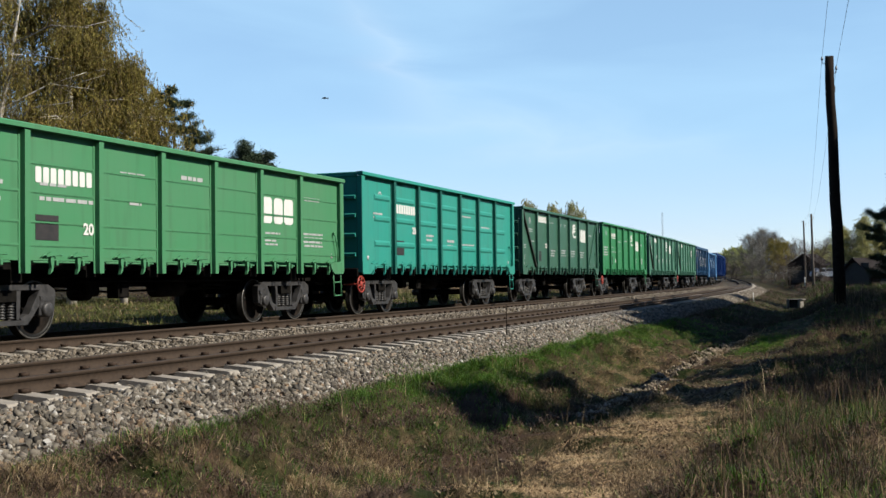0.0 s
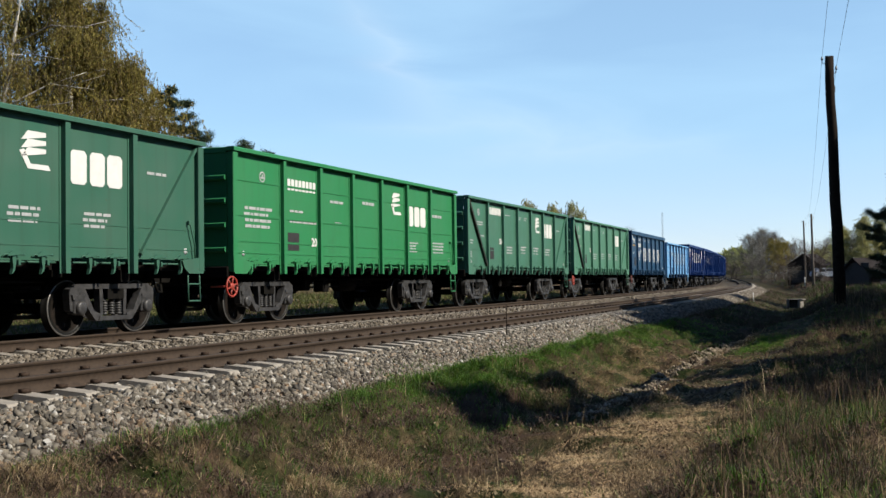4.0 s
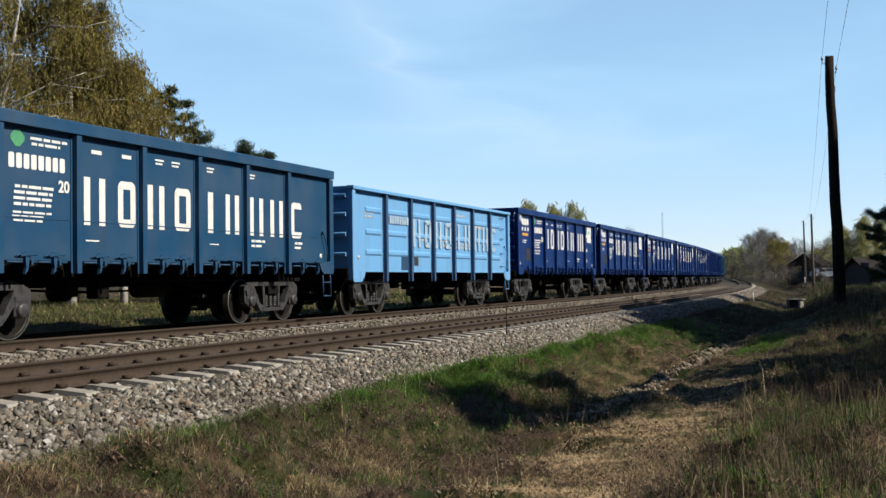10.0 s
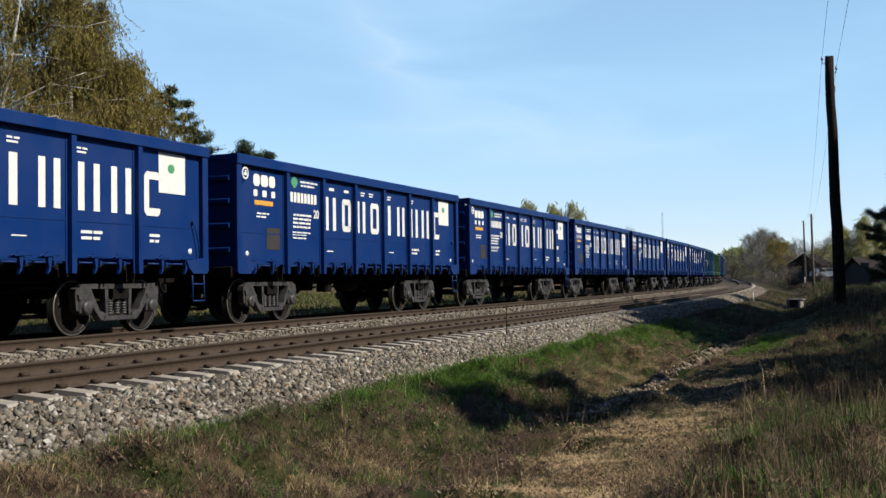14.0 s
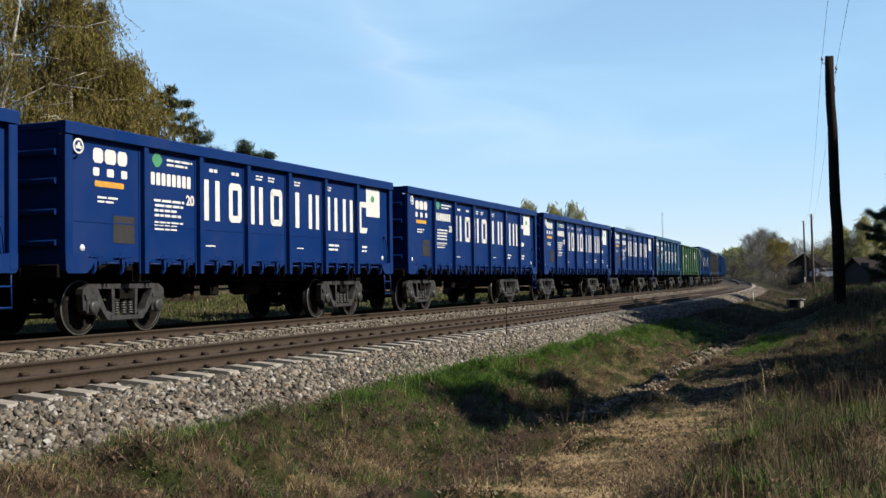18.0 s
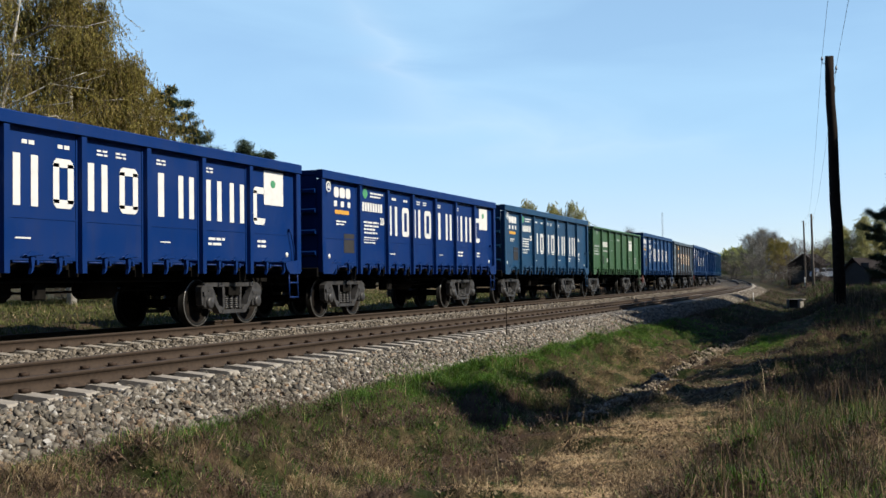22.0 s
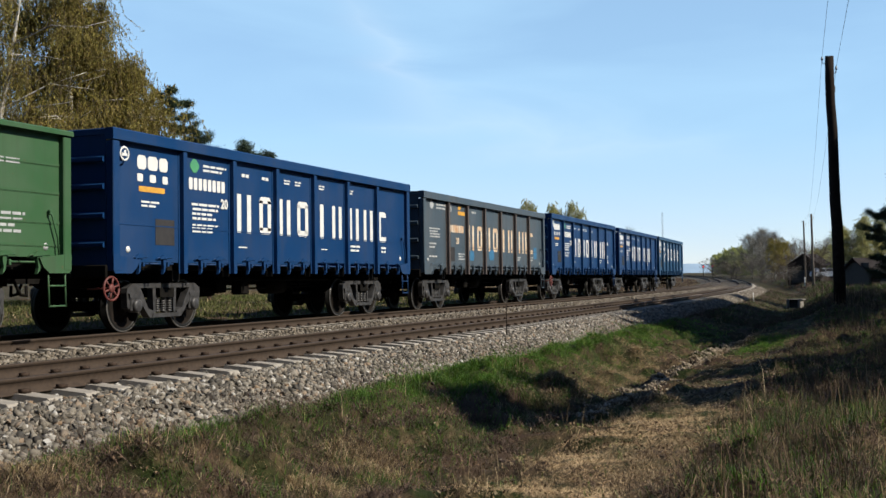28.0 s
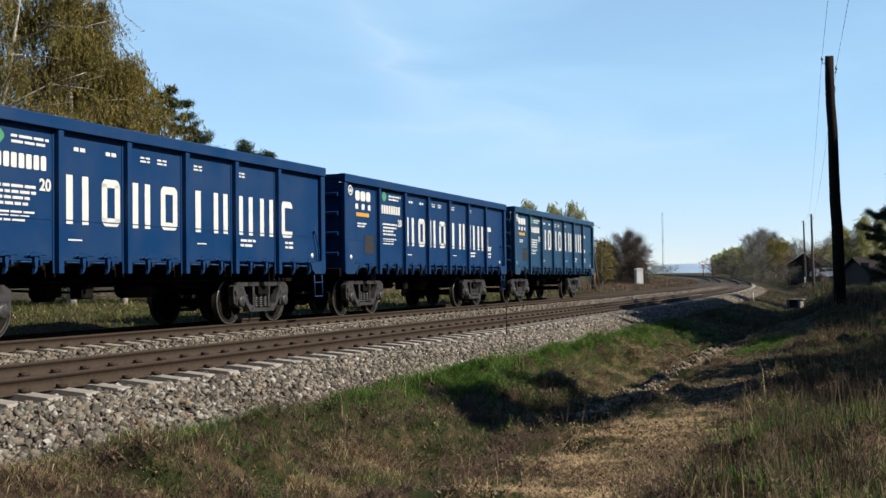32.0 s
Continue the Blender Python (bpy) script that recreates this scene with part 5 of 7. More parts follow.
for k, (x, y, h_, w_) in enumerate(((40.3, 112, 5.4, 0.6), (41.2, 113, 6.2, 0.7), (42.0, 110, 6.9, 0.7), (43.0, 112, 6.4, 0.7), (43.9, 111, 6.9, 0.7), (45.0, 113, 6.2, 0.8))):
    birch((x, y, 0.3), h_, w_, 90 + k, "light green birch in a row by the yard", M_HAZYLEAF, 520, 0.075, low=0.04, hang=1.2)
pine((25.3, 60.0, -0.3), 5.4, 2.0, 99, "small dark pine at the edge of the yard", 0.06, 3600, 0.13, 0.026)
pine((27.2, 63.0, -0.3), 6.2, 1.6, 98, "small dark pine at the edge of the yard", 0.06, 1200, 0.13, 0.022)
# trees beside the camera, whose shade falls on the verge
for k, (s_, u_, h_, w_) in enumerate(((3.7, 20.0, 9.6, 1.25), (5.9, 20.2, 8.8, 1.9), (10.2, 20.4, 7.4, 2.4), (15.0, 20.6, 7.0, 2.3), (20.5, 20.4, 7.2, 2.4), (24.8, 19.6, 10.6, 2.9), (29.0, 19.2, 11.6, 3.0), (33.5, 19.4, 12.2, 3.0),
                                      (39.0, 19.6, 12.6, 3.0), (44.5, 19.6, 12.4, 3.0), (51.0, 20.5, 12.8, 3.0), (64.0, 21.5, 13.0, 3.0), (26.9, 18.6, 10.4, 2.6), (31.2, 18.4, 10.6, 2.6), (36.2, 18.6, 10.8, 2.6), (41.7, 18.8, 11.0, 2.8), (47.7, 19.2, 11.2, 2.8))):
    x, y = (float(q) for q in place(s_ - 2.0, u_))
    pine((x, y, -0.6), h_, w_, 110 + k, "tall dense pine beside the verge", 0.82 if k == 0 else 0.2, 620, 0.26, 0.045)


for k, (x, y, h_, w_) in enumerate(((44.5, 170, 2.6, 2.4), (48.5, 168, 3.4, 2.6), (52.0, 166, 3.6, 2.6), (55.5, 170, 3.4, 2.6), (46.0, 150, 2.2, 1.8), (44.0, 140, 1.6, 1.6), (36.5, 118, 1.1, 1.2), (43.5, 116, 1.3, 1.6), (45.8, 118, 1.6, 1.6))):
    bare_tree((x, y, 0.3), h_, w_, 260 + k, "low brown thicket near the yard", M_PALETWIG if k % 2 else M_TWIG, 3000, kind="shrub", low=0.02)


def wood_belt():
    """An unseen belt of woodland that closes the place behind the camera and to both sides; added to block skylight."""
    r = np.random.default_rng(5)
    pts = []
    for lo, hi, near, far, n, tall in ((-178, -62, 26, 40, 30000, 23), (-62, -30, 52, 64, 3600, 12), (140, 182, 28, 42, 16000, 24), (-178, -130, 60, 90, 14000, 22), (150, 182, 60, 90, 8000, 22), (118, 140, 36, 50, 5000, 14), (62, 118, 46, 60, 5000, 12)):
        a = np.radians(r.uniform(lo, hi, n))
        d = r.uniform(near, far, n)
        top = tall + 6 * vnoise(a * 14, a * 0, 8)
        pts.append(np.stack([np.sin(a) * d, np.cos(a) * d, -0.5 + top * r.random(n) ** 0.8], -1))
    p = np.concatenate(pts)
    # the line itself runs through an opening
    sx, sy = p[:, 0] - PX, p[:, 1] - PY
    off = sx * math.cos(TH0) - sy * math.sin(TH0)
    p = p[(off < -4.5) | (off > 9.5)]
    v, f = leaf_cloud(p, 1.1, r, 1.3)
    return mesh_np("wood_belt", v, f, M_NEEDLE)


tagged(new("wood_belt", wood_belt()), "unseen dark woodland around the clearing, added to block skylight", "woodland", kind="stuff")


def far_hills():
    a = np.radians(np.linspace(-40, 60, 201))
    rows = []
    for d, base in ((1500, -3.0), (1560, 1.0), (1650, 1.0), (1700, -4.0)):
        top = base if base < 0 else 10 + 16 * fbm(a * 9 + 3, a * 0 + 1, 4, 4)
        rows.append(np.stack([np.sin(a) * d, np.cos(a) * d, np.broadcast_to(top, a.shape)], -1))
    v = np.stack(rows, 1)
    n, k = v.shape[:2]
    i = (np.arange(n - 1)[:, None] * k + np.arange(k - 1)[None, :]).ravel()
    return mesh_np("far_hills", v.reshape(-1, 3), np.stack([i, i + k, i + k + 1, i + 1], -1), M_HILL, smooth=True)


# the blue distance haze is painted into the hills' colour
M_HILL = speckled("forest_with_painted_haze", (0.17, 0.24, 0.33), (0.22, 0.3, 0.39), 0.02, 1.0, 0.0)
tagged(new("backdrop_hills", far_hills()), "low wooded hills on the horizon with haze painted in blue", "hills", kind="structure")

# ---- poles and wires ----
M_POLE = speckled("tarred_pole_wood", (0.0084, 0.0063, 0.0056), (0.0196, 0.0147, 0.0119), 8.0, 0.9, 0.5, 0.01, spec=0.08)
M_GREYPOLE = speckled("grey_weathered_wood", (0.045, 0.0372, 0.0312), (0.078, 0.066, 0.054), 8.0, 0.9, 0.5, 0.01)
M_STEEL = speckled("dull_steel", (0.06, 0.06, 0.06), (0.102, 0.099, 0.096), 20.0, 0.6, 0.2, 0.002, metal=0.4)
M_PORCELAIN = speckled("dirty_porcelain", (0.216, 0.2232, 0.2304), (0.144, 0.1512, 0.1584), 30.0, 0.35, 0.1, 0.001)


def pole(base, top, r0, r1, material, label):
    b, t = Vector(base), Vector(top)
    ob = tagged(new("telegraph_pole"), label, "telegraph pole", "telegraph poles")
    ob.matrix_basis = Matrix.Translation(b)
    bm = bmesh.new()
    r = random.Random(base[1])
    d = t - b
    pts = [d * (k / 10) + Vector((r.uniform(-0.02, 0.02), r.uniform(-0.02, 0.02), 0)) for k in range(11)]
    pts[0] = pts[0] - Vector((0, 0, 0.5))
    tube(bm, pts, r0, 12, 0, r1)
    part("shaft", bm_mesh("shaft", bm, material), ob)
    hooks = []
    for side, drop in ((-1, 0.22), (1, 0.58)):
        bm = bmesh.new()
        q = d - Vector((0, 0, drop))
        end = q + Vector((0.26 * side, 0, 0.10))
        tube(bm, [q, q + Vector((0.16 * side, 0, -0.05)), q + Vector((0.25 * side, 0, -0.03)), end], 0.016, 6)
        hk = part("hook", bm_mesh("hook", bm, M_STEEL), ob, "bent steel hook")
        bm = bmesh.new()
        lathe(bm, [(-0.02, 0.0), (-0.02, 0.045), (0.03, 0.05), (0.05, 0.03), (0.09, 0.04), (0.11, 0.02), (0.11, 0.0)], "z", end, 10)
        part("insulator", bm_mesh("insulator", bm, M_PORCELAIN), hk, "grey porcelain insulator")
        hooks.append(b + end + Vector((0, 0, 0.07)))
    if material is M_POLE:
        bm = bmesh.new()
        box(bm, d.x + 0.10, d.x + 0.20, d.y - 0.06, d.y + 0.06, d.z - 1.35, d.z - 1.1, 0.02)
        part("bracket", bm_mesh("bracket", bm, M_STEEL), ob, "small steel bracket")
    return hooks


h_near = pole((14.66, 40.7, -0.02), (14.45, 40.7, 9.02), 0.225, 0.155, M_POLE, "tall dark tarred wooden telegraph pole beside the ditch")
h_mid = pole((42.05, 125.0, -0.30), (41.95, 125.0, 7.9), 0.15, 0.11, M_GREYPOLE, "distant wooden telegraph pole near the shed")
h_far = pole((49.4, 150.0, 0.10), (49.25, 150.0, 8.4), 0.14, 0.10, M_GREYPOLE, "distant wooden telegraph pole near the shed")
h_back = pole((-1.6, -8.4, -0.75), (-1.6, -8.4, 8.6), 0.2, 0.15, M_POLE, "tall dark tarred wooden telegraph pole behind the verge")


def wire(a, b, sag):
    bm = bmesh.new()
    pts = [a.lerp(b, k / 24) - Vector((0, 0, sag * 4 * (k / 24) * (1 - k / 24))) for k in range(25)]
    tube(bm, pts, 0.007, 4)
    tagged(new("overhead_wire", bm_mesh("overhead_wire", bm, M_STEEL)), "thin steel wire strung between the poles", "wire", "overhead wires")


for j in (0, 1):
    wire(h_back[j], h_near[j], 0.25)
    wire(h_near[j], h_mid[j], 0.7)
    wire(h_mid[j], h_far[j], 0.2)

# ---- the yard beyond the ditch ----
M_BOARD = speckled("dark_weathered_boards", (0.0096, 0.0072, 0.006), (0.024, 0.018, 0.0144), 5.0, 0.9, 0.5, 0.01, spec=0.1)
M_ROOF = speckled("old_slate_grey_roofing", (0.0132, 0.0108, 0.0108), (0.027, 0.0222, 0.0216), 3.0, 0.9, 0.4, 0.02, spec=0.1)
M_PALE = speckled("whitewashed_surface", (0.4464, 0.4464, 0.432), (0.324, 0.324, 0.3168), 4.0, 0.8, 0.2, 0.01)
M_CONC = speckled("pale_concrete", (0.1703, 0.16, 0.1445), (0.1135, 0.1058, 0.0929), 6.0, 0.9, 0.4, 0.01)
M_DARK = speckled("dark_parts_and_painted_shade", (0.01, 0.01, 0.011), (0.02, 0.02, 0.02), 6.0, 0.8)
M_CARWHITE = speckled("white_car_paint", (0.5184, 0.5256, 0.5328), (0.432, 0.4392, 0.4536), 3.0, 0.3, 0.02)
M_GLASS = speckled("dark_car_glass", (0.02, 0.025, 0.03), (0.03, 0.035, 0.04), 3.0, 0.08, 0.0)


def shed(name, at, turn, length, width, eaves, ridge, label):
    """A low wooden shed with board walls, a gable roof, a door and two small windows."""
    ob = tagged(new(name), label, "shed")
    ob.matrix_basis = pose(*at, 0, 0, turn)
    for d in (-1, 1):
        bm = bmesh.new()
        box(bm, -length / 2, length / 2, d * width / 2 - 0.03, d * width / 2 + 0.03, -0.3, eaves)
        part("board_wall", bm_mesh("board_wall", bm, M_BOARD), ob, "dark weathered board wall")
        bm = bmesh.new()
        a = [(-width / 2, -0.3), (width / 2, -0.3), (width / 2, eaves), (0, ridge - 0.05), (-width / 2, eaves)]
        prism(bm, a, d * length / 2 - 0.03, d * length / 2 + 0.03)
        bmesh.ops.rotate(bm, verts=bm.verts[:], cent=(0, 0, 0), matrix=Matrix.Rotation(radians(90), 3, "Z"))
        part("gable_wall", bm_mesh("gable_wall", bm, M_BOARD), ob)
        bm = bmesh.new()
        slope = math.hypot(width / 2 + 0.3, ridge - eaves + 0.2)
        box(bm, -length / 2 - 0.3, length / 2 + 0.3, 0.0, slope, -0.03, 0.05)
        q = Matrix.Translation((0, 0, ridge)) @ Matrix.Rotation(-math.atan2(ridge - eaves, width / 2), 4, "X")
        bmesh.ops.transform(bm, verts=bm.verts[:], matrix=q if d > 0 else Matrix.Rotation(math.pi, 4, "Z") @ q)
        part("roof", bm_mesh("roof", bm, M_ROOF), ob, "old grey roof slope")
    bm = bmesh.new()
    box(bm, -length / 2 + 0.7, -length / 2 + 1.6, -width / 2 - 0.05, -width / 2 - 0.025, 0.0, 1.85, 0.01)
    part("door", bm_mesh("door", bm, M_DARK), ob, "dark plank door")
    # a dark sheet on the gable stands for the shade inside a gateway
    bm = bmesh.new()
    box(bm, -length / 2 - 0.05, -length / 2 - 0.035, -width / 2 + 0.35, width / 2 - 0.5, 0.0, 1.8, 0.005)
    part("gateway", bm_mesh("gateway", bm, M_DARK), ob, "dark sheet for the shade inside the gable's gateway")
    for x in (0.3, 1.6):
        bm = bmesh.new()
        box(bm, x, x + 0.6, -width / 2 - 0.05, -width / 2 - 0.025, 0.9, 1.5)
        w = part("window", bm_mesh("window", bm, M_GLASS), ob, "small dark window")
        bm = bmesh.new()
        for x0, x1, z0, z1 in ((x - 0.06, x + 0.66, 1.5, 1.56), (x - 0.06, x + 0.66, 0.84, 0.9), (x - 0.06, x, 0.9, 1.5), (x + 0.6, x + 0.66, 0.9, 1.5)):
            box(bm, x0, x1, -width / 2 - 0.06, -width / 2 - 0.03, z0, z1)
        part("window_frame", bm_mesh("window_frame", bm, M_PALE), w, "pale window frame")
    return ob


shed("wooden_shed", (53.4, 160.0, -0.10), 56, 6.6, 4.5, 2.6, 4.1, "low dark wooden shed with a grey gable roof")
shed("wooden_shed", (37.6, 91.5, 0.08), 8, 7.0, 5.0, 0.9, 2.2, "dark low-roofed wooden shed behind the grass")


def parked_car(at, turn):
    ob = tagged(new("parked_car"), "white car parked beside the dark shed", "car")
    ob.matrix_basis = pose(*at, 0, 0, turn)
    bm = bmesh.new()
    prism(bm, [(-2.1, 0.35), (2.1, 0.35), (2.15, 0.62), (2.0, 0.82), (1.05, 0.95), (-2.0, 0.98), (-2.15, 0.7)], -0.82, 0.82)
    prism(bm, [(1.0, 0.94), (0.45, 1.42), (-1.3, 1.45), (-1.9, 0.96)], -0.70, 0.70)
    bmesh.ops.bevel(bm, geom=bm.edges[:], offset=0.04, segments=2, affect="EDGES")
    part("body", bm_mesh("body", bm, M_CARWHITE), ob)
    for d in (-1, 1):
        for x0, x1 in ((-1.5, -0.55), (-0.45, 0.55)):
            bm = bmesh.new()
            prism(bm, [(x0, 1.0), (x1, 1.0), (x1 - 0.12, 1.36), (x0 + 0.08, 1.36)], d * 0.70 - 0.012, d * 0.70 + 0.012)
            part("side_window", bm_mesh("side_window", bm, M_GLASS), ob, "dark side window")
        for x in (-1.3, 1.3):
            bm = bmesh.new()
            lathe(bm, [(-0.09, 0.0), (-0.09, 0.29), (0.09, 0.29), (0.09, 0.0)], "y", (x, d * 0.76, 0.30), 16)
            w = part("wheel", bm_mesh("wheel", bm, M_DARK), ob, "black tyre")
            bm = bmesh.new()
            lathe(bm, [(d * 0.095, 0.0), (d * 0.10, 0.17), (d * 0.09, 0.18)], "y", (x, d * 0.76, 0.30), 12)
            part("hubcap", bm_mesh("hubcap", bm, M_STEEL), w, "grey hubcap")
    return ob


parked_car((52.6, 151.0, 0.45), 12)


def culvert():
    """A concrete culvert head at the ditch's far end."""
    ob = tagged(new("culvert"), "pale concrete culvert head with a dark mouth", "culvert")
    x, y = place(55.5, 9.9)
    ob.matrix_basis = pose(float(x), float(y), -0.80, 0, 0, -38) @ Matrix.Diagonal((0.66, 0.66, 0.5, 1))
    bm = bmesh.new()
    box(bm, -0.62, -0.42, -0.5, 0.5, -0.5, 0.45, 0.02)
    box(bm, 0.42, 0.62, -0.5, 0.5, -0.5, 0.45, 0.02)
    part("side_block", bm_mesh("side_block", bm, M_CONC), ob)
    bm = bmesh.new()
    box(bm, -0.75, 0.80, -0.5, 0.6, 0.44, 0.56, 0.02)
    part("cover_slab", bm_mesh("cover_slab", bm, M_CONC), ob, "sunlit concrete cover slab")
    # a solid dark block stands for the shade inside the culvert
    bm = bmesh.new()
    box(bm, -0.42, 0.42, -0.2, 0.5, -0.5, 0.44)
    part("mouth", bm_mesh("mouth", bm, M_DARK), ob, "dark block for the shade inside the mouth")


culvert()


def post_thing(name, at, h_, r_, material, label, category, lean=(0, 0), cap=None):
    bm = bmesh.new()
    tube(bm, [(0, 0, -0.4), (lean[0] / 2, lean[1] / 2, h_ / 2), (lean[0], lean[1], h_)], r_, 8, 0, r_ * 0.85)
    ob = tagged(new(name, bm_mesh(name, bm, material)), label, category)
    ob.matrix_basis = pose(*at)
    if cap:
        bm = bmesh.new()
        box(bm, lean[0] - cap[0], lean[0] + cap[0], -0.03, 0.03, h_ - cap[1], h_ + cap[1], 0.01)
        part("plate", bm_mesh("plate", bm, M_PALE), ob, "small white plate")
    return ob


post_thing("track_post", (12.25, 90.0, -0.5), 2.3, 0.12, M_POLE, "short dark post beside the far track", "post")
post_thing("marker_stake", (19.7, 70.0, -0.75), 0.6, 0.03, M_PALE, "small white marker stake by the ditch", "stake")
post_thing("marker_stake", (1.42, 25.0, -0.5), 0.79, 0.012, M_POLE, "thin dark stake beside the near rail", "stake")
post_thing("gate_post", (38.1, 116.0, 0.2), 0.55, 0.08, M_PALE, "short whitewashed post before the shed", "post")
post_thing("gate_post", (37.0, 117.5, 0.2), 0.7, 0.05, M_GREYPOLE, "short whitewashed post before the shed", "post")
post_thing("leaning_pole", (17.0, 120.0, -0.4), 5.2, 0.09, M_GREYPOLE, "thin leaning grey pole behind the track", "pole", (-0.7, 0))
post_thing("sign_post", (28.1, 150.0, -0.4), 2.6, 0.05, M_GREYPOLE, "small white sign on a grey post", "sign", cap=(0.22, 0.2))
post_thing("marker_stake", (18.6, 135.0, 0.0), 1.6, 0.05, M_YELLOW, "yellowish marker stake in the grass", "stake")


def hut():
    ob = tagged(new("trackside_hut"), "small white hut beside the far track", "hut")
    ob.matrix_basis = pose(26.75, 150.5, 1.05, 0, 0, 12) @ Matrix.Diagonal((0.8, 0.8, 0.8, 1))
    bm = bmesh.new()
    box(bm, -0.6, 0.6, -0.5, 0.5, -2.2, 1.25, 0.02)
    part("wall", bm_mesh("wall", bm, M_PALE), ob)
    bm = bmesh.new()
    prism(bm, [(-0.7, 1.25), (0.7, 1.25), (0.7, 1.32), (0, 1.5), (-0.7, 1.32)], -0.6, 0.6)
    part("roof", bm_mesh("roof", bm, M_PALE), ob)


hut()
n_ = Nodes("red_signal_lamp")
n_.b.inputs["Base Color"].default_value = (0.5, 0.02, 0.03, 1)
n_.b.inputs["Emission Color"].default_value = (1.0, 0.05, 0.08, 1)
n_.b.inputs["Emission Strength"].default_value = 0.75
M_SIGNAL = n_.mat


def signal(at, top):
    """A railway light signal showing red."""
    ob = tagged(new("light_signal"), "distant railway signal showing a red light", "railway signal", "signals")
    ob.matrix_basis = pose(*at)
    bm = bmesh.new()
    tube(bm, [(0, 0, -0.5), (0, 0, top - 0.4)], 0.10, 8)
    part("mast", bm_mesh("mast", bm, M_STEEL), ob)
    bm = bmesh.new()
    box(bm, -0.28, 0.28, -0.1, 0.1, top - 0.5, top + 0.5, 0.05)
    hd = part("head", bm_mesh("head", bm, M_DARK), ob, "black signal head")
    bm = bmesh.new()
    lathe(bm, [(-0.16, 0.0), (-0.14, 0.16), (-0.12, 0.20), (-0.09, 0.22)], "y", (0, 0, top), 14)
    part("lamp", bm_mesh("lamp", bm, M_SIGNAL), hd, "glowing red lamp")


signal((70.68, 299.0, 1.2), 2.6)
signal((73.15, 299.0, 1.2), 2.6)


def lattice_mast():
    ob = tagged(new("lattice_mast"), "tall thin lattice radio mast far off", "mast")
    ob.matrix_basis = pose(80.0, 400.0, 2.0)
    for k in range(3):
        a = k * math.tau / 3
        bm = bmesh.new()
        tube(bm, [(0.35 * math.cos(a), 0.35 * math.sin(a), -1), (0.25 * math.cos(a), 0.25 * math.sin(a), 22.8)], 0.035, 5)
        part("leg", bm_mesh("leg", bm, M_STEEL), ob)
    bm = bmesh.new()
    for k in range(44):
        a, b = k * math.tau / 3, (k + 1) * math.tau / 3
        tube(bm, [(0.34 * math.cos(a), 0.34 * math.sin(a), k * 0.5), (0.34 * math.cos(b), 0.34 * math.sin(b), k * 0.5 + 0.5)], 0.02, 4)
    tagged(part("bracing", bm_mesh("bracing", bm, M_STEEL), ob), kind="stuff")


lattice_mast()

# ---- sleepers, fastenings, stones ----
def sleeper_mesh():
    """A concrete sleeper, dished in the middle, with sloping ends; x across the track."""
    bm = bmesh.new()
    prof = [(-1.35, -0.070), (-1.32, -0.035), (-0.90, 0.0), (-0.72, -0.01), (-0.62, -0.06), (0.62, -0.06), (0.72, -0.01), (0.90, 0.0), (1.32, -0.035), (1.35, -0.070)]
    rows = []
    for y, zt in ((-0.15, -0.20), (-0.115, 0.0), (0.115, 0.0), (0.15, -0.20)):
        rows.append([bm.verts.new((x, y, z + zt)) for x, z in prof])
    for a, b in zip(rows, rows[1:]):
        for i in range(len(prof) - 1):
            bm.faces.new((a[i], a[i + 1], b[i + 1], b[i]))
    for k in (0, -1):
        bm.faces.new([r[k] for r in rows])
    return bm_mesh("sleeper", bm, M_SLEEPER)


def fastening_verts(s, u0, top):
    """Boxes of the clips beside both rails on one sleeper: arrays of corners."""
    out = []
    for side in (-1, 1):
        for q in (-1, 1):
            out.append((s, u0 + side * GAUGE / 2 + q * 0.12, top - RAIL_H + 0.018))
    return out


SLEEPER = sleeper_mesh()
corner = np.array([(a, b, c) for a in (-1, 1) for b in (-1, 1) for c in (-1, 1)], float)
BOXF = np.array([(0, 1, 3, 2), (4, 6, 7, 5), (0, 4, 5, 1), (2, 3, 7, 6), (0, 2, 6, 4), (1, 5, 7, 3)])
STEP_FAR, STEP_NEAR = 0.5075, 0.5772   # sleeper spacing of each track
FIRST_FAR, FIRST_NEAR = -14.340, -14.460
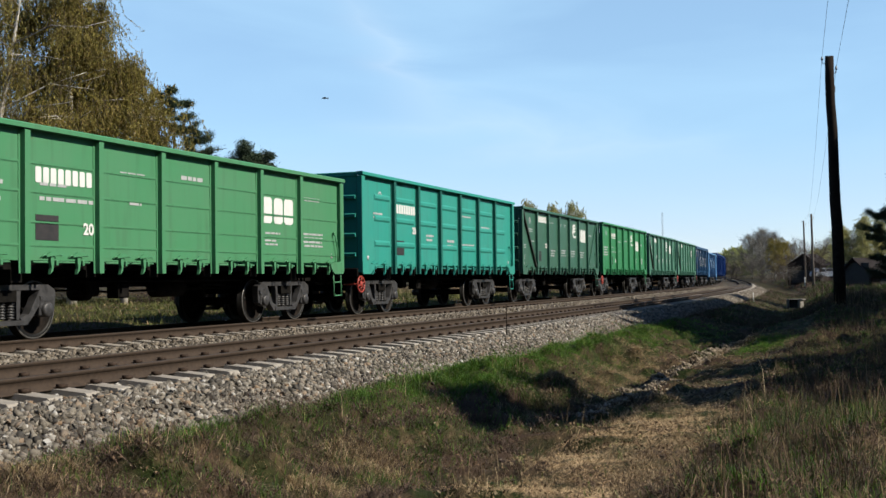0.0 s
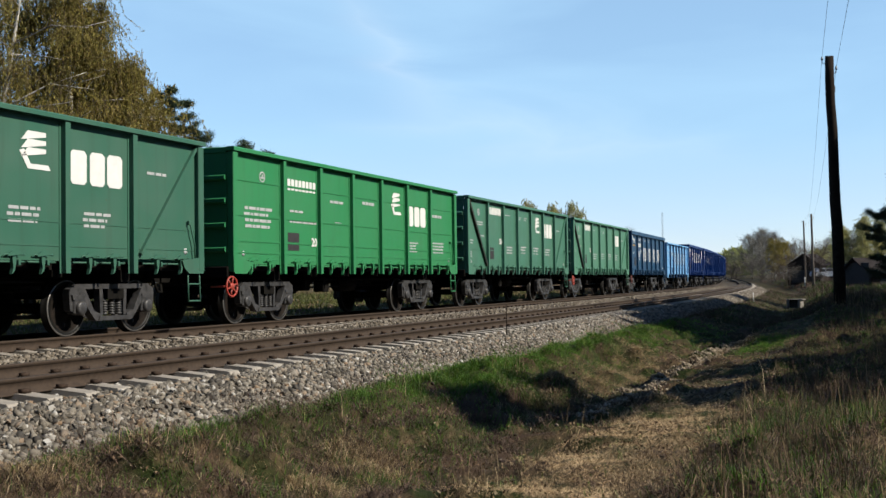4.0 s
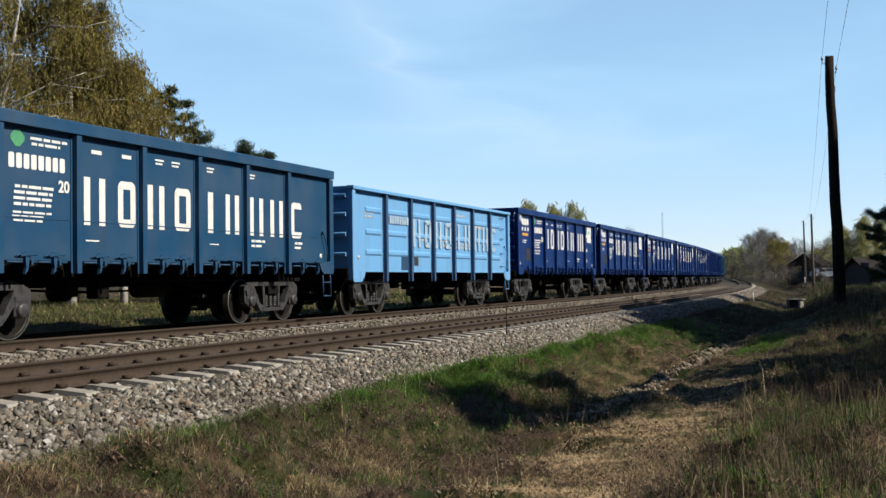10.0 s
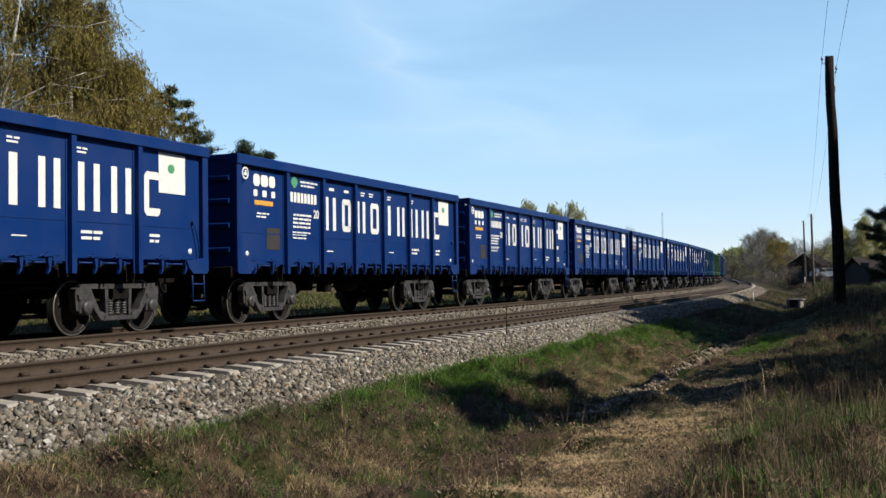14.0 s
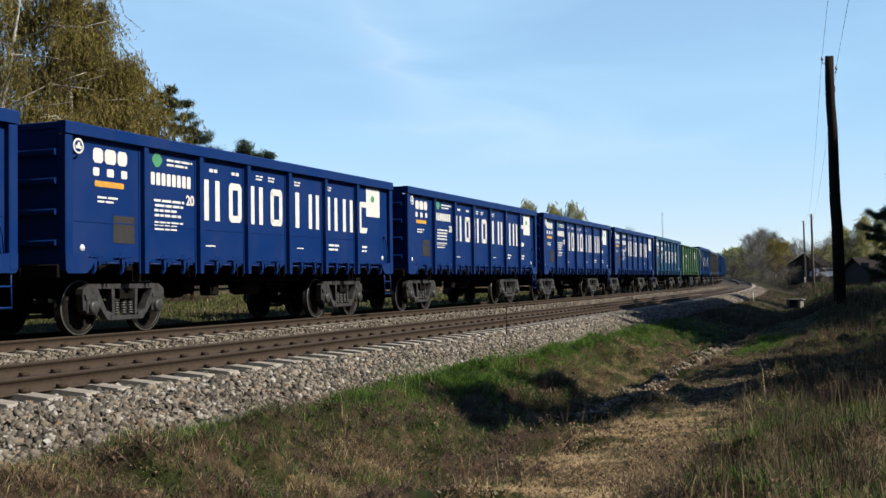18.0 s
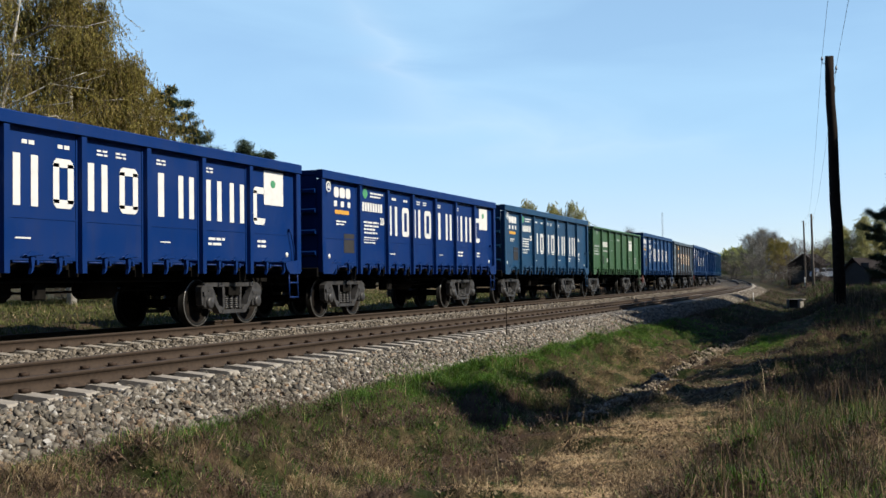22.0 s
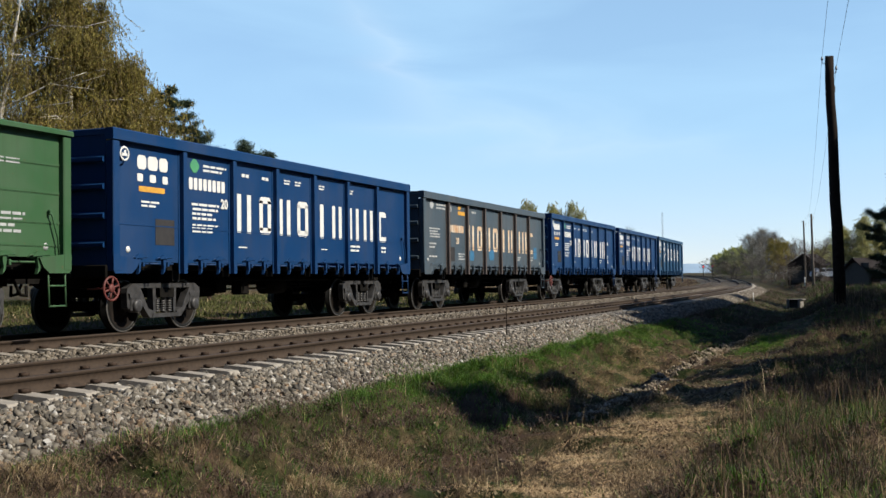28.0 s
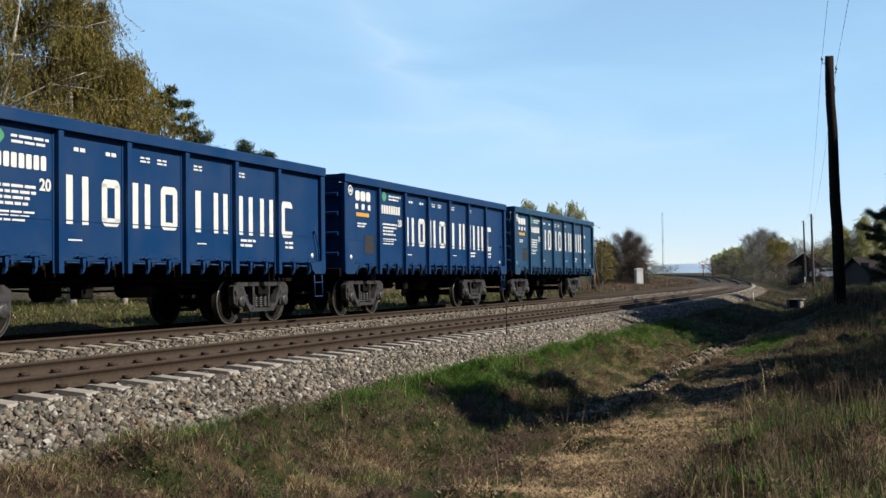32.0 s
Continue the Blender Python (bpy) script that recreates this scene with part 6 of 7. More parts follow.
for trk, u0, top, step_, first in ((track_far, 0.0, 0.0, STEP_FAR, FIRST_FAR), (track_near, NEAR, HN, STEP_NEAR, FIRST_NEAR)):
    r = random.Random(3)
    clips, rest = [], []
    for s in np.arange(first, 300.0, step_):
        x, y = place(s, u0)
        z = top - RAIL_H - 0.004 + float(rise(s))
        turn = rot90(s) - 90 + r.uniform(-0.8, 0.8)
        if s < 64:
            part("sleeper", SLEEPER, trk, "", pose(float(x), float(y), z + r.uniform(-0.006, 0.0), 0, 0, turn))
        else:
            rest.append(pose(float(x), float(y), z - 0.06, 0, 0, turn))  # sunk in the older ballast
        if s < 90:
            clips += fastening_verts(s, u0, top)
    sv = np.array([v.co for v in SLEEPER.vertices])
    sf = np.array([p.vertices[:] for p in SLEEPER.polygons if len(p.vertices) == 4])
    vs = np.concatenate([np.c_[sv, np.ones(len(sv))] @ np.array(m).T[:, :3] for m in rest])
    fs = np.concatenate([sf + k * len(sv) for k in range(len(rest))])
    tagged(part("far_sleepers", mesh_np("far_sleepers", vs, fs, M_SLEEPER), trk, "distant row of concrete sleepers"), kind="stuff")
    c = np.array(clips)
    px, py = place(c[:, 0], c[:, 1])
    th = heading(c[:, 0])
    size = np.array([0.04, 0.055, 0.022])
    lo = corner * size
    vx = px[:, None] + lo[None, :, 0] * np.cos(th)[:, None] + lo[None, :, 1] * np.sin(th)[:, None]
    vy = py[:, None] - lo[None, :, 0] * np.sin(th)[:, None] + lo[None, :, 1] * np.cos(th)[:, None]
    vz = c[:, 2][:, None] + lo[None, :, 2] * np.where(lo[None, :, 2] > 0, 1.0, 1.0)
    v = np.stack([vx, vy, vz], -1).reshape(-1, 3)
    f = (np.arange(len(c))[:, None, None] * 8 + BOXF[None]).reshape(-1, 4)
    tagged(part("fastenings", mesh_np("fastenings", v, f, M_CLIP), trk, "rusty rail fastenings on the sleepers"), kind="stuff")

STONE_STOPS = [(0.0, (0.0297, 0.0270, 0.0243)), (0.22, (0.0702, 0.0626, 0.0529)), (0.5, (0.1269, 0.1123, 0.0929)), (0.74, (0.1728, 0.1566, 0.1350)), (0.86, (0.1458, 0.0999, 0.0637)), (0.94, (0.2160, 0.2025, 0.1836)), (1.0, (0.3132, 0.3024, 0.2862))]
M_STONE = per_piece("crushed_stone", STONE_STOPS, 0.9, 40.0, 0.004)
M_STONE_ONE = per_piece("crushed_stone_piece", STONE_STOPS, 0.9, 40.0, 0.004, island=False)


def stone_shapes(k, seed):
    """Angular crushed stones: rough blocks of 8 corners and 12 faces each."""
    v = np.array([(a, b, c) for a in (-1, 1) for b in (-1, 1) for c in (-1, 1)], float) * 0.62
    f = np.array([(0, 1, 3), (0, 3, 2), (4, 6, 7), (4, 7, 5), (0, 4, 5), (0, 5, 1), (2, 3, 7), (2, 7, 6), (0, 2, 6), (0, 6, 4), (1, 5, 7), (1, 7, 3)])
    r = np.random.default_rng(seed)
    shapes = (v[None] + r.uniform(-0.38, 0.38, (k, 8, 3))) * r.uniform(0.6, 1.3, (k, 1, 3))
    return shapes, f


def turns(n, r):
    q = r.normal(size=(n, 4))
    q /= np.linalg.norm(q, axis=1)[:, None]
    w, x, y, z = q.T
    return np.stack([1 - 2 * (y * y + z * z), 2 * (x * y - z * w), 2 * (x * z + y * w), 2 * (x * y + z * w), 1 - 2 * (x * x + z * z), 2 * (y * z - x * w),
                     2 * (x * z - y * w), 2 * (y * z + x * w), 1 - 2 * (x * x + y * y)], -1).reshape(n, 3, 3)


SHAPES, STONE_F = stone_shapes(40, 6)


def stone_field(name, s, u, size, r, material, lift=0.25):
    n = len(s)
    x, y = place(s, u)
    z = ground_z(s, u) + size * lift * 0.5
    rot = turns(n, r)
    v = np.einsum("nij,nkj->nki", rot, SHAPES[r.integers(0, 40, n)]) * (size * 0.5)[:, None, None]
    v = v + np.stack([x, y, z], -1)[:, None, :]
    f = (np.arange(n)[:, None, None] * 8 + STONE_F[None]).reshape(-1, 3)
    return mesh_np(name, v.reshape(-1, 3), f, material)


r_st = np.random.default_rng(12)


def thinning(s0, s1, n, r):
    """Places along the line, closer together near the camera."""
    a = r.random(n)
    return s0 + (s1 - s0) * a ** 1.35


ns, nb = 34000, 20000
s_a = thinning(-11, 46, ns, r_st)
u_a = 5.52 + 1.24 * r_st.random(ns) ** 0.9 + 0.12 * r_st.normal(size=ns) * (r_st.random(ns) < 0.25)
s_b = thinning(-10, 42, nb, r_st)
u_b = 1.35 + 1.65 * r_st.random(nb)
s_c = thinning(-11, 30, 9000, r_st)
u_c = np.where(r_st.random(9000) < 0.5, 2.8 + 0.55 * r_st.random(9000), 5.05 + 0.55 * r_st.random(9000))
s_all, u_all = np.concatenate([s_a, s_b, s_c]), np.concatenate([u_a, u_b, u_c])
near_side = u_all > 2.6
gap = np.where(near_side, (s_all - FIRST_NEAR + STEP_NEAR / 2) % STEP_NEAR - STEP_NEAR / 2, (s_all - FIRST_FAR + STEP_FAR / 2) % STEP_FAR - STEP_FAR / 2)
on_sleeper = (np.abs(gap) < 0.17) & (np.abs(np.abs(u_all - np.where(near_side, NEAR, 0.0)) - 0.9) < 0.42)
s_all, u_all = s_all[~on_sleeper], u_all[~on_sleeper]
sz = 0.032 + 0.066 * r_st.random(len(s_all)) ** 1.4 * np.where(s_all > 20, 1.35, 1.0)
sz_far = r_st.uniform(0.09, 0.15, 9000)
s_f = 46 + 74 * r_st.random(9000) ** 1.2
u_f = np.where(r_st.random(9000) < 0.6, 5.5 + 1.15 * r_st.random(9000), 1.35 + 1.65 * r_st.random(9000))
old = (u_all < 2.75) | (s_all > 32)
tagged(part("ballast_stones", stone_field("ballast_stones", s_all[~old], u_all[~old], sz[~old], r_st, M_STONE), ground, "crushed grey and tan stone ballast"), kind="stuff")
M_STONE_OLD = per_piece("old_brown_ballast", [(0.0, (0.036, 0.03096, 0.02592)), (0.4, (0.09, 0.0756, 0.05976)), (0.8, (0.1404, 0.1188, 0.0936)), (1.0, (0.216, 0.1944, 0.1692))], 0.92, 40.0, 0.004)
tagged(part("old_ballast_stones", stone_field("old_ballast_stones", np.concatenate([s_all[old], s_f]), np.concatenate([u_all[old], u_f]), np.concatenate([sz[old], sz_far]), r_st, M_STONE_OLD), ground, "older grey-brown stone ballast between the tracks"), kind="stuff")
# the nearest larger stones, one by one
one = [bpy.data.meshes.new("stone") for _ in range(8)]
for k, me in enumerate(one):
    me.from_pydata([tuple(p) for p in SHAPES[k] * 0.5], [], [tuple(int(q) for q in f) for f in STONE_F])
    me.materials.append(M_STONE_ONE)
rr = random.Random(8)
for k in range(280):
    s, u = -8.0 + 7.0 * rr.random(), 5.7 + 1.05 * rr.random()
    x, y = place(s, u)
    q = rr.uniform(0.06, 0.10)
    m = pose(float(x), float(y), float(ground_z(s, u)) + 0.4 * q, rr.uniform(0, 360), rr.uniform(0, 360), rr.uniform(0, 360))
    st = part("stone", one[k % 8], ground, "", m @ Matrix.Diagonal((q, q, q, 1)))
# washed gravel in the ditch
ng = 9000
s_g = 1.2 + 20 * r_st.random(ng)
u_g = 9.66 + 0.15 * r_st.normal(size=ng) + 0.10 * np.sin(s_g * 0.7)
keep = fbm(s_g * 0.9, u_g * 3, 44, 3) > 0.38
M_WASHED = per_piece("washed_pale_gravel", [(0.0, (0.117, 0.0897, 0.0624)), (0.5, (0.195, 0.156, 0.1131)), (1.0, (0.2808, 0.2418, 0.1872))], 0.85, 40.0, 0.004)
tagged(part("ditch_gravel", stone_field("ditch_gravel", s_g[keep], u_g[keep], r_st.uniform(0.02, 0.055, keep.sum()), r_st, M_WASHED), ground, "pale washed gravel along the ditch bottom"), kind="stuff")

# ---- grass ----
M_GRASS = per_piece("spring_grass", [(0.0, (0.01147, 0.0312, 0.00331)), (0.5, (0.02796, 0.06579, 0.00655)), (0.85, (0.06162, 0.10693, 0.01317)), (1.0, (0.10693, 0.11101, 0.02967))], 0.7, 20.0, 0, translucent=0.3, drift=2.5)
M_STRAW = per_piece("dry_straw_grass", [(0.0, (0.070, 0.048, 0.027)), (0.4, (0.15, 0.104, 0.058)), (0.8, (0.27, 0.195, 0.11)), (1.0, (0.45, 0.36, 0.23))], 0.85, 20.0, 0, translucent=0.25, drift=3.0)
M_BROWN = per_piece("dead_brown_stems", [(0.0, (0.0204, 0.0132, 0.0108)), (0.5, (0.054, 0.0336, 0.0258)), (0.85, (0.102, 0.066, 0.048)), (1.0, (0.18, 0.129, 0.09))], 0.9, 20.0, 0)


def blades(s, u, height, width, bend, r):
    """Bent blades of three triangles each near the camera, of one further off; rooted in the ground."""
    n = len(s)
    x, y = place(s, u)
    root = np.stack([x, y, ground_z(s, u) - 0.01], -1)
    a = r.uniform(0, math.tau, n)
    d = np.stack([np.cos(a), np.sin(a), np.zeros(n)], -1)
    b = r.uniform(0, math.tau, n)
    side = np.stack([np.cos(b), np.sin(b), np.zeros(n)], -1) * (width / 2)[:, None]
    up = np.array([0, 0, 1.0])
    mid = root + d * (height * bend * 0.35)[:, None] + up * (height * 0.6)[:, None]
    tip = root + d * (height * bend)[:, None] + up * (height * np.maximum(0.12, 1.0 - 0.45 * bend))[:, None]
    near = s < 4
    v = np.stack([root - side, root + side, mid + side * 0.7, mid - side * 0.7, tip], 1)[near]
    m = int(near.sum())
    i = np.arange(m)[:, None] * 5
    f = np.concatenate([i + np.array([[0, 1, 2]]), i + np.array([[0, 2, 3]]), i + np.array([[3, 2, 4]])])
    w = np.stack([root - side, root + side, tip], 1)[~near]
    j = np.arange(n - m)[:, None] * 3 + np.array([[0, 1, 2]]) + m * 5
    return np.concatenate([v.reshape(-1, 3), w.reshape(-1, 3)]), np.concatenate([f, j])


def grass(name, n, mask, height, width, bend, material, label, seed, s_to=46, u_from=6.7, u_to=14.6, clump=0, spread=0.045, s_from=-10.0, lean_in=1.9):
    r = np.random.default_rng(seed)
    s = s_from + (s_to - s_from) * r.random(n) ** lean_in
    u = u_from + (u_to - u_from) * r.random(n)
    if clump:
        m = n // clump
        s, u = np.repeat(s[:m], clump), np.repeat(u[:m], clump)
        s, u = s + r.normal(size=len(s)) * spread, u + r.normal(size=len(u)) * spread
    k = r.random(len(s)) < mask(s, u)
    s, u = s[k], u[k]
    h_ = height[0] + (height[1] - height[0]) * r.random(len(s)) ** 1.8
    grow = np.clip(1 + (s - 0) / 18, 1, 3.0)
    v, f = blades(s, u, h_, width * grow * r.uniform(0.7, 1.3, len(s)), bend[0] + (bend[1] - bend[0]) * r.random(len(s)), r)
    tagged(new(name, mesh_np(name, v, f, material)), label, "grass", kind="stuff")


def patch(s, u, seed, cut=0.5, soft=0.05):
    return np.clip((fbm(s * 0.8, u * 1.0, seed, 3) - cut) / soft, 0, 1)


def path_free(s, u):
    """0 on the trodden path, 1 away from it."""
    return 1 - 0.9 * np.exp(-((u - 11.1 - 0.25 * np.sin(s * 0.4)) / 0.80) ** 2) * np.clip((14 - s) / 8, 0, 1)


def bank(u):
    return np.clip((u - 6.75) / 0.4, 0, 1) * np.clip((9.4 - u) / 0.4, 0, 1)


def not_ditch(u):
    return 1 - 0.92 * np.exp(-((u - 9.65) / 0.33) ** 2)


def spot(s, u, s0, u0, rs, ru):
    """A soft oval patch round one place of the ground."""
    return np.exp(-((s - s0) / rs) ** 2 - ((u - u0) / ru) ** 2)


def lush(s, u):
    """Where the fresh grass stands thick: the top of the bank, some tufts by the ballast, the near verge."""
    top = np.exp(-((u - 7.25 - 0.25 * np.sin(s * 0.6)) / 0.70) ** 2) * np.clip((s + 0.5) / 2, 0, 1) * np.clip((26 - s) / 6, 0, 1)
    return np.clip(top * (0.45 + 0.55 * patch(s, u, 31, 0.40)) + 0.9 * spot(s, u, -4.1, 7.05, 0.8, 0.3) + 0.9 * spot(s, u, -1.6, 7.45, 1.1, 0.35) + spot(s, u, 0.7, 7.1, 1.1, 0.4)
                   + 0.7 * spot(s, u, -2.2, 8.5, 0.35, 0.3) + 0.6 * spot(s, u, -3.4, 8.9, 0.35, 0.3) + 0.5 * spot(s, u, -6.3, 7.0, 0.5, 0.25) + 0.75 * spot(s, u, 16.5, 10.9, 3.0, 0.5), 0, 1)


def mottle(s, u, seed, floor=0.15):
    """Tussocks a hand or two across."""
    return floor + (1 - floor) * np.clip((fbm(s * 2.3, u * 2.5, seed, 3) - 0.46) / 0.06, 0, 1)


def green_mask(s, u):
    return mottle(s, u, 131, 0.3) * np.clip(1.25 * lush(s, u) + 0.10 * bank(u) * patch(s, u, 35, 0.5) + 0.35 * (u > 12.3) * patch(s, u, 32, 0.52) + 0.10 * (u > 9.9) * patch(s, u, 33, 0.55), 0, 1) * path_free(s, u) * not_ditch(u)


def tan(s, u):
    """The bare tan slope low on the bank, and tussocks of pale straw."""
    return np.clip(np.exp(-((u - 8.6 - 0.2 * np.sin(s * 0.9)) / 0.45) ** 2) * np.clip((s - 1.0) / 2, 0, 1) * np.clip((14 - s) / 5, 0, 1) * (0.4 + 0.6 * patch(s, u, 92, 0.42))
                   + 0.9 * spot(s, u, -3.1, 8.35, 0.5, 0.35) + 0.9 * spot(s, u, -4.5, 8.5, 0.3, 0.2) + 0.9 * spot(s, u, -4.2, 8.8, 0.3, 0.2) + 0.8 * spot(s, u, -6.8, 7.2, 0.5, 0.3), 0, 1)


def straw_mask(s, u):
    return mottle(s, u, 132, 0.12) * np.clip(1.3 * tan(s, u) + (0.10 + 0.6 * patch(s, u, 36, 0.50)) * (0.18 + 0.82 * (u > 9.9)) * (1 - 0.5 * (u > 12.2)), 0, 1) * path_free(s, u) * not_ditch(u) * (1 - 0.85 * lush(s, u))


def brown_mask(s, u):
    tangle = np.clip((4.0 - s) / 4, 0, 1) * (u < 9.6) * (0.45 + 0.55 * patch(s, u, 38, 0.40))
    return mottle(s, u, 133, 0.35) * np.clip(tangle + 0.8 * (u > 12) * patch(s, u, 39, 0.48) + 0.9 * spot(s, u, -4.6, 13.0, 2.0, 1.0), 0, 1) * path_free(s, u) * (1 - 0.7 * lush(s, u)) * (1 - 0.8 * tan(s, u))


def verge_mask(s, u):
    return np.clip((u - 11.7) / 1.0, 0, 1) * (0.2 + 0.8 * patch(s, u, 41, 0.47)) * (1 - 0.75 * spot(s, u, -0.8, 13.3, 1.9, 1.2)) * (1 - 0.5 * np.clip((-1.5 - s) / 2, 0, 1))


def verge_lush(s, u):
    return np.clip((u - 11.6) / 0.8, 0, 1) * np.clip(0.95 * spot(s, u, -0.6, 13.2, 1.7, 0.9) + 0.22 * patch(s, u, 63, 0.52), 0, 1) * mottle(s, u, 134, 0.3)


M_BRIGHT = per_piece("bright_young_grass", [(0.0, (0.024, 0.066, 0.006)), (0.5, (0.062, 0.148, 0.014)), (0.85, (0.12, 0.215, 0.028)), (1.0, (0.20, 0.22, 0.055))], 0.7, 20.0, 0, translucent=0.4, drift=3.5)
grass("green_grass", 700000, green_mask, (0.04, 0.17), 0.007, (0.3, 1.6), M_BRIGHT, "tufts of fresh green spring grass on the bank", 51, clump=14, spread=0.10)
grass("dry_grass", 760000, straw_mask, (0.05, 0.20), 0.006, (0.9, 2.4), M_STRAW, "matted pale dry grass", 52, clump=10, spread=0.07)
grass("dead_stems", 760000, brown_mask, (0.04, 0.20), 0.0050, (0.6, 2.6), M_BROWN, "tangled thin dead brown weed stems", 53, clump=10, spread=0.10)
M_PATHSTRAW = per_piece("trodden_straw", [(0.0, (0.1972, 0.1282, 0.067)), (0.5, (0.3745, 0.2662, 0.1479)), (1.0, (0.5126, 0.3943, 0.2464))], 0.9, 20.0, 0)
grass("trodden_grass", 260000, lambda s, u: 0.98 * (1 - path_free(s, u)) * (0.3 + 0.7 * patch(s, u, 71, 0.42)), (0.02, 0.08), 0.004, (1.8, 2.8), M_PATHSTRAW, "flattened pale straw on the trodden path", 62, s_to=14, u_from=9.9, u_to=12.6)
grass("tall_dry_grass", 13000, verge_mask, (0.2, 0.75), 0.005, (0.05, 1.0), M_STRAW, "tall dry grass stalks on the verge", 54, u_from=11.9, u_to=15.0)
grass("tall_dead_stems", 22000, verge_mask, (0.15, 0.66), 0.0045, (0.05, 0.8), M_BROWN, "tall dead brown weed stalks on the verge", 55, u_from=11.9, u_to=15.0)
grass("verge_green", 220000, verge_lush, (0.06, 0.30), 0.006, (0.2, 1.4), M_GRASS, "fresh green grass among the dry stalks", 61, u_from=11.4, u_to=15.0, clump=8, spread=0.12)
grass("far_field_grass", 46000, lambda s, u: 0.5 + 0.5 * patch(s, u, 66, 0.45), (0.15, 0.5), 0.012, (0.2, 0.9), M_STRAW, "rough dry grass on the far side of the line", 64, s_from=50, s_to=230, u_from=-40, u_to=-3.0, lean_in=1.3)
grass("far_field_weeds", 30000, lambda s, u: patch(s, u, 67, 0.5), (0.2, 0.7), 0.012, (0.2, 0.9), M_BROWN, "brown weeds on the far side of the line", 65, s_from=60, s_to=230, u_from=-16, u_to=-2.8, lean_in=1.3)
grass("toe_weeds", 46000, lambda s, u: patch(s, u, 81, 0.47) * np.clip(1.3 - np.abs(u - 6.75) / 0.45, 0, 1), (0.05, 0.30), 0.004, (0.05, 0.9), M_BROWN, "thin dead weeds at the foot of the ballast", 82, s_to=40, u_from=6.1, u_to=7.4)
grass("ditch_reeds", 9000, lambda s, u: 0.9 * np.exp(-((u - 10.1) / 0.25) ** 2) * patch(s, u, 47, 0.4) + 0.7 * np.exp(-((u - 8.0) / 0.5) ** 2) * patch(s, u, 48, 0.55), (0.12, 0.45), 0.006, (0.05, 0.5), M_STRAW, "thin dry reeds along the ditch", 56, u_from=7.2, u_to=10.8, clump=4, spread=0.1)
M_MEADOW = per_piece("meadow_grass", [(0.0, (0.042, 0.057, 0.012)), (0.5, (0.084, 0.099, 0.024)), (1.0, (0.144, 0.132, 0.048))], 0.8, 20.0, 0, translucent=0.3, drift=0.3)
grass("field_grass", 100000, lambda s, u: 0.9 + 0 * s, (0.10, 0.30), 0.022, (0.2, 0.9), M_MEADOW, "yellow-green meadow grass beyond the train", 57, s_to=75, u_from=-26, u_to=-3.2, clump=8, spread=0.3)
grass("field_straw", 9000, lambda s, u: 0.9 + 0 * s, (0.10, 0.30), 0.022, (0.2, 0.9), M_STRAW, "dry stalks in the meadow beyond the train", 58, s_to=75, u_from=-26, u_to=-3.0, clump=8, spread=0.3)
grass("far_verge_grass", 80000, lambda s, u: 0.4 + 0.6 * patch(s, u, 60, 0.45), (0.12, 0.40), 0.006, (0.2, 0.9), M_BROWN, "dry brown grass along the far verge", 59, s_to=120, u_from=6.9, u_to=26, s_from=30)
grass("far_verge_green", 60000, lambda s, u: patch(s, u, 68, 0.47), (0.08, 0.30), 0.006, (0.2, 0.9), M_GRASS, "green grass along the far verge", 69, s_to=110, s_from=30, u_from=6.9, u_to=22)
grass("yard_scrub", 60000, lambda s, u: 0.25 + 0.75 * patch(s * 0.3, u * 0.3, 97, 0.42), (0.2, 0.65), 0.02, (0.1, 0.7), M_BROWN, "grey-brown scrub between the bend and the yard", 98, s_from=75, s_to=230, u_from=10.5, u_to=60, lean_in=1.2)
grass("yard_grass", 40000, lambda s, u: patch(s * 0.3, u * 0.3, 99, 0.48), (0.2, 0.7), 0.02, (0.2, 0.9), M_GRASS, "rough green grass round the yard", 100, s_from=60, s_to=200, u_from=10.5, u_to=50, lean_in=1.2)
grass("bank_grass", 260000, lambda s, u: lush(s, u) * mottle(s, u, 141, 0.05), (0.05, 0.20), 0.006, (0.3, 1.5), M_BRIGHT, "thick fresh green grass along the top of the bank", 142, s_from=1.5, s_to=27, u_from=6.3, u_to=8.4, clump=12, spread=0.11, lean_in=1.2)

def tussock_green(s, u):
    return np.clip(0.9 * lush(s, u) + 0.16 * bank(u) + 0.12 * (u > 12.0), 0, 1) * not_ditch(u) * path_free(s, u)


def tussock_straw(s, u):
    return np.clip(0.95 * tan(s, u) + 0.03 * bank(u) + 0.10 * (u > 11.9) + 0.5 * spot(s, u, -6.5, 7.6, 1.5, 0.8), 0, 1) * not_ditch(u) * path_free(s, u) * (1 - 0.6 * lush(s, u))


grass("green_tussocks", 330000, tussock_green, (0.07, 0.26), 0.006, (0.2, 1.3), M_BRIGHT, "rounded tussocks of fresh green grass", 161, s_to=27, clump=90, spread=0.085, lean_in=1.4)
grass("straw_tussocks", 300000, tussock_straw, (0.06, 0.22), 0.006, (0.5, 1.9), M_STRAW, "rounded tussocks of pale dry grass", 162, s_to=22, clump=80, spread=0.09, lean_in=1.5)

M_PALESTRAW = per_piece("pale_matted_straw", [(0.0, (0.13, 0.090, 0.046)), (0.4, (0.25, 0.18, 0.098)), (0.8, (0.38, 0.29, 0.165)), (1.0, (0.52, 0.43, 0.28))], 0.85, 20.0, 0, translucent=0.3)
grass("pale_tufts", 330000, lambda s, u: tan(s, u) * mottle(s, u, 163, 0.08) * not_ditch(u), (0.06, 0.20), 0.006, (0.4, 1.6), M_PALESTRAW, "pale tan tufts of old grass on the slope", 164, s_to=16, u_from=6.9, u_to=9.3, clump=40, spread=0.07, s_from=-8.0, lean_in=1.2)

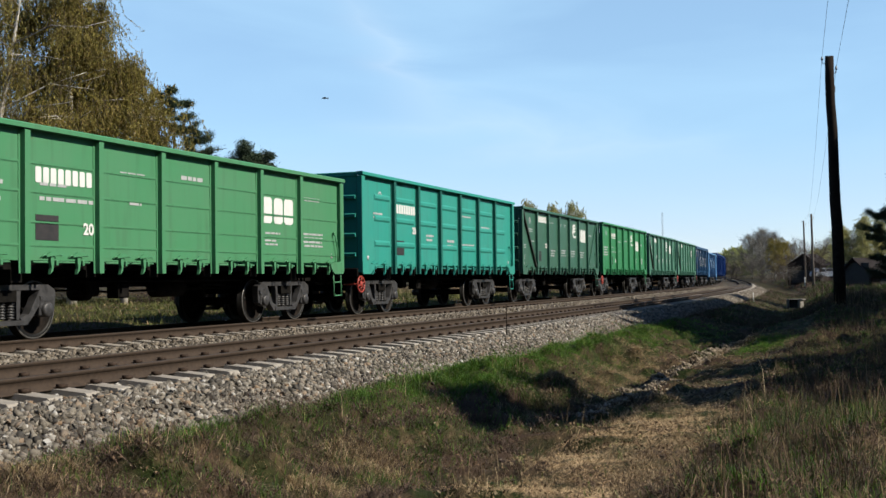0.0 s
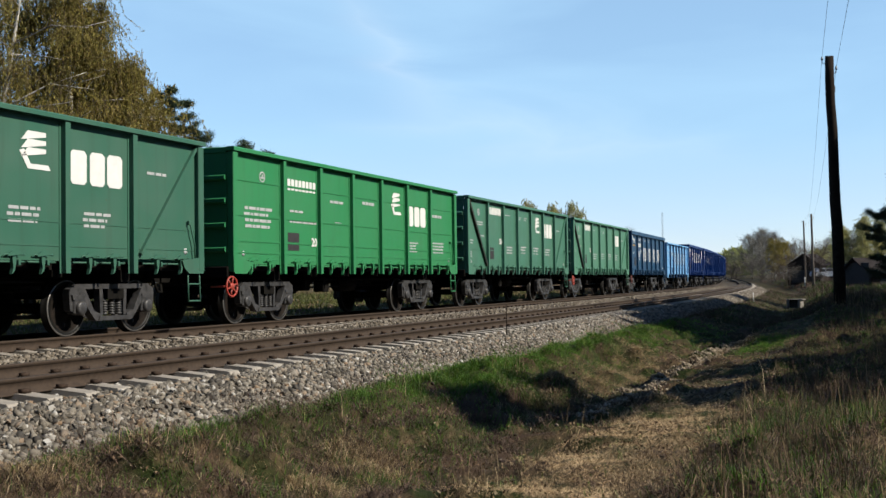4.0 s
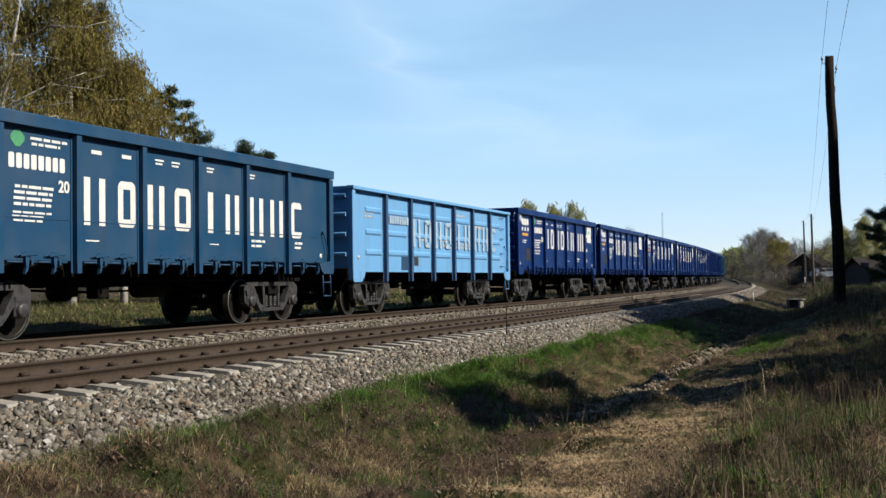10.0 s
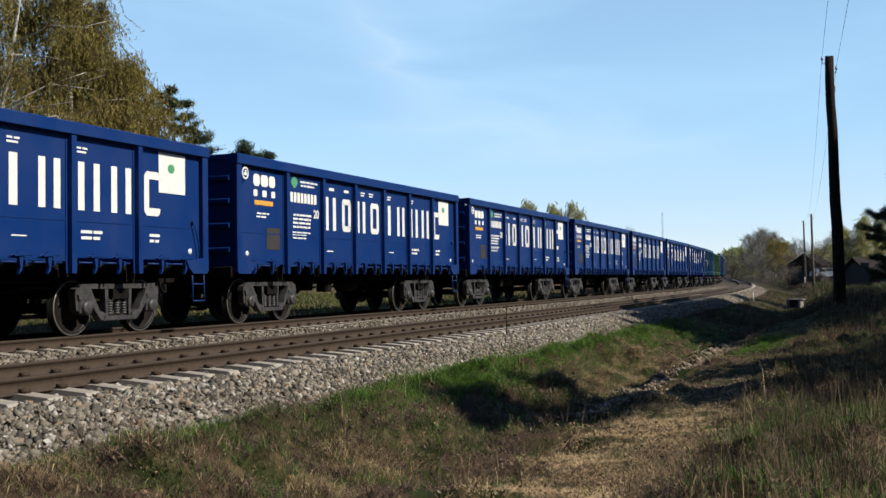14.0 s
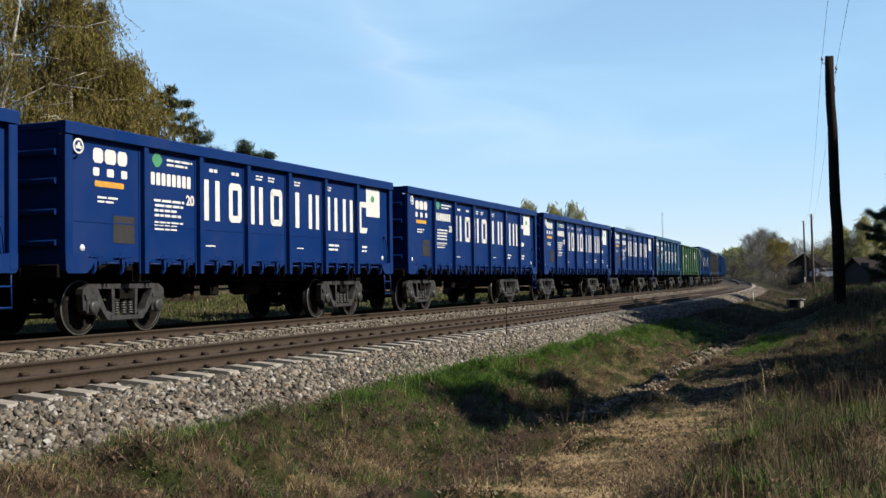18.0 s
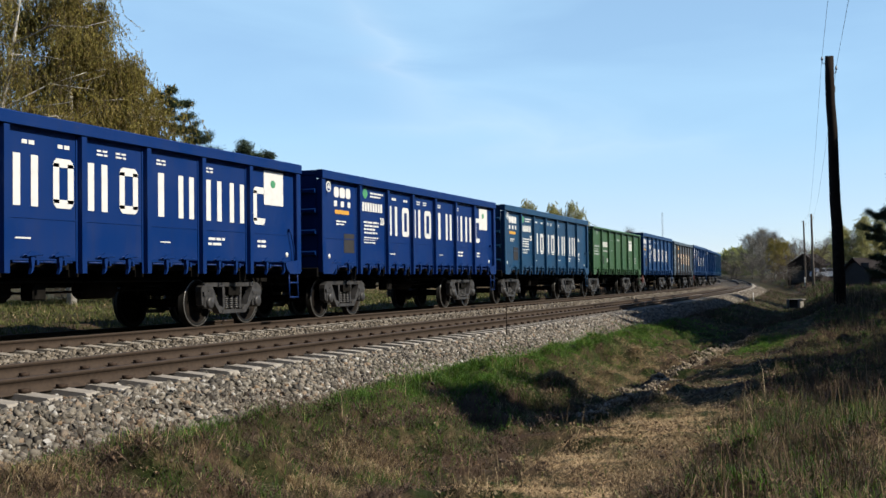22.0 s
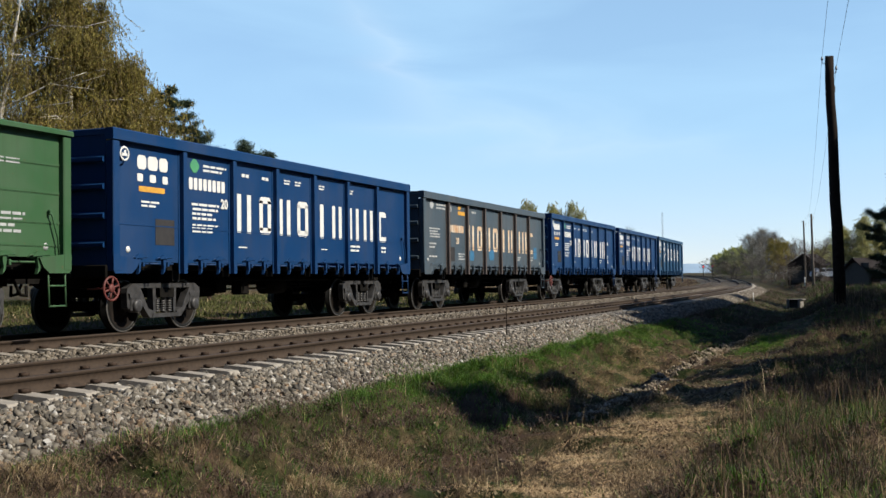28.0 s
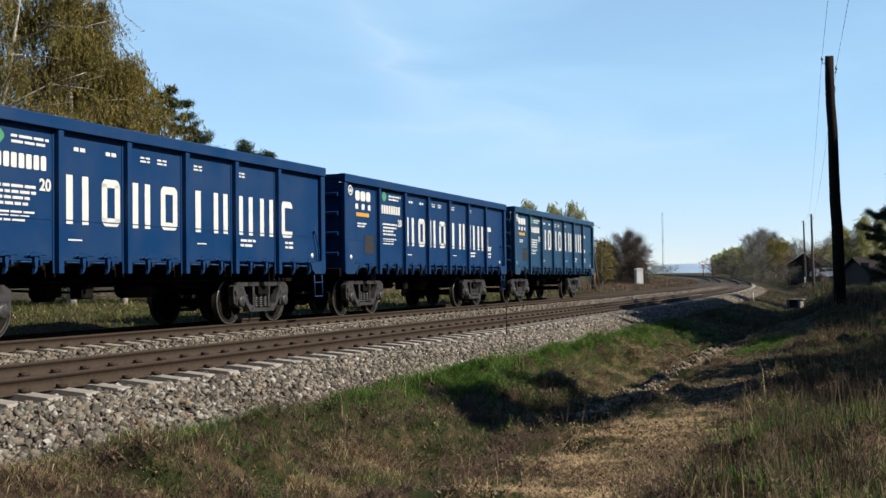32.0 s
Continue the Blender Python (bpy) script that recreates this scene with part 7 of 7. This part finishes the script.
# ---- soil clods and leaf litter ----
M_CLOD = per_piece("dark_soil_clods", [(0.0, (0.012, 0.0084, 0.0066)), (0.5, (0.033, 0.0228, 0.0174)), (0.9, (0.066, 0.0468, 0.033)), (1.0, (0.12, 0.099, 0.078))], 0.95, 30.0, 0.006)
r_cl = np.random.default_rng(90)
nc = 9000
s_k = -9.5 + 26 * r_cl.random(nc) ** 1.7
u_k = np.where(r_cl.random(nc) < 0.7, 6.75 + 2.9 * r_cl.random(nc), 11.6 + 3.2 * r_cl.random(nc))
bare = r_cl.random(nc) < (0.15 + 0.85 * patch(s_k, u_k, 38, 0.46)) * (1 - 0.8 * lush(s_k, u_k))
tagged(part("soil_clods", stone_field("soil_clods", s_k[bare], u_k[bare], 0.015 + 0.045 * r_cl.random(int(bare.sum())) ** 2.0, r_cl, M_CLOD), ground, "crumbled dark soil clods on the bank"), kind="stuff")
M_LITTER = per_piece("dry_leaf_litter", [(0.0, (0.036, 0.0216, 0.0132)), (0.5, (0.09, 0.0552, 0.0312)), (0.85, (0.18, 0.12, 0.066)), (1.0, (0.312, 0.252, 0.168))], 0.85, 20.0, 0)
nl = 60000
s_l = -9.5 + 30 * r_cl.random(nl) ** 1.8
u_l = 6.8 + 8.0 * r_cl.random(nl)
fell = r_cl.random(nl) < (0.2 + 0.8 * patch(s_l, u_l, 151, 0.48)) * not_ditch(u_l)
s_l, u_l = s_l[fell], u_l[fell]
lx, ly = place(s_l, u_l)
lv, lf = leaf_cloud(np.stack([lx, ly, ground_z(s_l, u_l) + 0.015 + 0.03 * r_cl.random(len(lx))], -1), 0.022, r_cl, 1.7)
tagged(new("leaf_litter", mesh_np("leaf_litter", lv, lf, M_LITTER)), "scattered dry brown leaves on the verge", "leaves", kind="stuff")

# ---- load and bird ----
M_COAL = speckled("dark_gravel_load", (0.036, 0.033, 0.027), (0.096, 0.084, 0.066), 14.0, 0.95, 0.8, 0.04)
LOAD = tagged(new("gravel_load", heap_mesh(M_COAL)), "dark gravel heaped in the moss green wagon", "load")
M_BIRD = speckled("dark_plumage", (0.0072, 0.0072, 0.0084), (0.018, 0.0168, 0.0168), 30.0, 0.7)


def bird_body():
    bm = bmesh.new()
    lathe(bm, [(-0.20, 0.0), (-0.18, 0.035), (-0.06, 0.03), (0.02, 0.048), (0.10, 0.04), (0.13, 0.03), (0.16, 0.032), (0.18, 0.012), (0.215, 0.0)], "x", (0, 0, 0), 10)
    return bm_mesh("bird", bm, M_BIRD)


def wing_mesh(d):
    bm = bmesh.new()
    pts = [(0.09, 0.0), (0.11, 0.12 * d), (0.05, 0.27 * d), (0.0, 0.29 * d), (-0.03, 0.16 * d), (-0.06, 0.0)]
    a = [bm.verts.new((x, y, 0.006)) for x, y in pts]
    b = [bm.verts.new((x, y, -0.004)) for x, y in pts]
    bm.faces.new(a)
    bm.faces.new(b[::-1])
    for i in range(len(pts)):
        j = (i + 1) % len(pts)
        bm.faces.new((a[i], b[i], b[j], a[j]))
    return bm_mesh("wing", bm, M_BIRD)


BIRD = tagged(new("bird", bird_body()), "small dark bird flying past the trees", "bird")
BIRD_WINGS = [(part("wing", wing_mesh(d), BIRD), d) for d in (-1, 1)]


# ---- what moves ----
RUN_T = [0.0, 3.0, 6.0, 8.0, 11.5, 13.0, 18.0, 25.2, 30.0, 32.0]
RUN_D = [10.28, 35.70, 60.96, 77.68, 106.82, 119.25, 160.45, 219.75, 259.25, 275.74]


def run(t):
    """Metres that the train has come along the line at t seconds, smoothly."""
    k = np.searchsorted(RUN_T, t, side="right") - 1
    k = int(np.clip(k, 0, len(RUN_T) - 2))
    v = np.gradient(RUN_D, RUN_T)
    h = RUN_T[k + 1] - RUN_T[k]
    x = (t - RUN_T[k]) / h
    return ((2 * x ** 3 - 3 * x * x + 1) * RUN_D[k] + (x ** 3 - 2 * x * x + x) * h * v[k]
            + (-2 * x ** 3 + 3 * x * x) * RUN_D[k + 1] + (x ** 3 - x * x) * h * v[k + 1])


def on_line(s):
    """The pose of a wagon whose middle is at s: it rests on its two bogies."""
    (xa, ya), (xb, yb) = place(s - 4.325, 0.0), place(s + 4.325, 0.0)
    za, zb = float(rise(s - 4.325)), float(rise(s + 4.325))
    return pose((xa + xb) / 2, (ya + yb) / 2, (za + zb) / 2, 0, 0, math.degrees(math.atan2(yb - ya, xb - xa)))


def motions():
    times = [k * 0.5 for k in range(65)]
    for i, w in enumerate(WAGONS):
        walk(w, [(t, on_line(PITCH_M * (i + 1) - run(t))) for t in times])
    if len(WAGONS) > 16:
        walk(LOAD, [(t, on_line(PITCH_M * 17 - run(t))) for t in times])
    # wheels turn as they roll
    ticks = [k / 15 for k in range(481)]
    for axle, same in enumerate(WHEELSETS):
        x = -0.925 if axle == 0 else 0.925
        walk(same[0], [(t, pose(x, 0, 0.4785, 0, -math.degrees(run(t) / 0.4785) % 360, 0)) for t in ticks])
        keys = same[0].animation_data
        for w in same[1:]:
            w.rotation_mode = "QUATERNION"
            a = w.animation_data_create()
            a.action, a.action_slot = keys.action, keys.action_slot
    # a bird crosses the sky
    bird_rows = []
    for k in range(65):
        t = k * 0.5
        px, py = 578 - 214 * t, 170 - 30 * t + 4 * math.sin(3 * t)
        bird_rows.append((t, pose((px - 784) / 1946 * 62, 62, EYE_Z + (497 - py) / 1946 * 62, 0, 0, 186)))
    walk(BIRD, bird_rows)
    for wing, d in BIRD_WINGS:
        walk(wing, [(k * 0.1, pose(0, 0.02 * d, 0.01, 45 * d * math.sin(k * 2.1))) for k in range(321)])


motions()
